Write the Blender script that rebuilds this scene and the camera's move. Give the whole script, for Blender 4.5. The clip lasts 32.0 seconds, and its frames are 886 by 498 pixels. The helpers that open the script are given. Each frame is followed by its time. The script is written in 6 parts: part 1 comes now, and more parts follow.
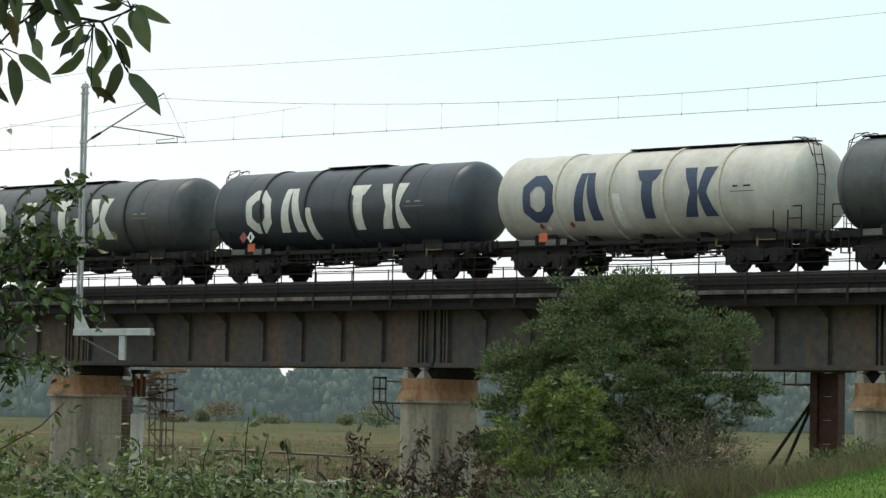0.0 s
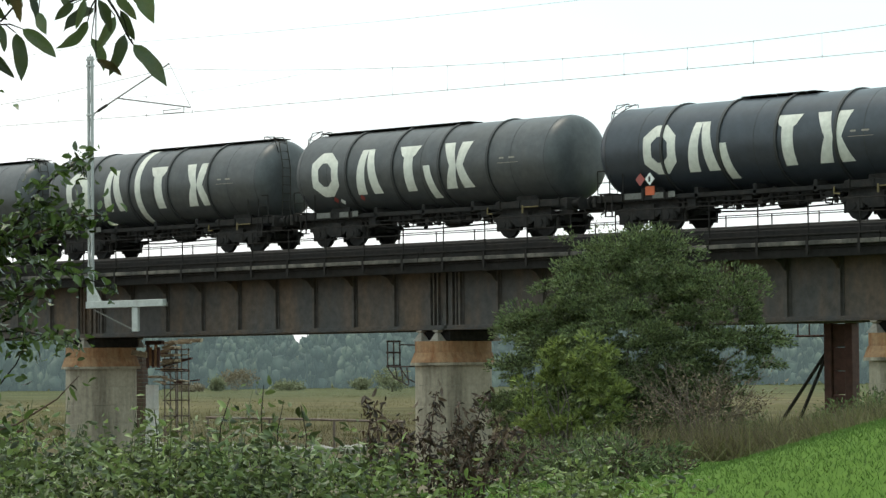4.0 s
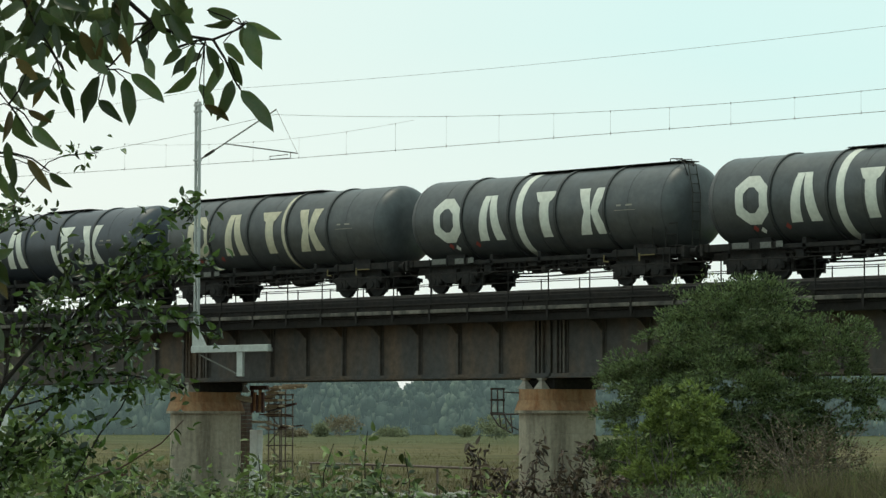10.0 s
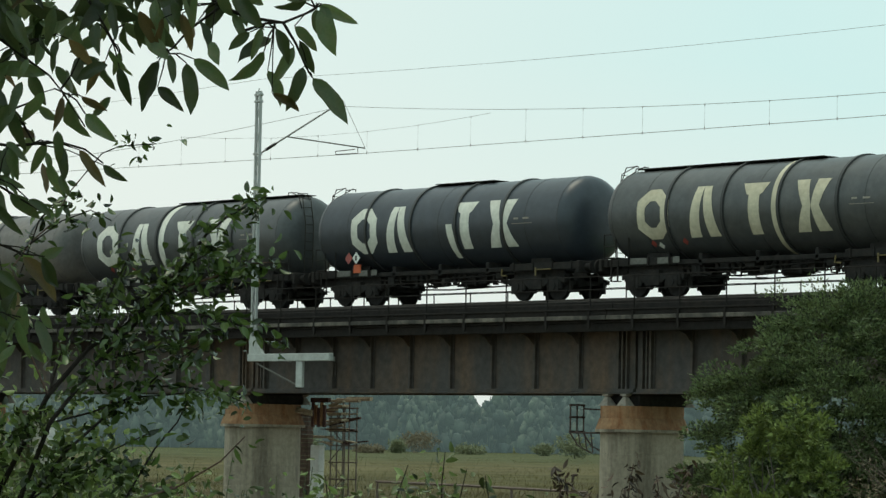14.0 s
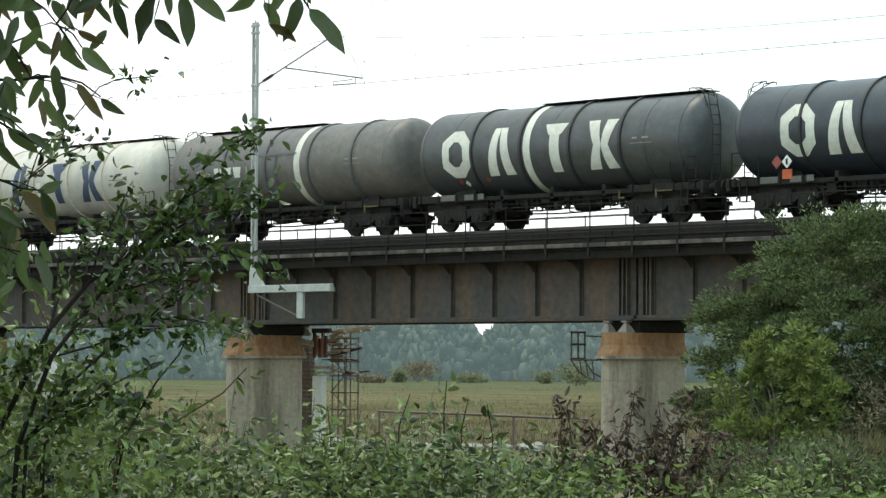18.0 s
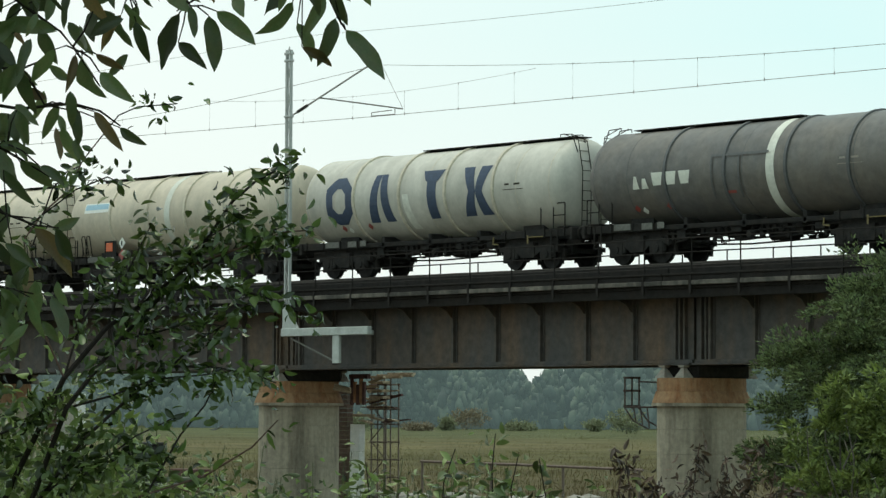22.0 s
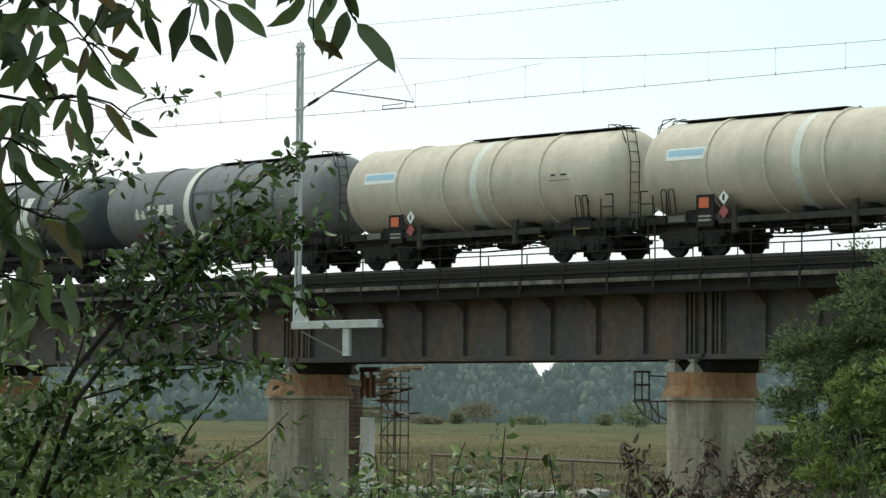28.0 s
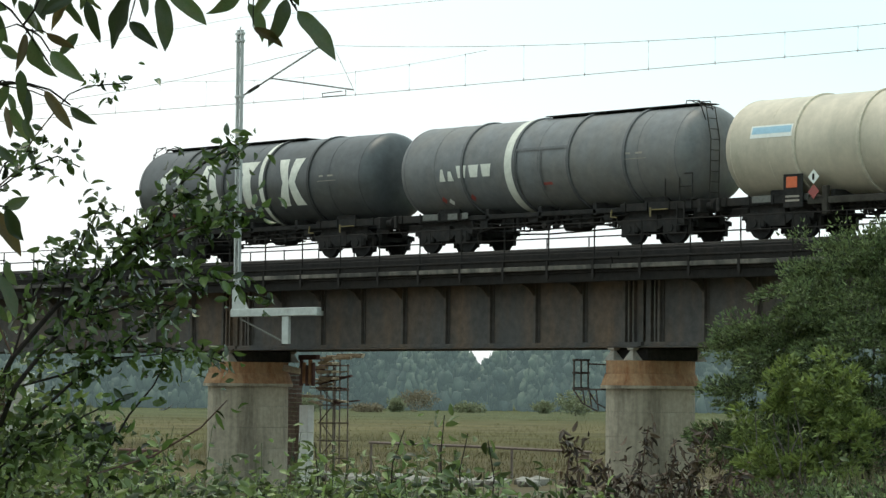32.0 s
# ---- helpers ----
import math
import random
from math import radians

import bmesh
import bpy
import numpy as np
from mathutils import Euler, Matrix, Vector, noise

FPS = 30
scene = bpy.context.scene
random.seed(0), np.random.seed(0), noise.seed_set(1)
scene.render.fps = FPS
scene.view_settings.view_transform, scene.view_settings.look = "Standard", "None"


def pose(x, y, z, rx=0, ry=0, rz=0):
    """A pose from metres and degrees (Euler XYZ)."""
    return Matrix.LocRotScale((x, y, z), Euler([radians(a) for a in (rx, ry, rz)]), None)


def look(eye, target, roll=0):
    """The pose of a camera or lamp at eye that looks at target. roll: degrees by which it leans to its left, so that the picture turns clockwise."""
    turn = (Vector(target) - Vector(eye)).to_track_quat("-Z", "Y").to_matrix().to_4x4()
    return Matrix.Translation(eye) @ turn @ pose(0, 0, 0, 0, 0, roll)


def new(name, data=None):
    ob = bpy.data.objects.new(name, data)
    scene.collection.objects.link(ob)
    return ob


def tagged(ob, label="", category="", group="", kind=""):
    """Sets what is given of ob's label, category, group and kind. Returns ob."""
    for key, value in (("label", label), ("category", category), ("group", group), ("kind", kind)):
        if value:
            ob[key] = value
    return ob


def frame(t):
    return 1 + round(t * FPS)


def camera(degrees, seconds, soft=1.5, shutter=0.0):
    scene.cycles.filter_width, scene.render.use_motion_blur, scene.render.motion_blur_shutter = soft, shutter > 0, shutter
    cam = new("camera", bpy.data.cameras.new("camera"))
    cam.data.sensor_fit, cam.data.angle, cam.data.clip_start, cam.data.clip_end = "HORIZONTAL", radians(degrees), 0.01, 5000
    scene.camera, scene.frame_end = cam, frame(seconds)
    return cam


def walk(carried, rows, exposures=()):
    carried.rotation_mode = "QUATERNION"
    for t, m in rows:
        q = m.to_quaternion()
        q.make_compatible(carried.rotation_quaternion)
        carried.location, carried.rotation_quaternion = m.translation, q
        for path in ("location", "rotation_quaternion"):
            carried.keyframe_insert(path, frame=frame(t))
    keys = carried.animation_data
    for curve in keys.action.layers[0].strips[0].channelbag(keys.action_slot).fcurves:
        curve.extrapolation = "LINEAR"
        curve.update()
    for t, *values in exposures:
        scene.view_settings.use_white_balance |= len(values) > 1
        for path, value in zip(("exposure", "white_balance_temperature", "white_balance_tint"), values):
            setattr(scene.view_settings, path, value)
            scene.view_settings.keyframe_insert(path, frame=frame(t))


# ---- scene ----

# The camera stands on a river bank; it pans with a passing train and steps closer to the bridge twice.
LENS = 16.004
cam = camera(LENS, 32.0, soft=1.4)
# time, eye x, y, z, pitch, roll, yaw (to the left of +y)
PATH = [
    (0, 0.00, 0.00, 3.45, 2.933, 1.203, 45.621),
    (0.5, 0.00, 0.00, 3.45, 2.912, 1.210, 45.652),
    (1, 0.00, 0.00, 3.45, 2.769, 0.756, 45.899),
    (1.5, 0.00, 0.00, 3.45, 2.674, 0.425, 46.113),
    (2, 0.00, 0.00, 3.45, 2.522, 0.120, 45.921),
    (2.5, 0.00, 0.00, 3.45, 2.393, 0.103, 45.329),
    (4.5, 0.00, 0.00, 3.45, 2.260, -0.665, 45.976),
    (5, 0.00, 0.00, 3.45, 2.501, -0.331, 46.359),
    (5.5, 0.00, 0.00, 3.45, 2.676, 0.441, 47.179),
    (6, 0.00, 0.00, 3.45, 2.985, 0.407, 47.583),
    (6.5, 0.00, 0.00, 3.45, 3.453, 0.483, 48.113),
    (7, 0.00, 0.00, 3.45, 3.672, 0.510, 48.283),
    (7.5, 0.00, 0.00, 3.45, 3.740, 0.382, 48.177),
    (8, 0.00, 0.00, 3.45, 3.688, 0.445, 48.046),
    (8.5, 0.00, 0.00, 3.45, 3.634, 0.216, 47.968),
    (9, 0.00, 0.00, 3.45, 3.372, 0.116, 47.774),
    (9.5, 0.00, 0.00, 3.45, 3.194, -0.017, 47.758),
    (10, 0.00, 0.00, 3.45, 3.112, 0.112, 47.714),
    (10.5, -1.25, 1.48, 3.45, 3.648, 0.566, 47.313),
    (11, -6.58, 6.20, 3.45, 3.666, 1.381, 47.965),
    (11.5, -6.58, 6.20, 3.45, 3.810, 1.562, 48.492),
    (12, -6.58, 6.20, 3.45, 3.875, 1.547, 48.860),
    (12.5, -6.58, 6.20, 3.45, 3.972, 1.447, 49.344),
    (13, -6.58, 6.20, 3.45, 3.754, 1.474, 49.577),
    (13.5, -6.58, 6.20, 3.45, 3.652, 1.761, 49.438),
    (14, -6.58, 6.20, 3.45, 3.414, 1.042, 49.206),
    (14.5, -6.58, 6.20, 3.45, 3.126, 0.593, 48.946),
    (16.5, -6.58, 6.20, 3.45, 2.831, 0.624, 49.303),
    (17, -6.58, 6.20, 3.45, 2.526, 0.540, 49.308),
    (17.5, -6.58, 6.20, 3.45, 2.291, 0.166, 49.198),
    (18, -6.58, 6.20, 3.45, 2.125, 0.285, 49.181),
    (18.5, -6.58, 6.20, 3.45, 1.985, 0.286, 49.149),
    (19, -6.58, 6.20, 3.45, 2.411, 0.569, 49.228),
    (19.5, -6.58, 6.20, 3.45, 3.257, 1.062, 49.239),
    (20, -11.47, 10.62, 3.45, 3.722, 0.749, 49.583),
    (20.5, -11.47, 10.62, 3.45, 3.579, 0.594, 49.844),
    (21, -11.47, 10.62, 3.45, 3.368, 0.489, 50.012),
    (21.5, -11.47, 10.62, 3.45, 3.200, 0.388, 50.152),
    (22, -11.47, 10.62, 3.45, 2.989, 0.273, 50.080),
    (22.5, -11.47, 10.62, 3.45, 2.937, 0.305, 50.039),
    (23, -11.47, 10.62, 3.45, 3.070, 0.343, 49.854),
    (23.5, -11.47, 10.62, 3.45, 3.326, 0.571, 49.912),
    (24, -11.47, 10.62, 3.45, 3.327, 0.853, 50.061),
    (24.5, -11.47, 10.62, 3.45, 3.264, 0.705, 50.046),
    (25, -11.47, 10.62, 3.45, 3.153, 0.660, 49.879),
    (25.5, -11.47, 10.62, 3.45, 2.995, 0.412, 49.953),
    (27.5, -11.47, 10.62, 3.45, 2.678, 0.069, 50.209),
    (28, -11.47, 10.62, 3.45, 2.868, 0.483, 50.270),
    (28.5, -11.47, 10.62, 3.45, 2.746, 0.572, 50.342),
    (29, -11.47, 10.62, 3.45, 2.673, 0.491, 50.533),
    (29.5, -11.47, 10.62, 3.45, 2.811, 0.545, 50.731),
    (30, -11.47, 10.62, 3.45, 2.992, 0.611, 50.643),
    (30.5, -11.47, 10.62, 3.45, 3.102, 0.630, 50.456),
    (31, -11.47, 10.62, 3.45, 2.905, 0.735, 50.414),
    (31.5, -11.47, 10.62, 3.45, 2.765, 0.795, 49.820),
    (32, -11.47, 10.62, 3.45, 2.658, 0.558, 49.169),
]

# seconds, stops, kelvin, tint
EXPOSURES = [(0, 0.12, 6600, 14), (1, -0.02, 6600, 9), (2.5, 0.1, 6600, 11), (4.5, 0.42, 6600, 11), (5.3, 0.34, 6600, 10), (6.3, -0.08, 6650, 4), (7, -0.18, 6680, 3), (8, -0.16, 6700, 2), (10.5, -0.05, 6650, 2), (12, -0.12, 6600, 2), (13, -0.2, 6600, 2), (14.5, -0.12, 6600, 2), (16.5, 0.2, 6500, 4),
             (17.1, 0.30, 6500, 4.5), (17.9, 0.58, 6500, 9.5), (19.2, 0.62, 6500, 10), (19.9, -0.14, 6550, 5), (20.3, -0.14, 6550, 4), (21, -0.08, 6550, 3), (22.3, 0.05, 6550, 3), (23, 0.13, 6500, 5), (23.8, 0.0, 6550, 3), (25.5, -0.02, 6550, 3), (27.5, 0.16, 6500, 9), (30, 0.2, 6500, 10), (31, 0.1, 6500, 7), (32, 0.25, 6500, 8.5)]


def eye_pose(x, y, z, pitch, roll, yaw):
    return Matrix.Translation((x, y, z)) @ pose(0, 0, 0, 0, 0, yaw) @ pose(0, 0, 0, 90 + pitch) @ pose(0, 0, 0, 0, 0, roll)


walk(cam, [(r[0], eye_pose(*r[1:])) for r in PATH], EXPOSURES)

# ---- light: a bright overcast sky, the sun veiled behind the bridge ----
world = bpy.data.worlds.new("overcast_sky")
scene.world = world
world.use_nodes = True
wn, wl = world.node_tree.nodes, world.node_tree.links
wn.clear()
w_out = wn.new("ShaderNodeOutputWorld")
w_bg = wn.new("ShaderNodeBackground")
w_sky = wn.new("ShaderNodeTexSky")
w_sky.sky_type, w_sky.sun_disc = "NISHITA", False
w_sky.sun_elevation, w_sky.sun_rotation = radians(77), radians(-95)
w_sky.air_density, w_sky.dust_density, w_sky.ozone_density = 1.0, 4.0, 1.0
w_veil = wn.new("ShaderNodeMix")
w_veil.data_type = "RGBA"
w_veil.inputs[0].default_value = 0.86
w_veil.inputs[7].default_value = (9.6, 9.9, 9.8, 1)
w_co = wn.new("ShaderNodeTexCoord")
w_sep = wn.new("ShaderNodeSeparateXYZ")
w_high = wn.new("ShaderNodeMapRange")
w_high.inputs["From Min"].default_value, w_high.inputs["From Max"].default_value = 0.03, 0.12
w_tone = wn.new("ShaderNodeMix")
w_tone.data_type = "RGBA"
w_tone.inputs[6].default_value, w_tone.inputs[7].default_value = (9.9, 10.1, 9.9, 1), (7.6, 9.9, 10.1, 1)
wl.new(w_co.outputs["Generated"], w_sep.inputs[0])
wl.new(w_sep.outputs["Z"], w_high.inputs["Value"])
w_side = wn.new("ShaderNodeMapRange")
w_side.inputs["From Min"].default_value, w_side.inputs["From Max"].default_value = -0.84, -0.66
w_both = wn.new("ShaderNodeMath")
w_both.operation = "MULTIPLY_ADD"
w_both.inputs[2].default_value = 0.12
wl.new(w_sep.outputs["X"], w_side.inputs["Value"])
wl.new(w_high.outputs[0], w_both.inputs[0])
wl.new(w_side.outputs[0], w_both.inputs[1])
wl.new(w_both.outputs[0], w_tone.inputs[0])
wl.new(w_tone.outputs[2], w_veil.inputs[7])
w_noise = wn.new("ShaderNodeTexNoise")
w_noise.inputs["Scale"].default_value, w_noise.inputs["Detail"].default_value = 2.2, 4
w_ramp = wn.new("ShaderNodeMapRange")
w_ramp.inputs["To Min"].default_value, w_ramp.inputs["To Max"].default_value = 0.93, 1.08
w_mul = wn.new("ShaderNodeMix")
w_mul.data_type, w_mul.blend_type = "RGBA", "MULTIPLY"
w_mul.inputs[0].default_value = 1.0
wl.new(w_sky.outputs[0], w_veil.inputs[6])
wl.new(w_noise.outputs["Fac"], w_ramp.inputs["Value"])
wl.new(w_veil.outputs[2], w_mul.inputs[6])
wl.new(w_ramp.outputs[0], w_mul.inputs[7])
wl.new(w_mul.outputs[2], w_bg.inputs[0])
w_bg.inputs[1].default_value = 0.106
wl.new(w_bg.outputs[0], w_out.inputs[0])

sun_data = bpy.data.lights.new("sun", "SUN")
sun_data.energy, sun_data.angle, sun_data.color = 1.5, radians(30), (1.0, 0.91, 0.76)
sun = new("sun", sun_data)
sun.matrix_world = look((0, 0, 60), (0.22, 0.02, 59.02))

# ---- materials ----


def material(name, base, rough=0.7, metal=0.0, grain=0.0, scale=8.0, stain=None, stain_scale=1.0, stain_amount=0.5, bump=0.0, bump_scale=60.0, streak=1.0, spread=0.0, through_light=0.0, single=False):
    """Two scales of variation over a base colour: fine grain and larger stains, with a fine bump."""
    m = bpy.data.materials.new(name)
    m.use_nodes = True
    n, l = m.node_tree.nodes, m.node_tree.links
    b = n["Principled BSDF"]
    b.inputs["Base Color"].default_value = (*base, 1)
    b.inputs["Roughness"].default_value, b.inputs["Metallic"].default_value = rough, metal
    co = n.new("ShaderNodeTexCoord")
    last = None

    def noise_of(size, detail, stretch=1.0):
        t = n.new("ShaderNodeTexNoise")
        t.inputs["Scale"].default_value, t.inputs["Detail"].default_value, t.inputs["Roughness"].default_value = size, detail, 0.65
        if stretch != 1.0:
            mp = n.new("ShaderNodeMapping")
            mp.inputs["Scale"].default_value = (1, 1, stretch)
            l.new(co.outputs["Object"], mp.inputs[0])
            l.new(mp.outputs[0], t.inputs["Vector"])
        else:
            l.new(co.outputs["Object"], t.inputs["Vector"])
        return t

    def mixed(kind, factor, a, c):
        x = n.new("ShaderNodeMix")
        x.data_type, x.blend_type = "RGBA", kind
        for slot, v in ((0, factor), (6, a), (7, c)):
            if isinstance(v, bpy.types.NodeSocket):
                l.new(v, x.inputs[slot])
            elif slot == 0:
                x.inputs[0].default_value = v
            else:
                x.inputs[slot].default_value = (*v, 1)
        return x.outputs[2]

    col = base
    if stain:
        t = noise_of(stain_scale, 6, streak)
        r = n.new("ShaderNodeValToRGB")
        r.color_ramp.elements[0].position, r.color_ramp.elements[1].position = 0.42, 0.72
        l.new(t.outputs["Fac"], r.inputs[0])
        k = n.new("ShaderNodeMath")
        k.operation = "MULTIPLY"
        k.inputs[1].default_value = stain_amount
        l.new(r.outputs[0], k.inputs[0])
        col = mixed("MIX", k.outputs[0], col, stain)
    if grain:
        t = noise_of(scale, 5)
        r = n.new("ShaderNodeMapRange")
        r.inputs["From Min"].default_value, r.inputs["From Max"].default_value = 0.3, 0.7
        r.inputs["To Min"].default_value, r.inputs["To Max"].default_value = 1 - grain, 1 + grain
        l.new(t.outputs["Fac"], r.inputs["Value"])
        col = mixed("MULTIPLY", 1.0, col, r.outputs[0])
    if spread:
        g = n.new("ShaderNodeObjectInfo" if single else "ShaderNodeNewGeometry")
        r = n.new("ShaderNodeMapRange")
        r.inputs["To Min"].default_value, r.inputs["To Max"].default_value = 1 - spread, 1 + spread
        l.new(g.outputs["Random" if single else "Random Per Island"], r.inputs["Value"])
        col = mixed("MULTIPLY", 1.0, col, r.outputs[0])
    if isinstance(col, bpy.types.NodeSocket):
        l.new(col, b.inputs["Base Color"])
    if bump:
        t = noise_of(bump_scale, 4)
        bp = n.new("ShaderNodeBump")
        bp.inputs["Strength"].default_value, bp.inputs["Distance"].default_value = bump, 0.02
        l.new(t.outputs["Fac"], bp.inputs["Height"])
        l.new(bp.outputs[0], b.inputs["Normal"])
    if through_light:
        tr = n.new("ShaderNodeBsdfTranslucent")
        if isinstance(col, bpy.types.NodeSocket):
            l.new(col, tr.inputs[0])
        else:
            tr.inputs[0].default_value = (*base, 1)
        ms = n.new("ShaderNodeMixShader")
        ms.inputs[0].default_value = through_light
        l.new(b.outputs[0], ms.inputs[1])
        l.new(tr.outputs[0], ms.inputs[2])
        l.new(ms.outputs[0], n["Material Output"].inputs[0])
    return m


M_BLACK = material("black_tank_paint", (0.056, 0.060, 0.063), 0.42, grain=0.25, scale=3, stain=(0.09, 0.083, 0.073), stain_scale=0.6, stain_amount=0.5, bump=0.05, bump_scale=3, streak=0.5)
M_BLACKNEW = material("fresh_black_tank_paint", (0.031, 0.038, 0.049), 0.38, grain=0.2, scale=3, stain=(0.045, 0.048, 0.052), stain_scale=0.6, stain_amount=0.4, bump=0.04, bump_scale=3, streak=0.5)
M_WHITEBAND = material("pale_band_paint", (0.60, 0.60, 0.54), 0.5, grain=0.1, scale=6, stain=(0.4, 0.38, 0.3), stain_amount=0.5)
M_GREY = material("grey_tank_paint", (0.125, 0.130, 0.135), 0.5, grain=0.2, scale=3, stain=(0.17, 0.145, 0.115), stain_scale=0.5, stain_amount=0.6, bump=0.05, bump_scale=3, streak=0.5)
M_BROWNGREY = material("brown_dusted_tank_paint", (0.106, 0.101, 0.098), 0.5, grain=0.25, scale=3, stain=(0.175, 0.145, 0.115), stain_scale=0.5, stain_amount=0.75, bump=0.05, bump_scale=3, streak=0.5)
M_WHITE = material("dirty_white_tank_paint", (0.53, 0.50, 0.445), 0.5, grain=0.1, scale=3, stain=(0.27, 0.25, 0.21), stain_scale=0.7, stain_amount=0.7, bump=0.05, bump_scale=3, streak=0.35)
M_CREAM = material("cream_tank_paint", (0.54, 0.465, 0.365), 0.5, grain=0.1, scale=3, stain=(0.29, 0.26, 0.20), stain_scale=0.7, stain_amount=0.65, bump=0.05, bump_scale=3, streak=0.35)
M_BLACKRING = material("black_ring_paint", (0.03, 0.03, 0.03), 0.55, grain=0.3, scale=6)
M_WHITERING = material("pale_ring_paint", (0.56, 0.50, 0.40), 0.7, grain=0.2, scale=6, stain=(0.34, 0.29, 0.22), stain_amount=0.5)
M_GREYRING = material("grey_ring_paint", (0.09, 0.09, 0.092), 0.55, grain=0.2, scale=6)
M_MARK = material("off_white_marking_paint", (0.66, 0.65, 0.58), 0.6, grain=0.12, scale=5, stain=(0.4, 0.38, 0.32), stain_amount=0.5)
M_MARKOLD = material("yellowed_marking_paint", (0.55, 0.50, 0.37), 0.6, grain=0.15, scale=5, stain=(0.34, 0.29, 0.2), stain_amount=0.6)
M_BLUE = material("dark_blue_marking_paint", (0.032, 0.052, 0.098), 0.55, grain=0.2, scale=5)
M_SKYBLUE = material("light_blue_sign_paint", (0.30, 0.47, 0.58), 0.5, grain=0.1, scale=9)
M_ORANGE = material("orange_plate", (0.58, 0.11, 0.03), 0.5, grain=0.12, scale=9)
M_RED = material("faded_red_placard", (0.28, 0.055, 0.045), 0.5, grain=0.15, scale=9)
M_PLACARD = material("white_placard", (0.72, 0.72, 0.68), 0.5, grain=0.1, scale=12)
M_FRAME = material("grimy_chassis_steel", (0.026, 0.024, 0.023), 0.85, grain=0.4, scale=5, stain=(0.038, 0.028, 0.021), stain_scale=2, bump=0.2, bump_scale=12)
M_FRAMELIGHT = material("dusty_chassis_steel", (0.052, 0.046, 0.038), 0.85, grain=0.35, scale=5, stain=(0.028, 0.022, 0.018), stain_scale=1.6, stain_amount=0.8)
M_WHEEL = material("worn_wheel_steel", (0.025, 0.023, 0.022), 0.75, metal=0.1, grain=0.3, scale=8)
M_YELLOW = material("faded_yellow_lever_paint", (0.15, 0.11, 0.04), 0.7, grain=0.25, scale=8)
M_GIRDER = material("weathered_brown_girder_paint", (0.054, 0.049, 0.046), 0.72, grain=0.35, scale=4, stain=(0.125, 0.074, 0.040), stain_scale=0.6, stain_amount=0.85, bump=0.1, bump_scale=20, streak=0.3)
M_DECK = material("dark_bridge_deck_steel", (0.020, 0.018, 0.017), 0.9, grain=0.35, scale=5, stain=(0.028, 0.021, 0.016), stain_scale=1.2)
M_EDGE = material("worn_pale_deck_edge", (0.040, 0.036, 0.031), 0.85, grain=0.45, scale=4, stain=(0.23, 0.20, 0.165), stain_scale=0.9, stain_amount=0.8, streak=0.3)
M_RAILSTEEL = material("rail_steel", (0.09, 0.075, 0.065), 0.5, metal=0.5, grain=0.2, scale=10)
M_CONCRETE = material("stained_pier_concrete", (0.37, 0.315, 0.235), 0.9, grain=0.2, scale=6, stain=(0.09, 0.07, 0.05), stain_scale=1.6, stain_amount=0.9, bump=0.25, bump_scale=14, streak=0.14)
M_RUSTCAP = material("rust_streaked_pier_cap", (0.33, 0.19, 0.10), 0.9, grain=0.25, scale=6, stain=(0.20, 0.065, 0.02), stain_scale=3.2, stain_amount=1.0, bump=0.25, bump_scale=14, streak=0.16)
M_BEARING = material("pale_bearing_steel", (0.27, 0.25, 0.215), 0.8, grain=0.25, scale=8, stain=(0.3, 0.16, 0.08), stain_scale=3)
M_BRICK = material("old_dark_brick", (0.12, 0.075, 0.055), 0.9, grain=0.35, scale=9, stain=(0.05, 0.04, 0.035), stain_scale=2, bump=0.4, bump_scale=18)
M_LIME = material("whitewashed_column", (0.82, 0.81, 0.77), 0.9, grain=0.10, scale=7, stain=(0.5, 0.48, 0.44), stain_scale=1.3, stain_amount=0.4, bump=0.2, bump_scale=20)
M_GALV = material("galvanised_mast_steel", (0.42, 0.43, 0.42), 0.6, metal=0.2, grain=0.15, scale=6, stain=(0.25, 0.24, 0.22), stain_scale=3)
M_PLATFORM = material("pale_grey_platform_paint", (0.40, 0.42, 0.40), 0.65, grain=0.15, scale=6, stain=(0.26, 0.26, 0.24), stain_scale=2)
M_WIRE = material("weathered_copper_wire", (0.19, 0.175, 0.16), 0.6, metal=0.4, grain=0.2, scale=8)
M_RUSTRED = material("red_oxide_steel", (0.075, 0.030, 0.024), 0.8, grain=0.3, scale=5, stain=(0.06, 0.03, 0.025), stain_scale=2)
M_SCAFFOLD = material("rusty_scaffold_tube", (0.16, 0.12, 0.10), 0.7, metal=0.2, grain=0.3, scale=9)
M_CAGE = material("rusty_cage_steel", (0.055, 0.036, 0.028), 0.8, grain=0.3, scale=8)
M_TIMBER = material("weathered_scaffold_plank", (0.36, 0.29, 0.20), 0.85, grain=0.25, scale=9, stain=(0.22, 0.13, 0.07), stain_scale=3)
M_BARK = material("dark_twig_bark", (0.016, 0.012, 0.010), 0.9, grain=0.3, scale=30)
M_TRUNK = material("grey_brown_bark", (0.10, 0.085, 0.07), 0.9, grain=0.35, scale=9)
M_REDBARK = material("reddish_twig_bark", (0.075, 0.036, 0.026), 0.8, grain=0.3, scale=30)


def leaf_material(name, a, b_, amount=0.5, spread=0.35, light=0.35, rough=0.5, single=False):
    return material(name, a, rough, grain=0.15, scale=22, stain=b_, stain_scale=2.5, stain_amount=amount, spread=spread, through_light=light, single=single)


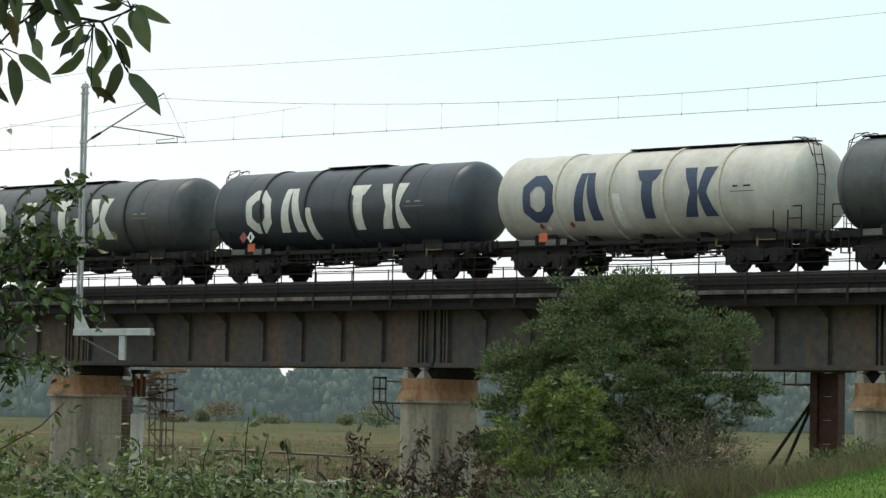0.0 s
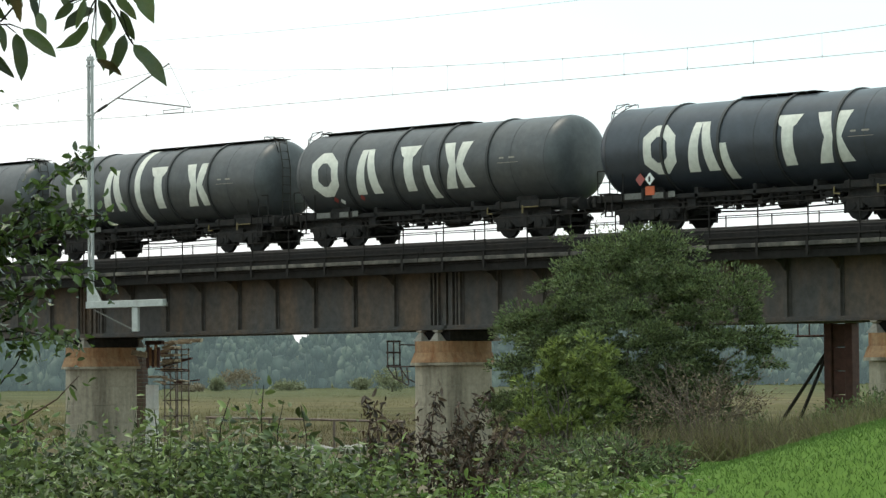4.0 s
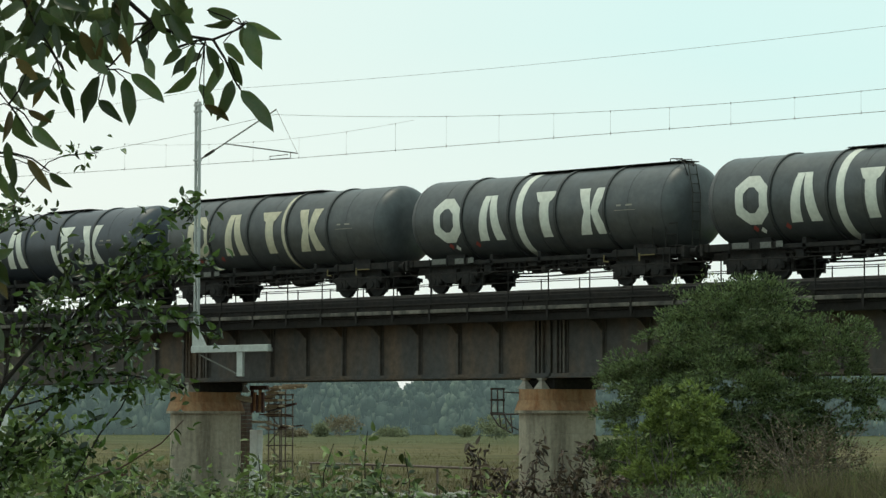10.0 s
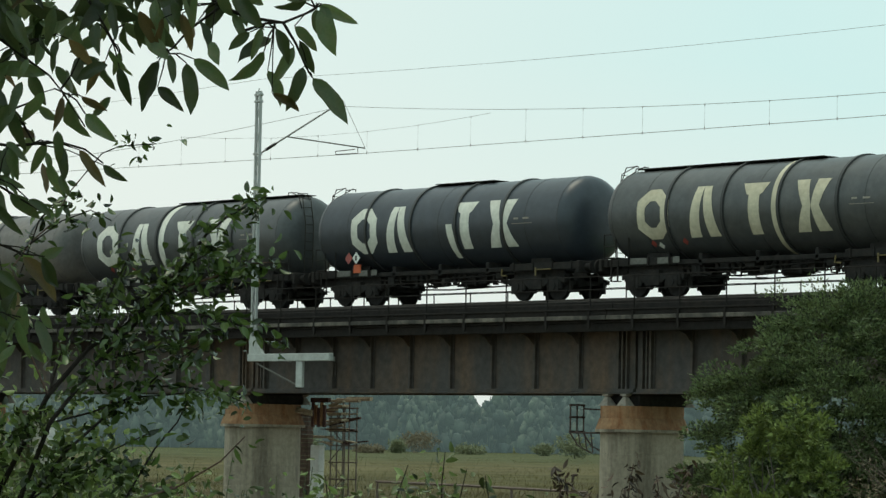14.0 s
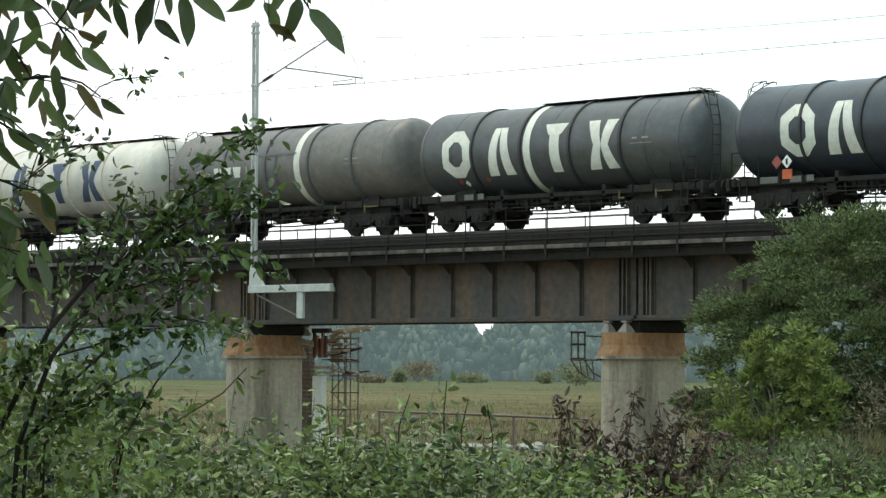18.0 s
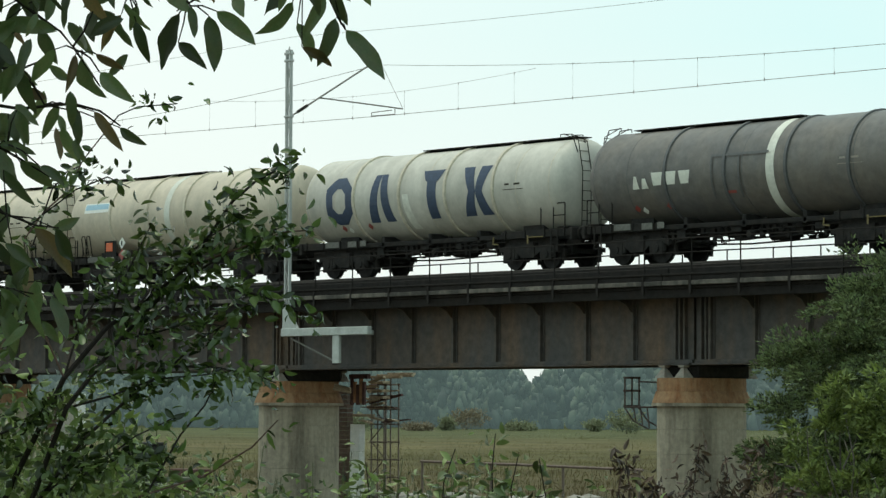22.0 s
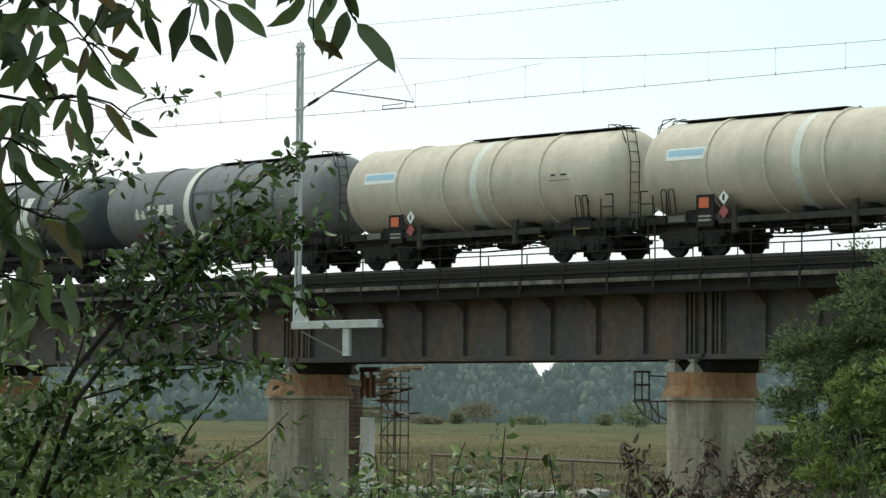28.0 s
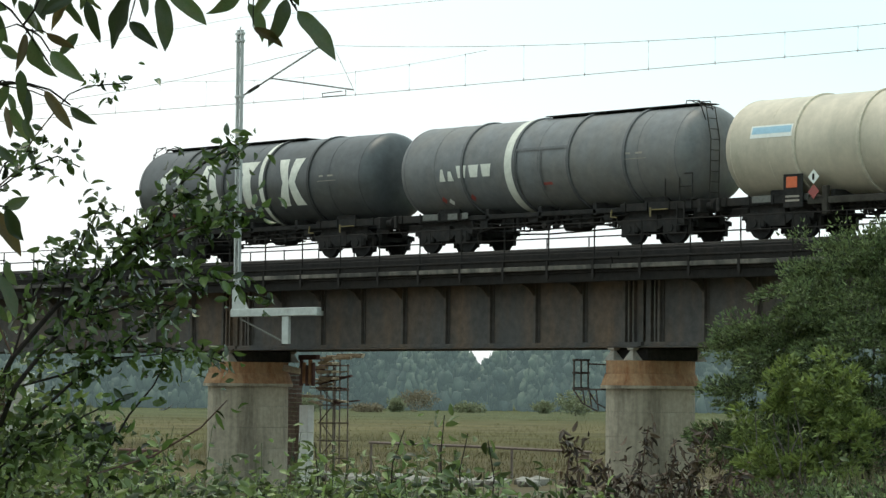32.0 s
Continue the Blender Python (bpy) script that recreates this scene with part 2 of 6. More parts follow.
M_WALNUT = leaf_material("walnut_leaf", (0.062, 0.086, 0.036), (0.12, 0.085, 0.042), 0.45, 0.6, 0.45, 0.36, True)
M_WALNUTOLD = leaf_material("browned_walnut_leaf", (0.11, 0.072, 0.032), (0.08, 0.085, 0.035), 0.5, 0.5, 0.5, 0.45, True)
M_SHRUBLEAF = leaf_material("willow_shrub_leaf", (0.064, 0.092, 0.026), (0.12, 0.14, 0.045), 0.5, 0.7, 0.35, 0.27, True)
M_SHRUBFAR = leaf_material("willow_shrub_leaf_small", (0.050, 0.076, 0.024), (0.11, 0.125, 0.042), 0.6, 0.85, 0.3, 0.27)
M_WEEDLEAF = leaf_material("weed_leaf", (0.115, 0.155, 0.045), (0.20, 0.22, 0.09), 0.7, 0.85, 0.35, 0.36)
M_WEEDDARK = leaf_material("nettle_leaf", (0.085, 0.120, 0.042), (0.17, 0.185, 0.08), 0.7, 0.85, 0.32, 0.36)
M_WEEDSTEM = material("weed_stem", (0.075, 0.085, 0.035), 0.7, grain=0.2, scale=30)
M_REDLEAF = leaf_material("withered_red_brown_leaf", (0.052, 0.030, 0.019), (0.11, 0.07, 0.042), 0.5, 0.75, 0.15, 0.65)
M_TREELEAF = leaf_material("bush_leaf_dark", (0.078, 0.110, 0.042), (0.132, 0.152, 0.056), 0.8, 0.75, 0.28, 0.8)
M_LIGHTLEAF = leaf_material("bush_leaf_light", (0.130, 0.172, 0.040), (0.195, 0.222, 0.062), 0.6, 0.5, 0.3, 0.7)
M_DRYSTEM = leaf_material("dry_stalk", (0.17, 0.135, 0.085), (0.095, 0.07, 0.045), 0.7, 0.5, 0.2, 0.9)
M_GRASS = leaf_material("mown_grass_blade", (0.074, 0.138, 0.024), (0.092, 0.135, 0.032), 0.6, 0.22, 0.3, 0.9)
M_LONGGRASS = leaf_material("long_bank_grass", (0.125, 0.125, 0.048), (0.18, 0.145, 0.075), 0.7, 0.45, 0.3, 0.8)
M_REED = leaf_material("pale_meadow_grass", (0.14, 0.125, 0.058), (0.10, 0.105, 0.045), 0.6, 0.15, 0.2, 0.9)
# leaf colour paled to imitate haze over the far russet bushes
M_RUSSET = leaf_material("hazed_russet_shrub_leaf", (0.20, 0.165, 0.11), (0.19, 0.17, 0.10), 0.6, 0.25, 0.3, 0.8)
M_TUFT = leaf_material("olive_meadow_tuft", (0.125, 0.118, 0.052), (0.15, 0.13, 0.062), 0.6, 0.2, 0.2, 0.9)
M_BROWNTUFT = leaf_material("brown_meadow_tuft", (0.135, 0.105, 0.058), (0.16, 0.13, 0.07), 0.6, 0.2, 0.2, 0.9)
M_PALETUFT = leaf_material("pale_seeded_tuft", (0.15, 0.128, 0.066), (0.125, 0.11, 0.056), 0.6, 0.2, 0.2, 0.9)
# base colour lightened in place of distance haze on far bushes and sedge
M_WOOD = leaf_material("hazed_meadow_shrub_leaf", (0.19, 0.21, 0.12), (0.22, 0.21, 0.12), 0.6, 0.25, 0.3, 0.8)
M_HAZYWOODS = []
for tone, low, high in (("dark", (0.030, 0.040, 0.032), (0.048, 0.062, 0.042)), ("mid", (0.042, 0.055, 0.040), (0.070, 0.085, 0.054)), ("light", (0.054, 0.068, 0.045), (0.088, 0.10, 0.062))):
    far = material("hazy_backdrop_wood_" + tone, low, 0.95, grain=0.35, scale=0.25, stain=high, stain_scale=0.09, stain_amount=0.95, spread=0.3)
    # faint blue-green emission stands in for the haze over the distant trees
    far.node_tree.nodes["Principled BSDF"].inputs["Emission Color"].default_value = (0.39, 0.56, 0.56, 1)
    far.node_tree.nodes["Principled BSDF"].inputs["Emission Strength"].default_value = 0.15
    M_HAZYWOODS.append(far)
M_GROUND = material("meadow_ground", (0.125, 0.118, 0.052), 0.95, grain=0.3, scale=0.35, stain=(0.19, 0.165, 0.08), stain_scale=0.02, stain_amount=0.8, bump=0.08, bump_scale=1.5)


def green_bank(m):
    """Fresh grass where the ground climbs to the right of the bridge and round the camera."""
    n, l = m.node_tree.nodes, m.node_tree.links
    b = n["Principled BSDF"]
    old = b.inputs["Base Color"].links[0].from_socket
    co, sep = n.new("ShaderNodeTexCoord"), n.new("ShaderNodeSeparateXYZ")
    l.new(co.outputs["Object"], sep.inputs[0])
    r = n.new("ShaderNodeMapRange")
    r.inputs["From Min"].default_value, r.inputs["From Max"].default_value = 0.5, 1.3
    l.new(sep.outputs["Z"], r.inputs["Value"])
    t = n.new("ShaderNodeTexNoise")
    t.inputs["Scale"].default_value, t.inputs["Detail"].default_value = 2.5, 6
    l.new(co.outputs["Object"], t.inputs["Vector"])
    c = n.new("ShaderNodeValToRGB")
    c.color_ramp.elements[0].color, c.color_ramp.elements[1].color = (0.052, 0.105, 0.017, 1), (0.10, 0.165, 0.03, 1)
    l.new(t.outputs["Fac"], c.inputs[0])
    x = n.new("ShaderNodeMix")
    x.data_type = "RGBA"
    l.new(r.outputs[0], x.inputs[0])
    l.new(old, x.inputs[6])
    l.new(c.outputs[0], x.inputs[7])
    l.new(x.outputs[2], b.inputs["Base Color"])


def meadow_tone(m):
    """Broad bands of the flood plain: trodden earth by the bridge, then olive, pale seeded and greener grass."""
    n, l = m.node_tree.nodes, m.node_tree.links
    b = n["Principled BSDF"]
    old = b.inputs["Base Color"].links[0].from_socket
    co, dot, t, add = n.new("ShaderNodeTexCoord"), n.new("ShaderNodeVectorMath"), n.new("ShaderNodeTexNoise"), n.new("ShaderNodeMath")
    dot.operation, add.operation = "DOT_PRODUCT", "MULTIPLY_ADD"
    dot.inputs[1].default_value = (-0.00072, 0.00069, 0)
    l.new(co.outputs["Object"], dot.inputs[0])
    t.inputs["Scale"].default_value, t.inputs["Detail"].default_value = 0.02, 5
    l.new(co.outputs["Object"], t.inputs["Vector"])
    add.inputs[1].default_value = 0.16
    l.new(t.outputs["Fac"], add.inputs[0])
    l.new(dot.outputs["Value"], add.inputs[2])
    c = n.new("ShaderNodeValToRGB")
    e = c.color_ramp.elements
    for at, col in ((0.20, (0.130, 0.110, 0.082)), (0.24, (0.063, 0.047, 0.026)), (0.29, (0.067, 0.055, 0.026)), (0.37, (0.067, 0.060, 0.026)), (0.42, (0.101, 0.083, 0.043)), (0.48, (0.086, 0.076, 0.037)), (0.56, (0.064, 0.069, 0.034))):
        k = e[0] if at == 0.20 else e.new(at)
        k.position, k.color = at, (*col, 1)
    e[len(e) - 1].color = (0.068, 0.078, 0.037, 1)
    l.new(add.outputs[0], c.inputs[0])
    x = n.new("ShaderNodeMix")
    x.data_type = "RGBA"
    x.inputs[0].default_value = 0.85
    l.new(old, x.inputs[6])
    l.new(c.outputs[0], x.inputs[7])
    # tussocks and drifts of seeded grass
    t2, r2, y2 = n.new("ShaderNodeTexNoise"), n.new("ShaderNodeMapRange"), n.new("ShaderNodeMix")
    t2.inputs["Scale"].default_value, t2.inputs["Detail"].default_value, t2.inputs["Roughness"].default_value = 0.07, 8, 0.75
    l.new(co.outputs["Object"], t2.inputs["Vector"])
    r2.inputs["From Min"].default_value, r2.inputs["From Max"].default_value = 0.33, 0.67
    r2.inputs["To Min"].default_value, r2.inputs["To Max"].default_value = 0.5, 1.6
    l.new(t2.outputs["Fac"], r2.inputs["Value"])
    y2.data_type, y2.blend_type = "RGBA", "MULTIPLY"
    y2.inputs[0].default_value = 1.0
    l.new(x.outputs[2], y2.inputs[6])
    l.new(r2.outputs[0], y2.inputs[7])
    l.new(y2.outputs[2], b.inputs["Base Color"])


meadow_tone(M_GROUND)
meadow_tone(M_REED)
green_bank(M_GROUND)
for grassy in (M_GROUND, M_REED, M_TUFT, M_BROWNTUFT, M_PALETUFT):
    grassy.node_tree.nodes["Principled BSDF"].inputs["Specular IOR Level"].default_value = 0.05
for dull in (M_FRAME, M_FRAMELIGHT, M_DECK, M_WHEEL, M_BARK):
    dull.node_tree.nodes["Principled BSDF"].inputs["Specular IOR Level"].default_value = 0.15
M_BOARD = material("weathered_data_board", (0.13, 0.125, 0.11), 0.7, grain=0.3, scale=14)
M_DEADWOOD = material("dead_twig", (0.115, 0.088, 0.066), 0.9, grain=0.3, scale=12)
M_RUBBLE = material("pale_rubble", (0.25, 0.235, 0.205), 0.9, grain=0.3, scale=5, stain=(0.15, 0.135, 0.12), stain_scale=2)
M_DARKPLASTIC = material("black_sheet", (0.018, 0.018, 0.02), 0.5, grain=0.3, scale=6)

# ---- mesh helpers ----


def part(name, bm, mat, parent=None, label="", smooth=False):
    me = bpy.data.meshes.new(name)
    if smooth:
        for f in bm.faces:
            f.smooth = True
    bm.to_mesh(me)
    bm.free()
    me.materials.append(mat)
    ob = new(name, me)
    if parent:
        ob.parent = parent
    if label:
        ob["label"] = label
    return ob


def share(name, like, parent, m):
    """One more object on the mesh of a like part."""
    ob = new(name, like.data)
    ob.parent = parent
    ob.matrix_basis = m
    return ob


def box(bm, x0, x1, y0, y1, z0, z1, m=None):
    v = [bm.verts.new((x, y, z)) for x in (x0, x1) for y in (y0, y1) for z in (z0, z1)]
    for f in ((0, 1, 3, 2), (4, 6, 7, 5), (0, 4, 5, 1), (2, 3, 7, 6), (0, 2, 6, 4), (1, 5, 7, 3)):
        bm.faces.new([v[i] for i in f])
    if m:
        for p in v:
            p.co = m @ p.co
    return bm


def bevelled(x0, x1, y0, y1, z0, z1, by=0.02):
    bm = bmesh.new()
    box(bm, x0, x1, y0, y1, z0, z1)
    bmesh.ops.recalc_face_normals(bm, faces=bm.faces)
    bmesh.ops.bevel(bm, geom=bm.edges[:], offset=by, segments=1, affect="EDGES")
    return bm


def tube(bm, points, radius, sides=6, end=None):
    """A tube through points, tapering to the radius end."""
    pts = [Vector(p) for p in points]
    rings = []
    for i, p in enumerate(pts):
        d = (pts[min(i + 1, len(pts) - 1)] - pts[max(i - 1, 0)]).normalized()
        a = d.orthogonal().normalized() if not rings else (keep - keep.dot(d) * d).normalized()
        keep = a
        b = d.cross(a)
        r = radius if end is None else radius + (end - radius) * i / max(1, len(pts) - 1)
        rings.append([bm.verts.new(p + r * (math.cos(t) * a + math.sin(t) * b)) for t in (2 * math.pi * k / sides for k in range(sides))])
    for r0, r1 in zip(rings, rings[1:]):
        for k in range(sides):
            bm.faces.new((r0[k], r0[(k + 1) % sides], r1[(k + 1) % sides], r1[k]))
    bm.faces.new(rings[0][::-1])
    bm.faces.new(rings[-1])
    return bm


def lathe(bm, profile, n=48, axis="x", at=(0, 0, 0)):
    """A body of revolution round an axis, from (along, radius) pairs."""
    rows = []
    for s, r in profile:
        row = []
        for k in range(n):
            t = 2 * math.pi * k / n
            c = (s, r * math.cos(t), r * math.sin(t)) if axis == "x" else (r * math.cos(t), s, r * math.sin(t)) if axis == "y" else (r * math.cos(t), r * math.sin(t), s)
            row.append(bm.verts.new(Vector(c) + Vector(at)))
        rows.append(row)
    for a, b in zip(rows, rows[1:]):
        for k in range(n):
            bm.faces.new((a[k], a[(k + 1) % n], b[(k + 1) % n], b[k]))
    bm.faces.new(rows[0][::-1])
    bm.faces.new(rows[-1])
    bmesh.ops.recalc_face_normals(bm, faces=bm.faces)
    return bm


def thing(name, label, category, group="", at=(0, 0, 0), kind=""):
    ob = new(name)
    ob.location = at
    ob.empty_display_size = 0.2
    return tagged(ob, label, category, group, kind)



# ---- ground ----
RAIL_Z = 8.12
TRACK_Y = 79.0


def smooth_step(a, b, v):
    t = min(1, max(0, (v - a) / (b - a)))
    return t * t * (3 - 2 * t)


def ground_z(x, y):
    """The camera's bank, the flood plain, and the grassed slope that climbs towards the abutment."""
    along = 0.72 * -x + 0.69 * y
    bank = 1.9 * (1 - smooth_step(18, 60, along))
    p = x + 0.65 * (y - 52)
    slope = (1.3 * smooth_step(-60, -46, p) + 1.6 * smooth_step(-46, -36, p)) * (1 - smooth_step(95, 130, y)) * smooth_step(22, 40, y)
    return max(bank, slope) + 0.12 * noise.noise((x * 0.11, y * 0.11, 0.3)) * (1 - smooth_step(120, 200, along))


def build_ground():
    bm = bmesh.new()
    xs = [-5000, -2500, -1200, -700, -500, -350, -260, -200] + [-160 + 4 * k for k in range(24)] + [-64 + k for k in range(60)] + [-2, 2, 6, 10, 14, 20] + [60, 120, 250, 600, 1500, 3500]
    ys = [-1500, -400, -120, -50] + [-30 + 4 * k for k in range(9)] + [6 + k for k in range(74)] + [82 + 4 * k for k in range(18)] + [190, 240, 320, 420, 560, 760, 1000, 1600, 2800, 5000]
    grid = [[bm.verts.new((x, y, ground_z(x, y))) for y in ys] for x in xs]
    for a, b in zip(grid, grid[1:]):
        for k in range(len(ys) - 1):
            bm.faces.new((a[k], b[k], b[k + 1], a[k + 1]))
    return tagged(part("ground", bm, M_GROUND, smooth=True), "wide river meadow of pale grass with a grassed bank", "ground", kind="structure")


build_ground()

# ---- the bridge ----
JOINTS = [-59.3 - 20.3 * k for k in range(-3, 12)]
WEB_Y = 77.6
GIRDER_LOW, GIRDER_HIGH = 5.0, 7.15


def build_bridge():
    bridge = thing("railway_bridge", "brown riveted steel plate girder railway bridge on concrete piers", "bridge")
    x_end = (JOINTS[-1], JOINTS[0])
    stiff = None
    for n in range(len(JOINTS) - 1):
        x1, x0 = JOINTS[n] - 0.06, JOINTS[n + 1] + 0.06
        for y, near in ((WEB_Y, 1), (2 * TRACK_Y - WEB_Y, 0)):
            g = part("girder", box(bmesh.new(), x0, x1, y - 0.02, y + 0.02, GIRDER_LOW, GIRDER_HIGH), M_GIRDER, bridge)
            for z0, z1, w in ((GIRDER_LOW - 0.05, GIRDER_LOW - 0.002, 0.24), (GIRDER_HIGH + 0.002, GIRDER_HIGH + 0.05, 0.24)):
                part("flange", bevelled(x0, x1, y - w, y + w, z0, z1, 0.012), M_GIRDER, g)
            part("angle_iron", bevelled(x0, x1, y - 0.12, y - 0.022, GIRDER_LOW + 0.002, GIRDER_LOW + 0.12, 0.01), M_GIRDER, g)
            if not near:
                continue
            for k in range(10):
                x = JOINTS[n + 1] + 0.75 if k == 0 else JOINTS[n] - 0.75 if k == 9 else JOINTS[n] - 2.62 - 2.152 * (k - 1)
                bm = bmesh.new()
                box(bm, -0.05, 0.05, y - 0.17, y - 0.023, GIRDER_LOW + 0.125, GIRDER_HIGH - 0.003)
                box(bm, -0.11, 0.11, y - 0.05, y - 0.022, GIRDER_LOW + 0.125, GIRDER_HIGH - 0.003)
                s = part("stiffener", bm, M_GIRDER, g) if stiff is None else share("stiffener", stiff, g, pose(x, 0, 0))
                if stiff is None:
                    stiff = s
                    s.location.x = x
                else:
                    bm.free()
                if 0 < k < 9:
                    # solid knee plate under the walkway
                    bm = bmesh.new()
                    rim = ((y - 0.024, 7.14), (76.52, 7.14), (76.52, 7.05), (76.8, 7.0), (77.15, 6.88), (y - 0.17, 6.62), (y - 0.024, 6.60))
                    ends = [[bm.verts.new((x + dx, a, c)) for a, c in rim] for dx in (-0.012, 0.012)]
                    bm.faces.new(ends[0])
                    bm.faces.new(ends[1][::-1])
                    for q in range(len(rim)):
                        bm.faces.new((ends[0][q], ends[1][q], ends[1][(q + 1) % len(rim)], ends[0][(q + 1) % len(rim)]))
                    bmesh.ops.recalc_face_normals(bm, faces=bm.faces)
                    part("knee_plate", bm, M_GIRDER, bridge)
                    part("knee_flange", tube(bmesh.new(), [(x, 76.55, 7.03), (x, 76.8, 6.98), (x, 77.15, 6.86), (x, y - 0.19, 6.6)], 0.035, 4), M_GIRDER, bridge)
            for dx in (0.3, 0.5):
                for xx in (x0 + dx, x1 - dx):
                    part("end_rib", box(bmesh.new(), xx - 0.03, xx + 0.03, y - 0.15, y - 0.023, GIRDER_LOW + 0.125, GIRDER_HIGH - 0.003), M_GIRDER, g)
    x0, x1 = x_end
    part("deck_plate", bevelled(x0, x1, 76.3, 2 * TRACK_Y - 76.3, 7.205, 7.3, 0.02), M_DECK, bridge)
    for side, y0 in ((0, 76.2), (1, 2 * TRACK_Y - 76.2)):
        for n in range(len(JOINTS) - 1):
            xa, xb = JOINTS[n + 1] + 0.02, JOINTS[n] - 0.02
            part("edge_strip", bevelled(xa, xb, y0 - 0.06, y0 + 0.06, 7.302, 7.44, 0.015), M_EDGE, bridge, "pale worn walkway edge")
            part("fascia_beam", bevelled(xa, xb, y0 + 0.0, y0 + 0.1, 7.442, 7.60, 0.015), M_DECK, bridge)
            part("walkway_plate", bevelled(xa, xb, y0 - 0.05, y0 + 1.2 if side == 0 else y0 + 0.12, 7.602, 7.66, 0.01) if side == 0 else bevelled(xa, xb, y0 - 1.2, y0 + 0.05, 7.602, 7.66, 0.01), M_DECK, bridge)
            part("cable_duct", bevelled(xa, xb, (y0 + 0.25 if side == 0 else y0 - 0.55), (y0 + 0.55 if side == 0 else y0 - 0.25), 7.662, 7.84, 0.02), M_DECK, bridge)
    # dark strip added under each walkway edge to deepen the shade band there
    for y in (76.36, 2 * TRACK_Y - 76.5):
        part("edge_beam", bevelled(x0, x1, y, y + 0.14, 6.93, 7.203, 0.02), M_DECK, bridge)
    part("ballast_trough", bevelled(x0, x1, 77.4, 80.6, 7.302, 7.90, 0.03), M_DECK, bridge)
    for y in (77.36, 80.5):
        part("ballast_kerb", bevelled(x0, x1, y, y + 0.14, 7.72, 7.98, 0.02), M_DECK, bridge)
    post = None
    k = 0
    x = x1 - 0.8
    while x > x0:
        for y in (76.22, 2 * TRACK_Y - 76.22):
            if post is None:
                bm = tube(bmesh.new(), [(0, 0, 7.05), (0, 0, 8.72)], 0.025, 5)
                box(bm, -0.05, 0.05, -0.09, -0.062, 7.0, 7.6)
                post = part("railing_post", bm, M_DECK, bridge)
                post.location = (x, y, 0)
            else:
                share("railing_post", post, bridge, pose(x, y, 0, 0, 0, 0 if y < 79 else 180))
        x -= 2.03
    for y in (76.22, 2 * TRACK_Y - 76.22):
        for z in ((8.28, 8.70) if y < TRACK_Y else (8.70,)):
            part("handrail", tube(bmesh.new(), [(x0, y, z), (x1, y, z)], 0.017, 5), M_DECK, bridge)
    return bridge


build_bridge()


def build_track():
    track = thing("railway_track", "single railway track on dark sleepers", "track")
    x0, x1 = JOINTS[-1] - 30, JOINTS[0] + 140
    for y in (TRACK_Y - 0.75, TRACK_Y + 0.75):
        bm = bmesh.new()
        half = ((0.036, 0.0), (0.036, -0.04), (0.01, -0.055), (0.01, -0.135), (0.07, -0.155), (0.07, -0.17))
        ends = [[bm.verts.new((x, y + a, RAIL_Z + z)) for a, z in half] + [bm.verts.new((x, y - a, RAIL_Z + z)) for a, z in half[::-1]] for x in (x0, x1)]
        for k in range(12):
            bm.faces.new((ends[0][k], ends[0][(k + 1) % 12], ends[1][(k + 1) % 12], ends[1][k]))
        bm.faces.new(ends[0][::-1])
        bm.faces.new(ends[1])
        part("rail", bm, M_RAILSTEEL, track)
    like = None
    x = JOINTS[0] - 0.3
    count = 0
    while x > x0 and count < 290:
        if like is None:
            like = part("sleeper", bevelled(-0.13, 0.13, TRACK_Y - 1.3, TRACK_Y + 1.3, 7.86, RAIL_Z - 0.172, 0.02), M_FRAME, track)
            like.location.x = x
        else:
            share("sleeper", like, track, pose(x, 0, 0))
        x -= 0.66
        count += 1
    bm = bmesh.new()
    for a, b in ((x0, x), (JOINTS[0] + 0.3, x1)):
        while a < b - 0.3:
            box(bm, a, a + 0.26, TRACK_Y - 1.3, TRACK_Y + 1.3, 7.86, RAIL_Z - 0.172)
            a += 0.66
    tagged(part("far_sleepers", bm, M_FRAME, track), kind="stuff")
    return track


build_track()


def build_embankment(name, x0, x1):
    """The earth bank that carries the line on beyond the bridge."""
    bm = bmesh.new()
    rows = []
    for k in range(25):
        x = x0 + (x1 - x0) * k / 24
        rows.append([bm.verts.new((x, TRACK_Y + y, z + 0.1 * noise.noise((x * 0.2, y, 1)) * (z < 7))) for y, z in ((-15, -0.6), (-9, 3.4), (-2.8, 7.6), (-2.2, 7.895), (2.2, 7.895), (2.8, 7.6), (9, 3.4), (15, -0.6))])
    for a, b in zip(rows, rows[1:]):
        for k in range(7):
            bm.faces.new((a[k], b[k], b[k + 1], a[k + 1]))
    bm.faces.new(rows[0])
    bm.faces.new(rows[-1][::-1])
    return tagged(part(name, bm, M_GROUND), "grassed railway embankment beyond the bridge end", "embankment", kind="structure")


build_embankment("embankment_east", JOINTS[0] + 0.05, JOINTS[0] + 142)
build_embankment("embankment_west", JOINTS[-1] - 32, JOINTS[-1] - 0.05)


def stadium(bm, r, half, z0, z1, n=20, flare=0.0):
    """An upright body with round noses towards -y and +y."""
    low, high = [], []
    for k in range(2 * n):
        t = math.pi * k / (n - 1) if k < n else math.pi * (k - 1) / (n - 1)
        c = half if k < n else -half
        x, y = math.cos(t), math.sin(t)
        low.append(bm.verts.new((r * x, r * y + c, z0)))
        high.append(bm.verts.new(((r + flare) * x, (r + flare) * y + c, z1)))
    m = len(low)
    for k in range(m):
        bm.faces.new((low[k], low[(k + 1) % m], high[(k + 1) % m], high[k]))
    bm.faces.new(low[::-1])
    bm.faces.new(high)
    bmesh.ops.recalc_face_normals(bm, faces=bm.faces)
    return bm


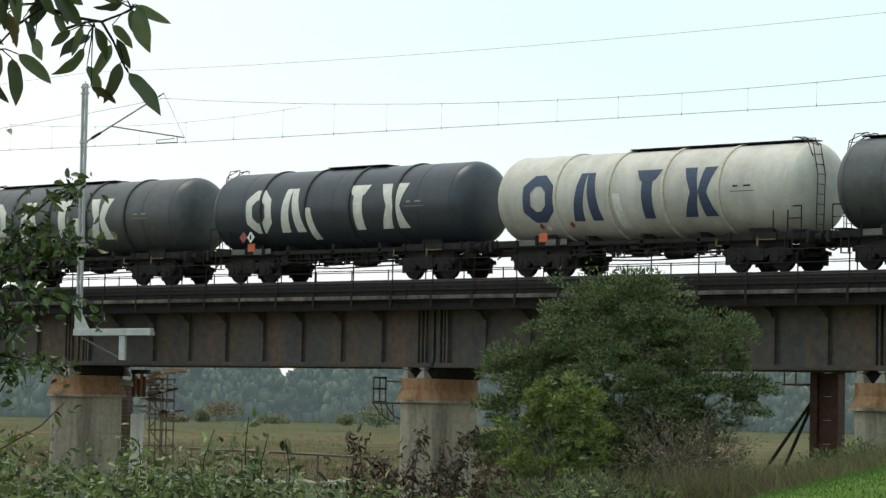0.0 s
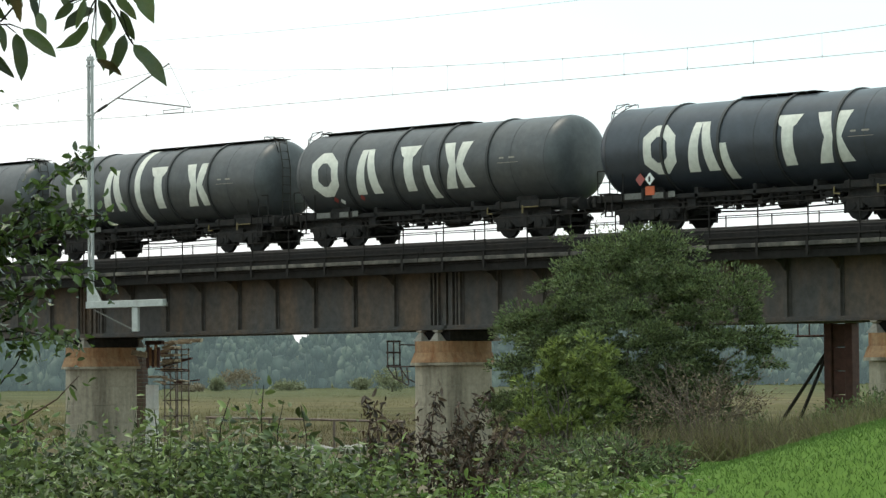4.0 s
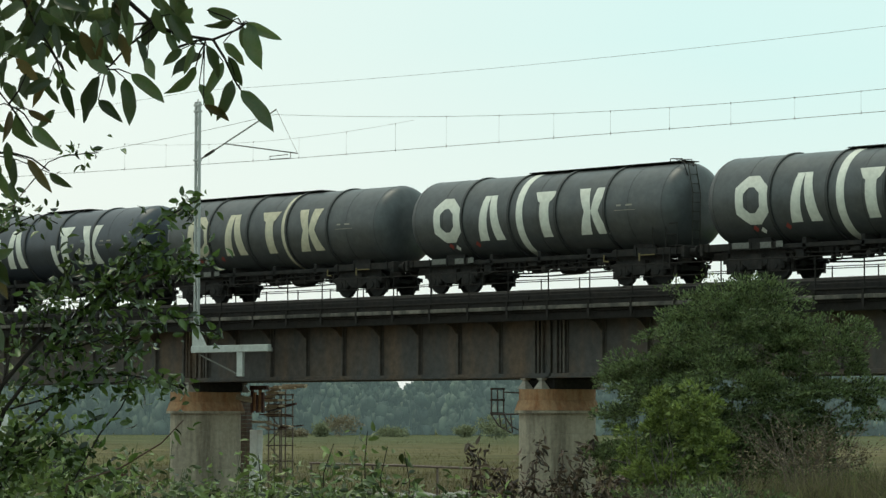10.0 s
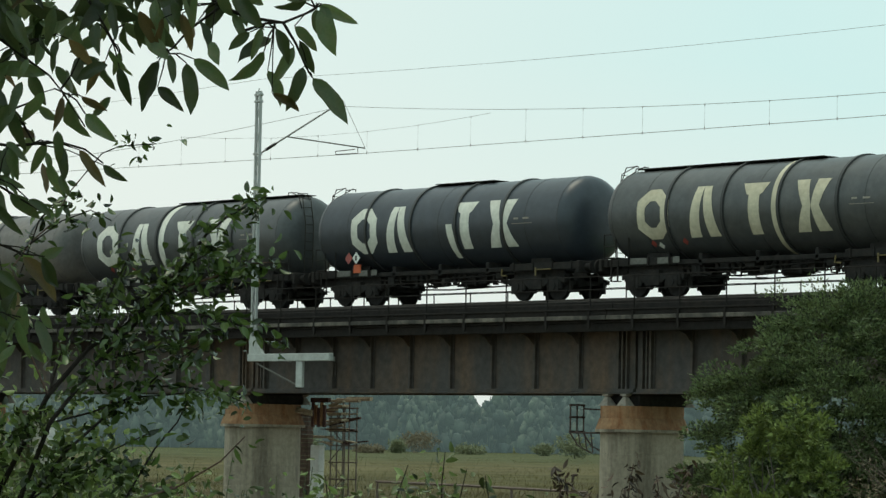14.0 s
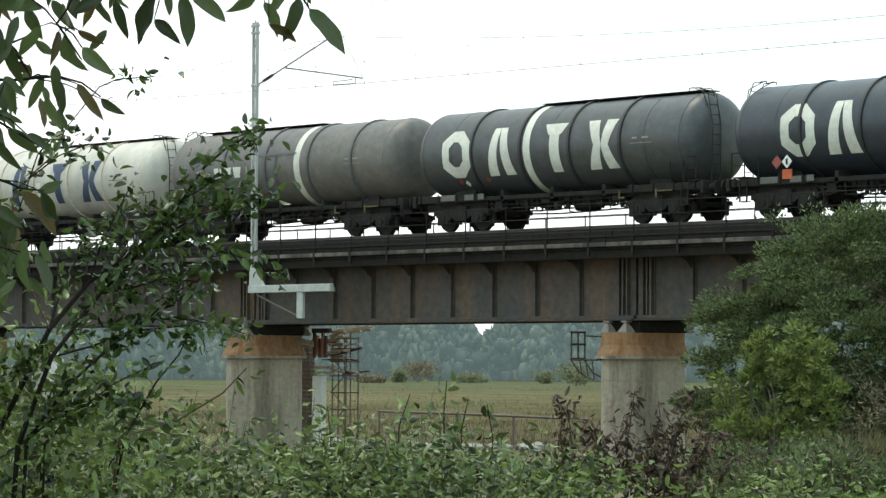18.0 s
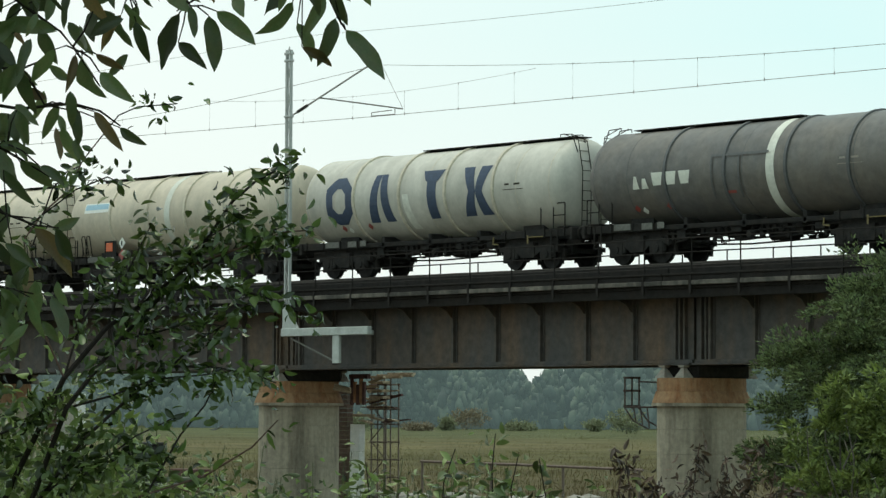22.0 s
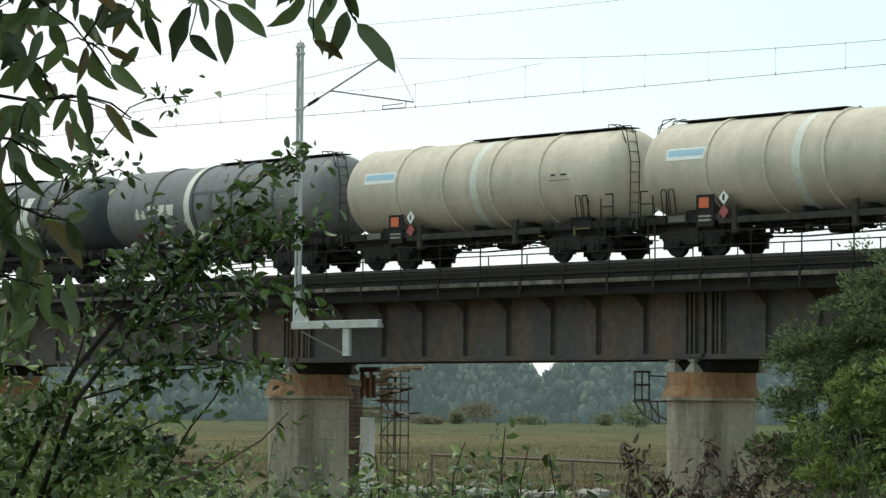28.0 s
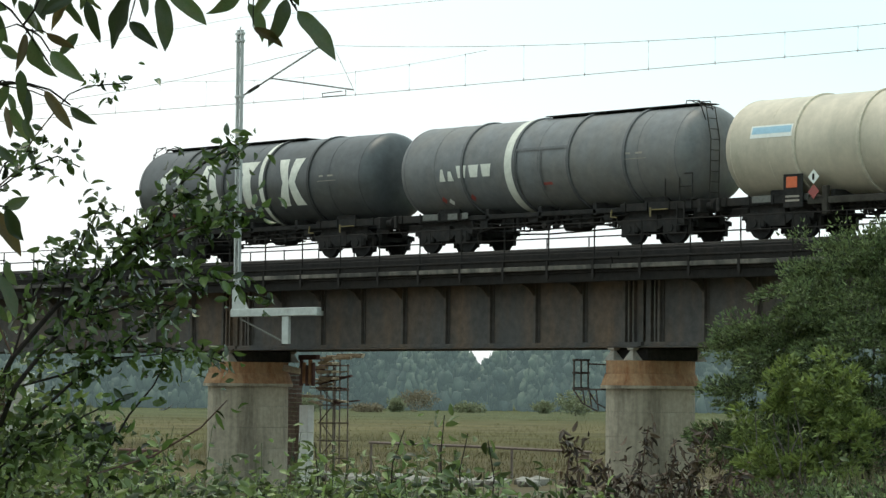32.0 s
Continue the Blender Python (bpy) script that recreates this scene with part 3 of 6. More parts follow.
def build_pier(x):
    pier = thing("bridge_pier", "weathered concrete bridge pier with rust-streaked cap", "bridge pier", "bridge piers", (x, TRACK_Y - 0.35, 0))
    for k in range(5):
        part("shaft_course", stadium(bmesh.new(), 0.83 + 0.003 * (k % 2), 0.75, -0.4 if k == 0 else 0.75 * k + 0.004, 0.75 * (k + 1) - 0.004 if k < 4 else 3.70), M_CONCRETE, pier)
    part("cap_lip", stadium(bmesh.new(), 1.0, 0.75, 3.704, 3.80), M_CONCRETE, pier, "pale weathered lip")
    part("cap_cornice", stadium(bmesh.new(), 0.99, 0.75, 3.804, 4.16, flare=-0.13), M_RUSTCAP, pier, "rust-stained cornice")
    part("cap_block", stadium(bmesh.new(), 0.83, 0.75, 4.164, 4.56), M_RUSTCAP, pier, "rust-streaked top block")
    part("bearing_beam", bevelled(-0.75, 0.75, -0.9, 1.3, 4.57, 4.94, 0.03), M_FRAME, pier)
    for dx in (-0.42, 0.42):
        for dy in (-1.18, 1.6):
            bm = bmesh.new()
            v = [bm.verts.new((dx + a, dy + b, z)) for z, w in ((4.564, 0.21), (4.86, 0.06), (4.89, 0.12), (4.946, 0.13)) for a, b in ((-w, -w), (w, -w), (w, w), (-w, w))]
            for i in range(3):
                for j in range(4):
                    bm.faces.new((v[4 * i + j], v[4 * i + (j + 1) % 4], v[4 * i + 4 + (j + 1) % 4], v[4 * i + 4 + j]))
            bm.faces.new(v[:4][::-1])
            bm.faces.new(v[-4:])
            part("bearing", bm, M_BEARING, pier, "pale steel rocker bearing")
    return pier


for x in JOINTS[1:-1]:
    build_pier(x - 0.8)


# ---- the tank wagons ----
TANK_R = 1.5
TANK_Z = 2.69
RINGS = (-3.75, -1.28, 1.12, 3.55)


def tank_profile(half):
    rows = []
    for k in range(9):
        t = math.pi / 2 * k / 8
        rows.append((-half - 0.62 * math.cos(t), max(0.02, TANK_R * math.sin(t) ** 0.62)))
    rows += [(s, TANK_R) for s in (-half + 0.02, -3, 0, 3, half - 0.02)]
    for k in range(8, -1, -1):
        t = math.pi / 2 * k / 8
        rows.append((half + 0.62 * math.cos(t), max(0.02, TANK_R * math.sin(t) ** 0.62)))
    return rows


def on_tank(s, a, lift=0.0):
    """A place on the tank's near side: s along it, a metres of arc above the middle."""
    t = a / TANK_R
    return Vector((s, -(TANK_R + lift) * math.cos(t), TANK_Z + (TANK_R + lift) * math.sin(t)))


def patch(bm, quad, lift=0.012, n=8):
    """A painted patch that follows the shell; quad: low left, low right, high right, high left as (s, a)."""
    grid = []
    for i in range(n + 1):
        f = i / n
        l = [quad[0][j] + (quad[3][j] - quad[0][j]) * f for j in (0, 1)]
        r = [quad[1][j] + (quad[2][j] - quad[1][j]) * f for j in (0, 1)]
        grid.append([bm.verts.new(on_tank(l[0] + (r[0] - l[0]) * g / 4, l[1] + (r[1] - l[1]) * g / 4, lift)) for g in range(5)])
    for a, b in zip(grid, grid[1:]):
        for g in range(4):
            bm.faces.new((a[g], a[g + 1], b[g + 1], b[g]))
    return bm


A0, A1 = -0.92, 0.77


def mark_ring(bm, s0, s1):
    w, h, t = s1 - s0, A1 - A0, 0.36
    cut = 0.33
    out = [(s0 + w * cut, A0), (s1 - w * cut, A0), (s1, A0 + h * 0.24), (s1, A1 - h * 0.24), (s1 - w * cut, A1), (s0 + w * cut, A1), (s0, A1 - h * 0.24), (s0, A0 + h * 0.24)]
    cx, cy = (s0 + s1) / 2, (A0 + A1) / 2
    inn = [(cx + (x - cx) * (1 - 2 * t / w), cy + (y - cy) * (1 - 2.3 * t / h)) for x, y in out]
    for k in range(8):
        j = (k + 1) % 8
        patch(bm, (out[k], out[j], inn[j], inn[k]), n=5)


def mark_wedge(bm, s0, s1):
    c, w = (s0 + s1) / 2, s1 - s0
    patch(bm, ((s0, A0), (s0 + 0.36 * w, A0), (c, A1), (c - 0.24 * w, A1)))
    patch(bm, ((s1 - 0.36 * w, A0), (s1, A0), (c + 0.24 * w, A1), (c, A1)))


def mark_funnel(bm, s0, s1):
    c, w, m = (s0 + s1) / 2, s1 - s0, A1 - 0.42
    a, b = c - 0.21 * w, c + 0.21 * w
    patch(bm, ((a, A0), (b, A0), (b, m), (a, m)))
    patch(bm, ((a, m), (b, m), (b, A1), (a, A1)), n=4)
    patch(bm, ((a - 0.1 * w, m + 0.06), (a, m), (a, A1), (s0, A1)), n=4)
    patch(bm, ((b, m), (b + 0.1 * w, m + 0.06), (s1, A1), (b, A1)), n=4)


def mark_glass(bm, s0, s1):
    c, w, m = (s0 + s1) / 2, s1 - s0, (A0 + A1) / 2
    patch(bm, ((s0, A0), (s0 + 0.38 * w, A0), (c, m), (c - 0.24 * w, m)), n=5)
    patch(bm, ((s1 - 0.38 * w, A0), (s1, A0), (c + 0.24 * w, m), (c, m)), n=5)
    patch(bm, ((c - 0.24 * w, m), (c, m), (s0 + 0.38 * w, A1), (s0, A1)), n=5)
    patch(bm, ((c, m), (c + 0.24 * w, m), (s1, A1), (s1 - 0.38 * w, A1)), n=5)


def build_bogie(car, x):
    """A two-axle bogie under the wagon at x."""
    bm = bmesh.new()
    for y in (-0.98, 0.98):
        rim = ((-1.42, 0.56), (-1.18, 0.60), (-0.62, 0.60), (-0.42, 0.44), (0.42, 0.44), (0.62, 0.60), (1.18, 0.60), (1.42, 0.56), (1.42, 0.70), (1.0, 0.80), (0.5, 0.74), (-0.5, 0.74), (-1.0, 0.80), (-1.42, 0.70))
        ends = [[bm.verts.new((a, y + dy, c)) for a, c in rim] for dy in (-0.07, 0.07)]
        bm.faces.new(ends[0])
        bm.faces.new(ends[1][::-1])
        for q in range(len(rim)):
            bm.faces.new((ends[0][q], ends[0][(q + 1) % len(rim)], ends[1][(q + 1) % len(rim)], ends[1][q]))
        for dx in (-0.9, 0.9):
            box(bm, dx - 0.26, dx + 0.26, y - 0.1, y + 0.1, 0.30, 0.66)
            tube(bm, [(dx, y - 0.14, 0.46), (dx, y + 0.14, 0.46)], 0.13, 10)
        for dx in (-1.16, -0.62, 0.62, 1.16):
            tube(bm, [(dx, y, 0.36), (dx, y, 0.62)], 0.085, 8)
        box(bm, -0.32, 0.32, y - 0.1, y + 0.1, 0.36, 0.86)
    box(bm, -0.3, 0.3, -1.0, 1.0, 0.5, 0.82)
    box(bm, -1.36, -1.26, -0.98, 0.98, 0.5, 0.66)
    box(bm, 1.26, 1.36, -0.98, 0.98, 0.5, 0.66)
    tube(bm, [(0, 0, 0.8), (0, 0, 0.96)], 0.3, 12)
    # far side rigging, brake beams and shoes
    for k, (xa, xb, y, za, zb) in enumerate(((-1.3, -0.75, 0.5, 0.6, 0.93), (-0.7, -0.2, 0.7, 0.56, 0.98), (0.1, 0.75, 0.6, 0.6, 0.95), (0.8, 1.38, 0.66, 0.58, 0.90), (-1.42, -1.2, -0.5, 0.5, 0.88), (1.2, 1.45, -0.3, 0.44, 0.86))):
        box(bm, xa, xb, y - 0.12, y + 0.12, za, zb)
    for dx in (-1.44, -0.36, 0.36, 1.44):
        for y in (-0.75, 0.75):
            box(bm, dx - 0.05, dx + 0.05, y - 0.06, y + 0.06, 0.24, 0.62)
    b = part("bogie", bm, M_FRAME, car, "grimy two-axle bogie")
    b.location.x = x
    for dx in (-0.9, 0.9):
        bm = bmesh.new()
        for y in (-0.75, 0.75):
            o = -1 if y < 0 else 1
            lathe(bm, [(y + o * 0.07, 0.10), (y + o * 0.07, 0.38), (y + o * 0.065, 0.455), (y - o * 0.03, 0.46), (y - o * 0.07, 0.49), (y - o * 0.07, 0.40), (y - o * 0.02, 0.34), (y - o * 0.02, 0.12)], 24, "y")
        tube(bm, [(0, -0.8, 0), (0, 0.8, 0)], 0.085, 10)
        w = part("wheelset", bm, M_WHEEL, b, "steel wheelset")
        w.location = (dx, 0, 0.46)
        WHEELS.append(w)


WHEELS = []
DRAW = ((1.42, mark_ring), (1.34, mark_wedge), (1.12, mark_funnel), (1.42, mark_glass))
# where the four marks begin along the tank
MARKS_A = (-5.27, -3.01, -0.13, 1.97)
MARKS_B = (-5.27, -2.98, 0.0, 2.2)
MARKS_C = (-4.56, -2.72, 1.05, 2.75)
MARKS_D = (-5.6, -3.32, -1.0, 1.3)
MARKS_E = (-5.1, -2.85, -0.48, 1.78)


def build_wagon(label, paint, ring_paint, half=6.28, letters=None, marks=MARKS_A, stripe=None, stripe_mat=None, drip=None, walkway=(-1.4, 6.6), ladder=1, rungs=True, plates="", logo="", saddle=None, rings=RINGS):
    car = thing("tank_wagon", label, "tank wagon", "wagons of the tank train")
    shell = part("tank", lathe(bmesh.new(), tank_profile(half), 72, at=(0, 0, TANK_Z)), paint, car, smooth=True)
    for s in rings:
        bm = lathe(bmesh.new(), [(s - 0.06, TANK_R - 0.02), (s - 0.05, TANK_R + 0.055), (s + 0.05, TANK_R + 0.055), (s + 0.06, TANK_R - 0.02)], 64, at=(0, 0, TANK_Z))
        part("reinforcing_ring", bm, ring_paint, car)
    for s in (-half, half, -half + 1.5, 0.2, half - 1.6):
        bm = lathe(bmesh.new(), [(s - 0.012, TANK_R - 0.02), (s - 0.01, TANK_R + 0.006), (s + 0.01, TANK_R + 0.006), (s + 0.012, TANK_R - 0.02)], 64, at=(0, 0, TANK_Z))
        part("weld_seam", bm, ring_paint, shell)
    if letters:
        for s0, (w, draw) in zip(marks, DRAW):
            bm = bmesh.new()
            draw(bm, s0, s0 + w)
            bmesh.ops.remove_doubles(bm, verts=bm.verts, dist=0.002)
            part("painted_mark", bm, letters, shell, "large block-shaped painted mark")
    if stripe is not None:
        bm = lathe(bmesh.new(), [(stripe - 0.17, TANK_R - 0.01), (stripe - 0.165, TANK_R + 0.009), (stripe + 0.165, TANK_R + 0.009), (stripe + 0.17, TANK_R - 0.01)], 64, at=(0, 0, TANK_Z))
        part("painted_band", bm, stripe_mat or M_MARK, shell, "pale band painted round the tank")
    if drip is not None:
        part("painted_patch", patch(bmesh.new(), ((drip + 0.02, -1.3), (drip + 0.42, -1.3), (drip + 0.2, 0.0), (drip - 0.12, 0.0))), M_MARK, shell, "pale painted patch")
    # small bars of illegible data on the shell
    for s, a, w in ((4.05, -0.12, 1.0), (4.15, 0.03, 0.22), (4.6, 0.03, 0.3)):
        part("data_bar", patch(bmesh.new(), ((s, a), (s + w, a), (s + w, a + (0.02 if w > 0.9 else 0.06)), (s, a + (0.02 if w > 0.9 else 0.06))), n=2), M_FRAMELIGHT if paint in (M_WHITE, M_CREAM) else M_BEARING, shell)
    # underframe
    for y in (-1.05, 1.05):
        part("side_sill", bevelled(-7.0, 7.0, y - 0.05, y + 0.05, 1.0, 1.15, 0.015), M_FRAME, car)
    part("centre_sill", bevelled(-7.05, 7.05, -0.3, 0.3, 0.96, 1.24, 0.02), M_FRAME, car)
    for s in (-7.05, 7.05):
        part("headstock", bevelled(s - 0.07, s + 0.07, -1.25, 1.25, 0.86, 1.26, 0.02), M_FRAME, car)
        o = 1 if s > 0 else -1
        for y in (-0.875, 0.875):
            bm = bmesh.new()
            lathe(bm, [(s + o * 0.07, 0.13), (s + o * 0.30, 0.13), (s + o * 0.31, 0.09), (s + o * 0.40, 0.09), (s + o * 0.405, 0.22), (s + o * 0.44, 0.225)], 16, at=(0, y, 1.06))
            part("buffer", bm, M_FRAME, car)
        part("air_hose", tube(bmesh.new(), [(s + o * 0.07, -0.45, 0.95), (s + o * 0.25, -0.46, 0.72), (s + o * 0.42, -0.42, 0.66)], 0.03, 5), M_FRAME, car, "black rubber brake hose")
        for y in (-0.62, 0.3, 0.7):
            part("end_bracket", bevelled(min(s - o * 0.75, s - o * 0.08), max(s - o * 0.75, s - o * 0.08), y - 0.09, y + 0.09, 0.74 + 0.08 * (y > 0), 0.958, 0.02), M_FRAME, car)
        part("coupling_hook", tube(bmesh.new(), [(s, 0, 1.06), (s + o * 0.3, 0, 1.06), (s + o * 0.46, 0, 0.95)], 0.05, 6), M_FRAME, car)
    for s in (-4.8, 4.8):
        bm = bmesh.new()
        box(bm, s - 0.5, s + 0.5, -0.8, 0.8, 1.151, 1.5)
        part("saddle", bm, M_FRAME, car, "tank cradle")
    for s in (-2.6, -0.1, 2.4):
        part("cross_bearer", bevelled(s - 0.08, s + 0.08, -1.1, 1.1, 0.95, 1.34, 0.015), M_FRAME, car)
    if saddle:
        for s in (-2.7, 2.2):
            part("support_post", bevelled(s - 0.1, s + 0.1, -1.35, -1.2, 0.62, 1.44, 0.02), M_FRAMELIGHT, car, "upright grey support")
        part("side_beam", bevelled(-3.4, 3.4, -1.3, -1.18, 0.92, 1.12, 0.015), M_FRAMELIGHT, car, "grey side beam")
    # dusty side plates over the bogies, with small data boards
    for s in (-5.3, 5.3):
        part("side_plate", bevelled(s - 1.7, s + 1.7, -1.16, -1.105, 1.0, 1.24, 0.01), M_FRAME, car, "dark steel side plate")
        for k in range(4):
            part("plate_rib", bevelled(s - 1.5 + 0.95 * k, s - 1.44 + 0.95 * k, -1.21, -1.163, 0.98, 1.28, 0.008), M_FRAME, car)
    for s, w, z in ((-4.45, 0.5, 1.04), (-5.7, 0.75, 1.05), (-3.75, 0.3, 1.05)):
        part("data_board", bevelled(s, s + w, -1.185, -1.165, z, z + 0.2, 0.006), M_BOARD, car, "pale board with illegible bars")
    part("lever_bar", bevelled(5.0, 5.75, -1.27, -1.22, 0.99, 1.03, 0.01), M_YELLOW, car, "faded yellow lever bar")
    part("lever_grip", bevelled(5.0, 5.08, -1.29, -1.272, 0.80, 1.08, 0.008), M_YELLOW, car, "faded yellow lever grip")
    for s in (-4.8, 4.8):
        part("bogie_screen", bevelled(s - 1.25, s + 1.25, -0.9, -0.84, 0.72, 1.0, 0.01), M_FRAME, car)
    # brake gear and pipes
    bm = bmesh.new()
    lathe(bm, [(-0.55, 0.05), (-0.5, 0.2), (0.5, 0.2), (0.55, 0.05)], 14, at=(0.9, -0.35, 0.74))
    part("air_reservoir", bm, M_FRAME, car, smooth=True)
    bm = bmesh.new()
    lathe(bm, [(-0.14, 0.04), (-0.14, 0.19), (0.2, 0.19), (0.24, 0.06)], 14, at=(-0.9, -0.4, 0.78))
    part("brake_cylinder", bm, M_FRAME, car, smooth=True)
    for z, y in ((0.66, -0.7), (0.88, -0.95), (0.6, 0.3)):
        part("brake_rod", tube(bmesh.new(), [(-3.6, y, z), (-1.2, y + 0.05, z - 0.06), (1.6, y, z), (3.7, y, z + 0.04)], 0.028, 5), M_FRAME, car)
    for k in range(17):
        s = -3.4 + 0.41 * k + 0.15 * math.sin(5 * k)
        part("hanger", bevelled(s - 0.05 - 0.05 * (k % 2), s + 0.05, -0.86, -0.74, 0.58 + 0.07 * (k * 5 % 4), 0.998, 0.01), M_FRAME, car)
    for k, s in enumerate((-2.9, -1.9, -0.5, 1.9, 2.9)):
        part("equipment_box", bevelled(s - 0.16 - 0.04 * (k % 3), s + 0.2, -1.0 + 0.2 * (k % 2), -0.55 + 0.2 * (k % 2), 0.72 + 0.05 * (k % 3), 0.999, 0.02), M_FRAME, car)
    for k in range(9):
        s = -2.9 + 0.72 * k + 0.2 * math.sin(3 * k)
        part("pipe_loop", tube(bmesh.new(), [(s, 0.75, 1.0), (s + 0.08, 0.74, 0.70 + 0.04 * (k % 3)), (s + 0.35, 0.72, 0.68 + 0.04 * (k % 3)), (s + 0.42, 0.75, 1.0)], 0.03, 5), M_FRAME, car)
    for k in range(12):
        s = -3.2 + 0.56 * k + 0.17 * math.sin(7 * k)
        part("valve_block", bevelled(s - 0.09, s + 0.09 + 0.08 * (k % 3), -0.3 + 0.2 * (k % 4), -0.1 + 0.2 * (k % 4), 0.62 + 0.06 * (k * 3 % 4), 0.9 + 0.03 * (k % 3), 0.02), M_FRAME, car)
    clutter = random.Random(len(WHEELS) + 5)
    for k in range(22):
        s, z, y = clutter.uniform(-3.7, 3.8), clutter.uniform(0.58, 0.9), clutter.uniform(-1.1, 0.9)
        if k % 3:
            part("fitting", bevelled(s, s + clutter.uniform(0.06, 0.28), y, y + 0.12, z, z + clutter.uniform(0.06, 0.2), 0.012), M_FRAME, car)
        else:
            part("fitting_pipe", tube(bmesh.new(), [(s, y, 0.98), (s + 0.06, y, z), (s + clutter.uniform(0.2, 0.6), y, z - 0.03)], 0.024, 5), M_FRAME, car)
    part("trunk_pipe", tube(bmesh.new(), [(-3.9, 0.85, 0.93), (-1.5, 0.85, 0.9), (1.0, 0.87, 0.94), (3.9, 0.85, 0.92)], 0.06, 6), M_FRAME, car)
    for s in (-3.4, 3.1):
        part("linkage", tube(bmesh.new(), [(s, -0.9, 0.95), (s + 0.25, -0.92, 0.62), (s + 0.7, -0.9, 0.7)], 0.035, 5), M_FRAME, car)
    bm = tube(bmesh.new(), [(0.2, -0.4, 1.3), (0.2, -0.7, 0.86), (0.2, -1.15, 0.72)], 0.07, 8)
    lathe(bm, [(-1.2, 0.1), (-1.12, 0.1)], 12, "y", at=(0.2, 0, 0.71))
    part("outlet_valve", bm, M_FRAME, car, "discharge valve")
    part("change_lever", tube(bmesh.new(), [(3.2, -1.13, 1.08), (3.2, -1.16, 0.86), (3.45, -1.16, 0.84)], 0.03, 5), M_YELLOW, car, "faded yellow change-over lever")
    # roof walkway
    w0, w1 = walkway
    top = TANK_Z + TANK_R
    bm = bmesh.new()
    box(bm, w0, w1, -0.42, 0.28, top + 0.03, top + 0.06)
    for s in np.arange(w0 + 0.3, w1, 1.2):
        box(bm, s - 0.03, s + 0.03, -0.36, 0.22, top - 0.08, top + 0.029)
    part("roof_walkway", bm, M_FRAME, car, "dark grating walkway")
    mid = (w0 + w1) / 2 if walkway[1] - walkway[0] < 6 else 0.3
    bm = lathe(bmesh.new(), [(top - 0.05, 0.25), (top + 0.08, 0.25), (top + 0.09, 0.28), (top + 0.12, 0.27), (top + 0.14, 0.1)], 18, "z", at=(mid, 0.42, 0))
    part("manhole_dome", bm, M_FRAME, car)
    bm = tube(bmesh.new(), [(mid + 0.6, 0.3, top), (mid + 0.6, 0.3, top + 0.12)], 0.05, 8)
    part("vent_valve", bm, M_FRAME, car)
    # ladder and end platform
    o = ladder
    e = o * (half + 0.1)
    bm = bmesh.new()
    for dy in (-0.62, -0.24):
        tube(bm, [(e + o * 0.52, dy, 1.3), (e + o * 0.56, dy, 3.1), (e + o * 0.35, dy, top - 0.1), (e - o * 0.35, dy, top + 0.14)], 0.017, 5)
    for k in range(9):
        z = 1.5 + 0.32 * k
        s = e + o * (0.53 if z < 3.1 else 0.56 - 0.19 * (z - 3.1))
        tube(bm, [(s, -0.62, z), (s, -0.24, z)], 0.012, 5)
    part("ladder", bm, M_FRAME if not rungs else M_FRAMELIGHT, car, "steel end ladder")
    bm = bmesh.new()
    for y in (-0.66, -0.2):
        tube(bm, [(e - o * 0.45, y, top + 0.02), (e - o * 0.45, y, top + 0.12), (e + o * 0.1, y, top + 0.1), (e + o * 0.38, y, top - 0.5)], 0.018, 5)
    part("ladder_hoop", bm, M_FRAME, car)
    part("end_platform", bevelled(min(e, e + o * 0.5), max(e, e + o * 0.5), -1.2, 1.2, 1.26, 1.31, 0.01), M_FRAME, car)
    bm = bmesh.new()
    for s in (e - o * 0.7, e - o * 0.1, e + o * 0.45):
        tube(bm, [(s, -1.28, 1.25), (s, -1.28, 2.05)], 0.022, 5)
    tube(bm, [(e - o * 0.7, -1.28, 2.05), (e + o * 0.45, -1.28, 2.05)], 0.022, 5)
    tube(bm, [(e - o * 0.1, -1.28, 1.66), (e + o * 0.45, -1.28, 1.66)], 0.018, 5)
    part("platform_handrail", bm, M_FRAME, car, "dark tubular handrail")
    if saddle:
        for s in (e - o * 1.05, e - o * 0.72):
            part("grab_rail", tube(bmesh.new(), [(s - 0.12, -1.3, 1.3), (s - 0.12, -1.42, 1.95), (s - 0.08, -1.42, 2.05), (s + 0.08, -1.42, 2.05), (s + 0.12, -1.42, 1.95), (s + 0.12, -1.3, 1.3)], 0.02, 5), M_FRAME, car, "dark looped grab rail")
    step = bmesh.new()
    for s in (e - o * 0.2, e + o * 0.1):
        box(step, s - 0.02, s + 0.02, -1.3, -1.26, 0.5, 1.2)
    box(step, min(e - o * 0.2, e + o * 0.1), max(e - o * 0.2, e + o * 0.1), -1.34, -1.1, 0.5, 0.53)
    part("foot_step", step, M_FRAME, car)
    # plates and placards
    if "o" in plates:
        px = -3.95
        board = part("plate_holder", bevelled(px - 0.34, px + 0.42, -1.36, -1.32, 0.85, 1.82, 0.01), M_FRAME, car, "dark plate holder")
        part("orange_plate", bevelled(px - 0.2, px + 0.22, -1.385, -1.363, 1.42, 1.74, 0.006), M_ORANGE, board, "orange hazard plate with illegible bars")
        for dz in (1.02, 1.14):
            part("data_bar", box(bmesh.new(), px - 0.25, px + 0.3, -1.366, -1.362, dz, dz + 0.06), M_BEARING, board)
    if "s" in plates:
        part("orange_plate", bevelled(-4.75, -4.35, -1.20, -1.16, 1.16, 1.46, 0.006), M_ORANGE, car, "orange hazard plate")
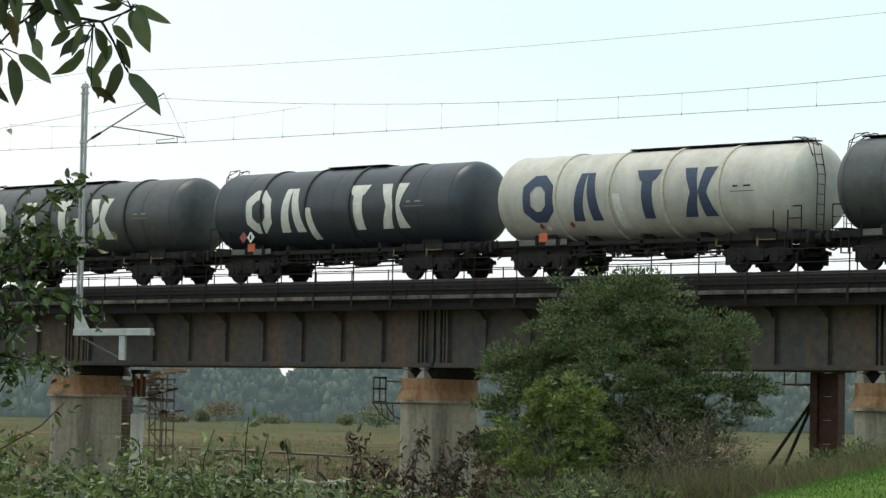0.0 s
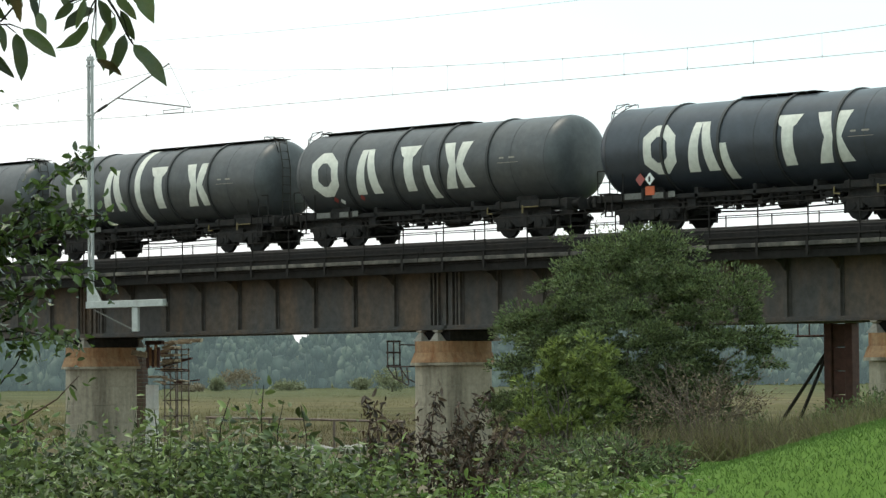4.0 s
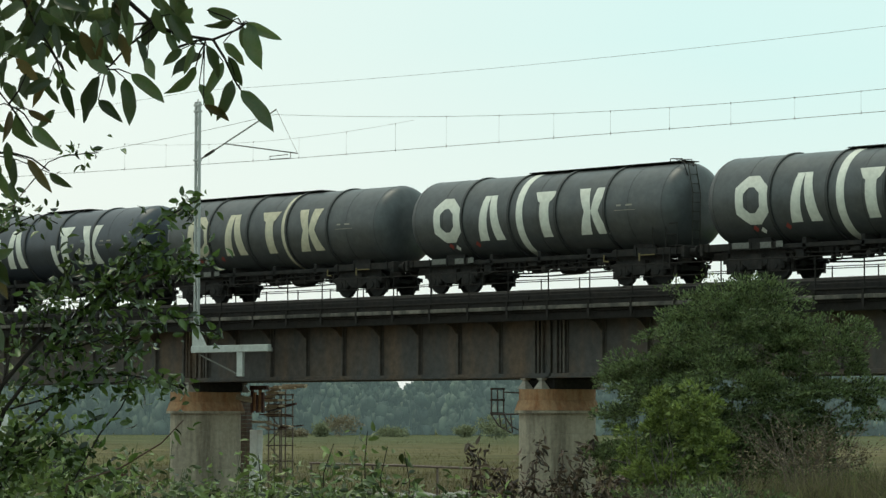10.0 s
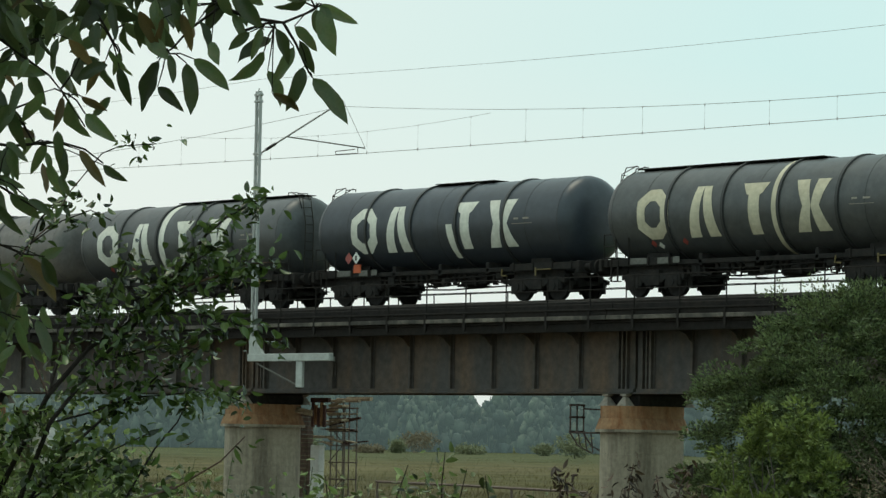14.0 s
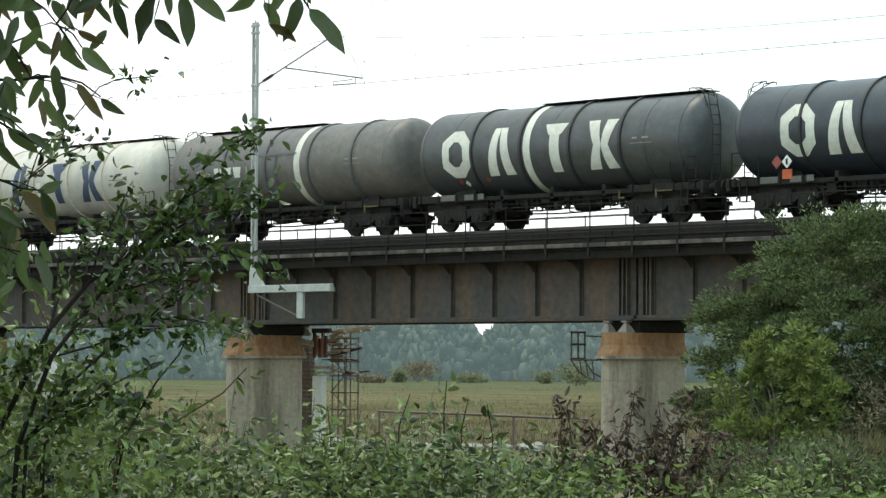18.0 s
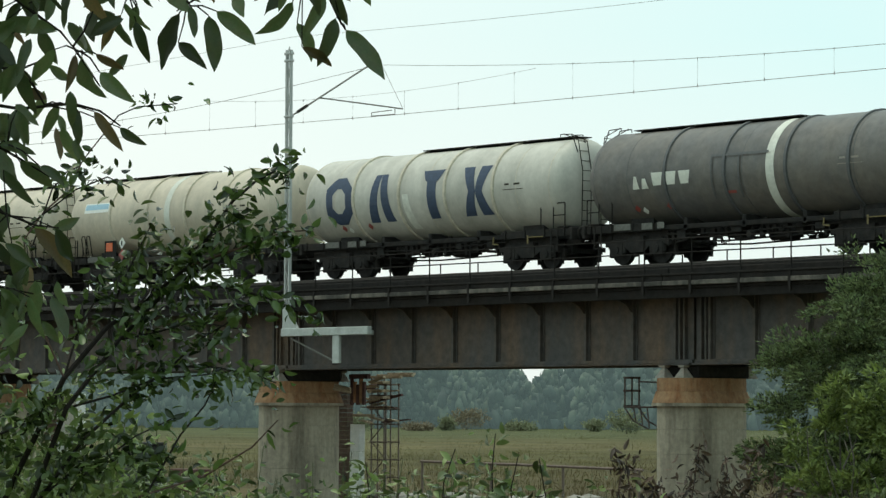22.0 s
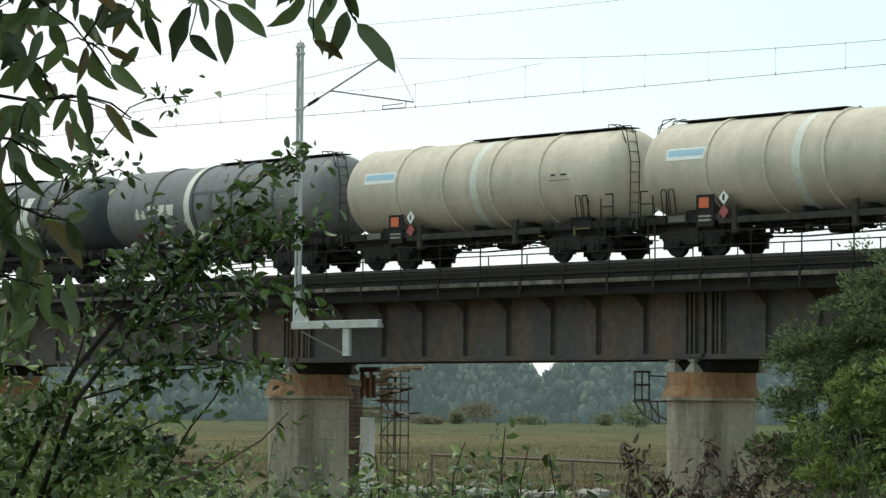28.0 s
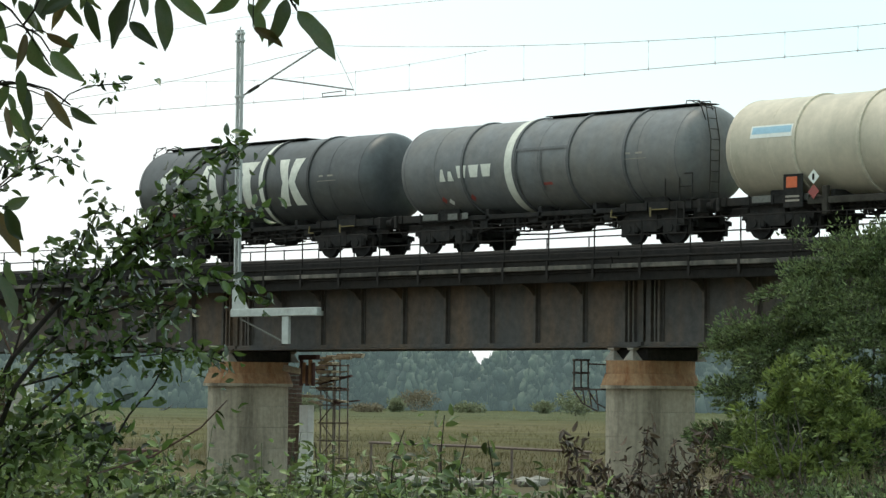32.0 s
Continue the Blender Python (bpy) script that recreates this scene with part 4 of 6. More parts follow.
    if "d" in plates:
        places = ((-4.38, 1.68), (-4.8, 1.68)) if "s" in plates else ((-3.08, 1.70), (-3.08, 1.27))
        for (px, z), mat, text in zip(places, (M_PLACARD, M_RED), ("white diamond placard", "red diamond placard")):
            bm = bmesh.new()
            box(bm, -0.15, 0.15, -0.012, 0.012, -0.15, 0.15, pose(0, 0, 0, 0, 45, 0))
            d = part("diamond_placard", bm, mat, car, text)
            d.location = (px, -1.38, z)
            if mat is M_PLACARD:
                part("placard_symbol", box(bmesh.new(), -0.04, 0.04, -0.02, -0.013, -0.09, 0.09), M_FRAME, d)
    if "r" in plates:
        for a, b, mat in ((-4.35, -1.17, M_PLACARD), (-4.65, -1.08, M_RED), (-3.2, -1.05, M_RED)):
            part("diamond_placard", patch(bmesh.new(), ((a, b - 0.15), (a + 0.13, b), (a + 0.02, b + 0.15), (a - 0.13, b)), 0.014, 4), mat, shell, "faded diamond placard")
    if logo == "blue":
        part("blue_sign", patch(bmesh.new(), ((-5.5, 0.22), (-3.85, 0.22), (-3.85, 0.60), (-5.5, 0.60)), n=4), M_PLACARD, shell, "white sign with blue bars")
        part("sign_bar", patch(bmesh.new(), ((-5.44, 0.34), (-3.9, 0.34), (-3.9, 0.55), (-5.44, 0.55)), 0.016, 3), M_SKYBLUE, shell, "light blue bar")
    if logo == "small":
        bm = bmesh.new()
        patch(bm, ((-4.55, -0.42), (-4.25, -0.42), (-4.36, -0.02), (-4.46, -0.02)), n=3)
        patch(bm, ((-4.14, -0.42), (-3.84, -0.42), (-3.96, -0.10), (-4.1, -0.10)), n=3)
        part("painted_mark", bm, M_MARK, shell, "small white three-sided mark")
        for s in (-3.7, -3.1, -2.5):
            bm = bmesh.new()
            patch(bm, ((s + 0.08, -0.34), (s + 0.42, -0.34), (s + 0.5, 0.06), (s, 0.06)), n=3)
            part("painted_mark", bm, M_MARK, shell, "small white block mark")
        p0 = rings[1] - 0.55 if stripe > 0 else rings[1] + 0.05
        for q in (((p0, 0.38), (p0 + 2.4, 0.38), (p0 + 2.4, 0.46), (p0, 0.46)), ((p0, -0.9), (p0 + 0.07, -0.9), (p0 + 0.07, 0.38), (p0, 0.38)), ((p0 + 1.15, -0.9), (p0 + 1.22, -0.9), (p0 + 1.22, 0.38), (p0 + 1.15, 0.38))):
            part("stiffening_bar", patch(bmesh.new(), q, 0.04, 6), ring_paint, shell, "grey bar of a panel on the shell")
        part("painted_mark", patch(bmesh.new(), ((0.3 if stripe < 0 else -0.6, -0.75), (0.75 if stripe < 0 else -0.15, -0.75), (0.75 if stripe < 0 else -0.15, -0.66), (0.3 if stripe < 0 else -0.6, -0.66)), n=2), M_RED, shell, "small red data bar")
    for s in (-4.8, 4.8):
        build_bogie(car, s)
    return car


COUPLINGS = [-47.5, -62.46, -77.34, -92.9, -108.2, -123.2, -138.1, -153.0, -168.5, -183.5, -198.1, -212.9, -227.9, -242.75, -257.65, -272.65]
CENTRES = [(a + b) / 2 for a, b in zip(COUPLINGS, COUPLINGS[1:])]
BLACK = "black tank wagon with pale block marks and a painted band"
GREY_RINGS = (-3.1, -0.55, 2.0, 4.5)
WAGONS = [
    build_wagon("black tank wagon with ribbed dusty shell", M_BLACK, M_BLACKRING, ladder=-1, walkway=(-6.4, 1)),
    build_wagon("dirty white tank wagon with large blue block marks", M_WHITE, M_WHITERING, letters=M_BLUE, drip=-1.0, walkway=(-1.3, 6.4), ladder=1, plates="sr"),
    build_wagon("clean black tank wagon with large white block marks and hazard plates", M_BLACKNEW, M_BLACKRING, letters=M_MARK, marks=MARKS_C, drip=-1.15, walkway=(-1.2, 1.9), ladder=-1, plates="sd"),
    build_wagon("black tank wagon with pale block marks and a short drip", M_BLACK, M_BLACKRING, letters=M_MARK, marks=MARKS_D, drip=0.45, walkway=(-6.2, 1.6), ladder=-1, plates="r"),
    build_wagon(BLACK, M_BLACK, M_BLACKRING, letters=M_MARK, marks=MARKS_B, stripe=-0.72, walkway=(-1.3, 6.4), ladder=1, plates="r"),
    build_wagon(BLACK, M_BLACK, M_BLACKRING, letters=M_MARK, marks=MARKS_B, stripe=-0.72, walkway=(-1.3, 6.4), ladder=1, plates="r"),
    build_wagon("dusty black tank wagon with yellowed block marks and band", M_BLACK, M_BLACKRING, letters=M_MARKOLD, marks=MARKS_E, stripe=1.0, stripe_mat=M_MARKOLD, walkway=(-6.2, 2.0), ladder=-1, plates="r"),
    build_wagon("clean black tank wagon with white block marks and hazard plates", M_BLACKNEW, M_BLACKRING, letters=M_MARK, marks=MARKS_C, drip=0.75, walkway=(-1.2, 1.9), ladder=-1, plates="sd"),
    build_wagon(BLACK, M_BLACK, M_BLACKRING, letters=M_MARK, marks=MARKS_A, stripe=-0.95, walkway=(-1.3, 6.4), ladder=1, plates="r"),
    build_wagon("brown-dusted dark tank wagon with a small white mark and pale band", M_BROWNGREY, M_GREYRING, stripe=1.35, walkway=(-5.6, 1.6), ladder=-1, logo="small", plates="r", rings=GREY_RINGS),
    build_wagon("dirty white tank wagon with large blue block marks", M_WHITE, M_WHITERING, letters=M_BLUE, marks=MARKS_A, drip=-1.0, walkway=(-1.3, 6.4), ladder=1, plates="r"),
    build_wagon("cream tank wagon with a light blue sign", M_CREAM, M_WHITERING, stripe=0.0, stripe_mat=M_WHITEBAND, walkway=(-6.0, 1.0), ladder=-1, logo="blue", plates="od", saddle=True),
    build_wagon("cream tank wagon with a light blue sign", M_CREAM, M_WHITERING, stripe=0.3, stripe_mat=M_WHITEBAND, walkway=(-1.0, 6.4), ladder=1, logo="blue", plates="od", saddle=True),
    build_wagon("grey tank wagon with a small white mark and pale band", M_GREY, M_GREYRING, stripe=-1.2, walkway=(-0.6, 6.4), ladder=1, logo="small", plates="r", rings=(-3.4, -0.9, 1.6, 4.1)),
    build_wagon(BLACK, M_BLACK, M_BLACKRING, letters=M_MARK, marks=MARKS_E, stripe=0.95, walkway=(-6.2, 2.0), ladder=-1, plates="r"),
]

# ---- overhead line ----


def build_mast():
    x, y = -97.66, 75.8
    mast = thing("catenary_mast", "slender galvanised lattice mast carrying the overhead line", "mast", at=(x, y, 6.3))
    for dx in (-0.11, 0.11):
        bm = bmesh.new()
        box(bm, dx - 0.035, dx + 0.035, -0.05, 0.05, 0.5, 9.62)
        part("leg_channel", bm, M_GALV, mast)
    for k in range(20):
        z = 0.75 + 0.45 * k
        s = 1 if k % 2 else -1
        part("lacing_bar", tube(bmesh.new(), [(-0.09 * s, -0.05, z), (0.09 * s, -0.05, z + 0.42)], 0.02, 4), M_GALV, mast)
    for z in (7.28, 9.2, 9.45):
        part("band", bevelled(-0.19, 0.19, -0.075, 0.075, z, z + 0.08, 0.01), M_GALV, mast)
    bm = bmesh.new()
    v = [bm.verts.new(c) for c in ((-0.2, -0.06, 0.0), (0.62, -0.06, 0.0), (0.14, -0.06, 0.62), (-0.2, -0.06, 0.7), (-0.2, 0.06, 0.0), (0.62, 0.06, 0.0), (0.14, 0.06, 0.62), (-0.2, 0.06, 0.7))]
    for f in ((0, 1, 2, 3), (7, 6, 5, 4), (0, 4, 5, 1), (1, 5, 6, 2), (2, 6, 7, 3), (3, 7, 4, 0)):
        bm.faces.new([v[i] for i in f])
    part("base_gusset", bm, M_PLATFORM, mast, "pale grey gusset")
    # cantilever, in world metres from the mast's foot
    o = Vector((x, y, 6.3))
    root, high = Vector((-97.6, 75.9, 13.66)) - o, Vector((-96.78, 79.05, 15.78)) - o
    part("cantilever_tube", tube(bmesh.new(), [root, high], 0.03, 6), M_WIRE, mast, "dark sloping bracket tube")
    for f in (0.06, 0.12):
        p = root.lerp(high, f)
        bm = bmesh.new()
        for k in range(4):
            tube(bm, [p + (high - root).normalized() * 0.06 * k, p + (high - root).normalized() * (0.06 * k + 0.035)], 0.058, 8)
        part("insulator", bm, M_FRAME, mast, "dark ribbed insulator")
    a, b = root.lerp(high, 0.31), Vector((-95.75, 79.3, 13.98)) - o
    part("steady_tube", tube(bmesh.new(), [a, b], 0.026, 6), M_WIRE, mast)
    arm = [Vector(c) - o for c in ((-95.94, 79.1, 13.99), (-95.94, 79.1, 13.79), (-97.1, 79, 13.80), (-97.12, 79, 13.92), (-96.0, 79, 13.93))]
    part("registration_arm", tube(bmesh.new(), arm, 0.018, 5), M_WIRE, mast)
    part("stay_wire", tube(bmesh.new(), [high, b], 0.008, 4), M_WIRE, mast)
    return mast


build_mast()


def build_platform():
    p = thing("mast_platform", "pale grey steel bracket bolted to the girder below the mast", "bracket", at=(-95.5, 75.8, 6.2))
    part("beam", bevelled(-2.4, 2.36, -0.1, 0.1, -0.14, 0.13, 0.015), M_PLATFORM, p)
    part("hanger_plate", bevelled(0.42, 0.78, -0.06, 0.06, -1.08, -0.145, 0.01), M_PLATFORM, p)
    part("strut", tube(bmesh.new(), [(-2.0, 0.03, -0.2), (0.4, 0.03, -1.0)], 0.035, 4), M_BOARD, p, "dull grey strut")
    for x in (-1.9, 0.6):
        part("fixing_arm", bevelled(x - 0.06, x + 0.06, 0.102, 1.55, -0.1, 0.06, 0.01), M_PLATFORM, p)
    return p


build_platform()


def sagging(x0, z0, x1, z1, sag, y, n=24):
    return [(x0 + (x1 - x0) * k / n, y, z0 + (z1 - z0) * k / n - sag * 4 * (k / n) * (1 - k / n)) for k in range(n + 1)]


def build_wires():
    run = [(-260, 79, 16.2), (-151.8, 79, 14.8), (-107.5, 79, 13.97), (-96, 79, 13.76), (-73.2, 79, 13.53), (-38.8, 79, 13.3), (20, 79, 13.2)]
    wire = tagged(part("contact_wire", tube(bmesh.new(), run, 0.010, 5), M_WIRE), "thin contact wire above the track", "overhead wire", "overhead wires")
    spans = [(-206.8, 17.4, -151.8, 16.5), (-151.8, 16.5, -96.78, 15.57), (-96.78, 15.57, -38.8, 15.55), (-38.8, 15.55, 19, 15.5)]
    bm = bmesh.new()
    for a, za, b, zb in spans:
        tube(bm, sagging(a, za, b, zb, 1.36, 79), 0.010, 4)
    messenger = tagged(part("messenger_wire", bm, M_WIRE), "sagging messenger wire above the contact wire", "overhead wire", "overhead wires")

    def stitch(x):
        return 14.54 + 0.0042 * (x + 96) ** 2

    part("stitch_wire", tube(bmesh.new(), [(x, 79, stitch(x)) for x in (-106.8, -104, -101, -98, -95.5, -93, -90.5, -88.5)], 0.006, 4), M_WIRE, messenger, "thin bridle wire slung below the bracket")
    for k in range(-12, 20):
        x = -95.3 + 2.87 * k
        a, za, b, zb = spans[1 if x < -96.78 else 2]
        f = (x - a) / (b - a)
        z = stitch(x) if -106.8 < x < -88.5 else za + (zb - za) * f - 1.36 * 4 * f * (1 - f)
        g = max(i for i in range(len(run)) if run[i][0] <= x)
        low = run[g][2] + (run[g + 1][2] - run[g][2]) * (x - run[g][0]) / (run[g + 1][0] - run[g][0])
        d = part("dropper", tube(bmesh.new(), [(x, 79, low), (x, 79, z)], 0.003, 4), M_WIRE, wire)
        part("clip", tube(bmesh.new(), [(x, 79, low - 0.04), (x, 79, low + 0.06)], 0.014, 5), M_WIRE, d)
        part("clip", tube(bmesh.new(), [(x, 79, z - 0.05), (x, 79, z + 0.03)], 0.012, 5), M_WIRE, d)
    tagged(part("feeder_wire", tube(bmesh.new(), sagging(-200, 16.2, -97.5, 16.35, 0.5, 75.8) + sagging(-97.4, 16.35, -38, 16.2, 0.55, 75.8)[1:] + [(20, 75.8, 16.0)], 0.007, 4), M_WIRE), "thin feeder wire along the mast tops", "overhead wire", "overhead wires")


build_wires()

# ---- round the piers ----


def build_cage():
    c = thing("inspection_cage", "rusty steel inspection cage hung on a pier", "platform", at=(-81.9, 77.4, 3.32))
    for y in (-0.1, 0.2, 0.5):
        part("upright", tube(bmesh.new(), [(-0.5, y, 0.42), (-0.5, y, 1.72)], 0.03, 5), M_CAGE, c)
    for z in (0.48, 1.12, 1.66):
        part("end_rail", bevelled(-0.54, -0.46, -0.14, 0.54, z, z + 0.09, 0.01), M_CAGE, c)
    part("top_arm", tube(bmesh.new(), [(-0.5, 0.5, 1.55), (1.1, 0.5, 1.48)], 0.035, 5), M_CAGE, c)
    for y in (-0.1, 0.5):
        part("floor_rail", tube(bmesh.new(), [(-0.52, y, 0.48), (0.9, y, 0.48)], 0.04, 5), M_CAGE, c)
        part("brace", tube(bmesh.new(), [(-0.5, y, 0.46), (-0.1, y, -0.1), (0.55, y, -0.42)], 0.03, 5), M_CAGE, c)
    for x in (-0.1, 0.2, 0.5):
        part("hanger", tube(bmesh.new(), [(x, -0.1, 0.46), (x + 0.1, -0.1, -0.1 - 0.5 * (x + 0.1))], 0.025, 5), M_CAGE, c)
    for p in c.children:
        p.scale.z = 0.74
    return c


build_cage()


def build_column(x, y, w, d, h, mat, name, label):
    col = thing(name, label, "column", at=(x, y, 0))
    rows = int(h / 0.16) if mat is M_BRICK else int(h / 0.9)
    for k in range(rows):
        j = 0.02 * ((k * 7) % 3 - 1)
        part("course", bevelled(-w / 2 + j, w / 2 + j * 0.5, -d / 2, d / 2, -0.3 if k == 0 else k * h / rows, (k + 1) * h / rows - 0.012, 0.012), mat, col)
    return col


build_column(-103.6, 83, 0.62, 0.3, 4.3, M_BRICK, "brick_column", "old dark brick column behind a bridge pier")
build_column(-102.85, 83, 0.52, 0.3, 3.05, M_LIME, "white_column", "whitewashed column behind a bridge pier")
build_column(-123.4, 83, 0.8, 0.3, 4.3, M_BRICK, "brick_column", "old dark brick column behind a bridge pier")
build_column(-122.0, 83, 1.4, 0.5, 4.2, M_LIME, "white_column", "whitewashed column behind a bridge pier")


def build_scaffold():
    s = thing("scaffold_tower", "rusty tube scaffold tower with weathered planks", "scaffold", at=(-101.3, 83.0, 0))
    for x in (-0.72, -0.35, 0.12):
        for y in (0, 0.6):
            part("standard", tube(bmesh.new(), [(x, y, -0.2), (x, y, 4.75 - 0.2 * (x > 0))], 0.03, 5), M_SCAFFOLD, s)
    for z in (0.5, 1.1, 1.75, 2.4, 3.05, 3.6, 4.1, 4.5):
        for y in (0, 0.6):
            part("ledger", tube(bmesh.new(), [(-0.85, y, z), (0.2, y, z)], 0.028, 5), M_SCAFFOLD, s)
    for k in range(6):
        part("diagonal", tube(bmesh.new(), [(-0.72 if k % 2 else 0.12, -0.03, 0.5 + 0.65 * k), (0.12 if k % 2 else -0.72, -0.03, 1.15 + 0.65 * k)], 0.022, 5), M_SCAFFOLD, s)
    for z, xa, xb, ya in ((3.32, -1.6, -0.7, -0.1), (3.62, -0.9, 0.1, 0.0), (3.98, -0.5, 0.3, -0.2), (4.22, -0.7, 0.2, -0.15), (4.52, -0.35, 0.35, -0.25)):
        part("plank", bevelled(xa, xb, ya - 0.1, ya + 0.25, z, z + 0.10, 0.01), M_TIMBER, s, "weathered plank")
    litter = random.Random(9)
    for k in range(16):
        a, z, y = litter.uniform(-1.5, -0.1), litter.uniform(3.0, 4.75), litter.uniform(-0.5, 0.5)
        part("plank", box(bmesh.new(), 0, litter.uniform(0.6, 1.5), -0.07, 0.07, 0, litter.uniform(0.04, 0.11), pose(a, y, z, 0, litter.uniform(-12, 12), litter.uniform(-25, 25))), M_TIMBER if k % 3 else M_RUSTRED, s, "weathered plank laid askew")
    for k in range(3):
        part("joist", bevelled(-1.2 + 0.25 * k, 0.8 + 0.3 * (k % 2), 0.1 + 0.3 * k, 0.24 + 0.3 * k, 4.72 + 0.06 * k, 4.82 + 0.06 * k, 0.01), M_TIMBER, s, "brown timber joist")
    return s


build_scaffold()


def build_shuttering():
    s = thing("timber_shuttering", "rust-brown timber shuttering and pipes beside a pier top", "formwork", at=(-99.9, 80.4, 3.72))
    for k in range(5):
        part("board", bevelled(0.02 + 0.17 * k, 0.14 + 0.17 * k, -0.1, 0.0, 0.02 + 0.08 * (k % 2), 0.95 - 0.1 * (k % 3), 0.01), M_RUSTCAP if k % 2 else M_RUSTRED, s)
    for k in range(3):
        part("pipe", tube(bmesh.new(), [(-1.9, -1.2 - 0.15 * k, 1.05 - 0.06 * k), (0.7, -0.6, 0.60 - 0.07 * k)], 0.045, 6), M_TIMBER, s)
    part("crosshead", bevelled(-0.1, 0.95, -0.06, 0.1, 0.95, 1.12, 0.01), M_RUSTRED, s)
    return s


build_shuttering()


def build_red_pylon():
    p = thing("red_steel_trestle", "red oxide steel trestle with slanting struts behind a pier", "trestle", at=(-67.1, 84, 0))
    for dx in (-0.45, 0.45):
        part("leg", bevelled(dx - 0.16, dx + 0.16, -0.2, 0.2, 0.0, 5.0, 0.02), M_RUSTRED, p)
    for z in (0.2, 1.0, 1.8, 2.6, 3.4, 4.2):
        part("cross_plate", bevelled(-0.288, 0.288, -0.15 + 0.04 * (z > 2), 0.15, z, z + 0.78, 0.02), M_RUSTRED, p)
    part("head_beam", bevelled(-1.3, 0.8, -0.3, 0.3, 5.005, 5.2, 0.02), M_RUSTRED, p)
    part("gallery", bevelled(-1.7, -0.62, -0.4, 0.4, 4.55, 4.62, 0.02), M_RUSTRED, p)
    for dx in (-1.6, -1.1):
        part("gallery_post", tube(bmesh.new(), [(dx, -0.35, 4.62), (dx, -0.35, 5.2)], 0.03, 5), M_RUSTRED, p)
        part("strut", tube(bmesh.new(), [(-0.5, 0, 4.2), (dx * 1.6, -0.2, 1.6)], 0.06, 6), M_FRAME, p)
    return p


build_red_pylon()


def build_fence():
    f = thing("pipe_barrier", "rusty pipe barrier in the meadow behind the bridge", "fence", at=(-113.6, 95, 0))
    for k in range(4):
        part("post", tube(bmesh.new(), [(4.4 * k, 0, -0.2), (4.4 * k, 0, 1.42 - 0.05 * k)], 0.055, 6), M_SCAFFOLD, f)
    part("rail", tube(bmesh.new(), [(-0.1, 0, 1.44), (6, 0, 1.40), (13.4, 0, 1.30)], 0.06, 6), M_SCAFFOLD, f)


build_fence()


def build_rubble():
    heap = random.Random(3)
    first = None
    for k in range(46):
        x, y = -113 + heap.uniform(-1.5, 13), 91 + heap.uniform(-2.5, 3)
        r = heap.uniform(0.15, 0.55)
        bm = bmesh.new()
        bmesh.ops.create_icosphere(bm, subdivisions=1, radius=r)
        for v in bm.verts:
            v.co = Vector((v.co.x * heap.uniform(0.8, 1.5), v.co.y, v.co.z * 0.55)) * heap.uniform(0.85, 1.1)
        ob = part("concrete_rubble", bm, M_RUBBLE)
        ob.matrix_basis = pose(x, y, 0.1, 0, 0, heap.uniform(0, 180))
        tagged(ob, "pale lump of broken concrete on the ground", "rubble", "rubble by the piers")


build_rubble()


def build_crates():
    c = thing("black_container", "low black sheet-covered container below the bridge", "container", at=(-103.0, 73.5, 0.2))
    part("body", bevelled(-0.6, 0.6, -0.5, 0.5, 0.0, 2.1, 0.05), M_DARKPLASTIC, c)
    part("lid", bevelled(-0.7, 0.7, -0.6, 0.6, 2.102, 2.2, 0.03), M_DARKPLASTIC, c)
    r = thing("red_drum_rack", "dull red steel rack below the bridge", "rack", at=(-100.8, 74.0, 0.2))
    for k in range(3):
        part("beam", bevelled(-0.8, 0.8, -0.3, 0.3, 0.5 * k, 0.5 * k + 0.3, 0.03), M_RUSTRED, r)


build_crates()

# ---- plants ----
LEAF_ROWS = ((0.0, 0.0, 0.0), (0.11, 0.29, 0.01), (0.33, 0.50, 0.0), (0.57, 0.49, -0.03), (0.80, 0.30, -0.09), (1.0, 0.0, -0.2))
LEAF = np.array([(0, l, h) for l, w, h in LEAF_ROWS] + [(-w, l, h + 0.22 * w) for l, w, h in LEAF_ROWS[1:-1]] + [(w, l, h + 0.22 * w) for l, w, h in LEAF_ROWS[1:-1]])
LEAF_FACES = [(0, 1, 6), (0, 10, 1), (4, 5, 9), (4, 13, 5)] + [(k, k + 1, k + 6, k + 5) for k in (1, 2, 3)] + [(k, k + 9, k + 10, k + 1) for k in (1, 2, 3)]
BLADE = np.array([(-0.5, 0, 0), (0.5, 0, 0), (0.3, 0.55, 0.05), (0, 1, 0.2), (-0.3, 0.55, 0.05)])
BLADE_FACES = ((0, 1, 2, 4), (4, 2, 3))


def foliage(name, base, way, size, wide, mat, parent=None, form=LEAF, faces=LEAF_FACES, seed=1, label=""):
    """Many leaves in one mesh: base points, directions, lengths, and width as a share of the length."""
    r = np.random.RandomState(seed)
    base, way = np.asarray(base, float), np.asarray(way, float)
    n = len(base)
    way = way / np.linalg.norm(way, axis=1, keepdims=True)
    side = np.cross(way, r.normal(size=(n, 3)))
    side /= np.linalg.norm(side, axis=1, keepdims=True)
    nrm = np.cross(side, way)
    size = np.broadcast_to(np.asarray(size, float), (n,))[:, None, None]
    f = form[None, :, :]
    v = base[:, None, :] + size * (f[..., :1] * wide * side[:, None, :] + f[..., 1:2] * way[:, None, :] + f[..., 2:] * nrm[:, None, :])
    k = len(form)
    polys = [[i * k + j for j in fc] for i in range(n) for fc in faces]
    me = bpy.data.meshes.new(name)
    me.from_pydata(v.reshape(-1, 3).tolist(), [], polys)
    me.materials.append(mat)
    if form is LEAF:
        me.shade_smooth()
    ob = new(name, me)
    if parent:
        ob.parent = parent
    if label:
        ob["label"] = label
    return ob


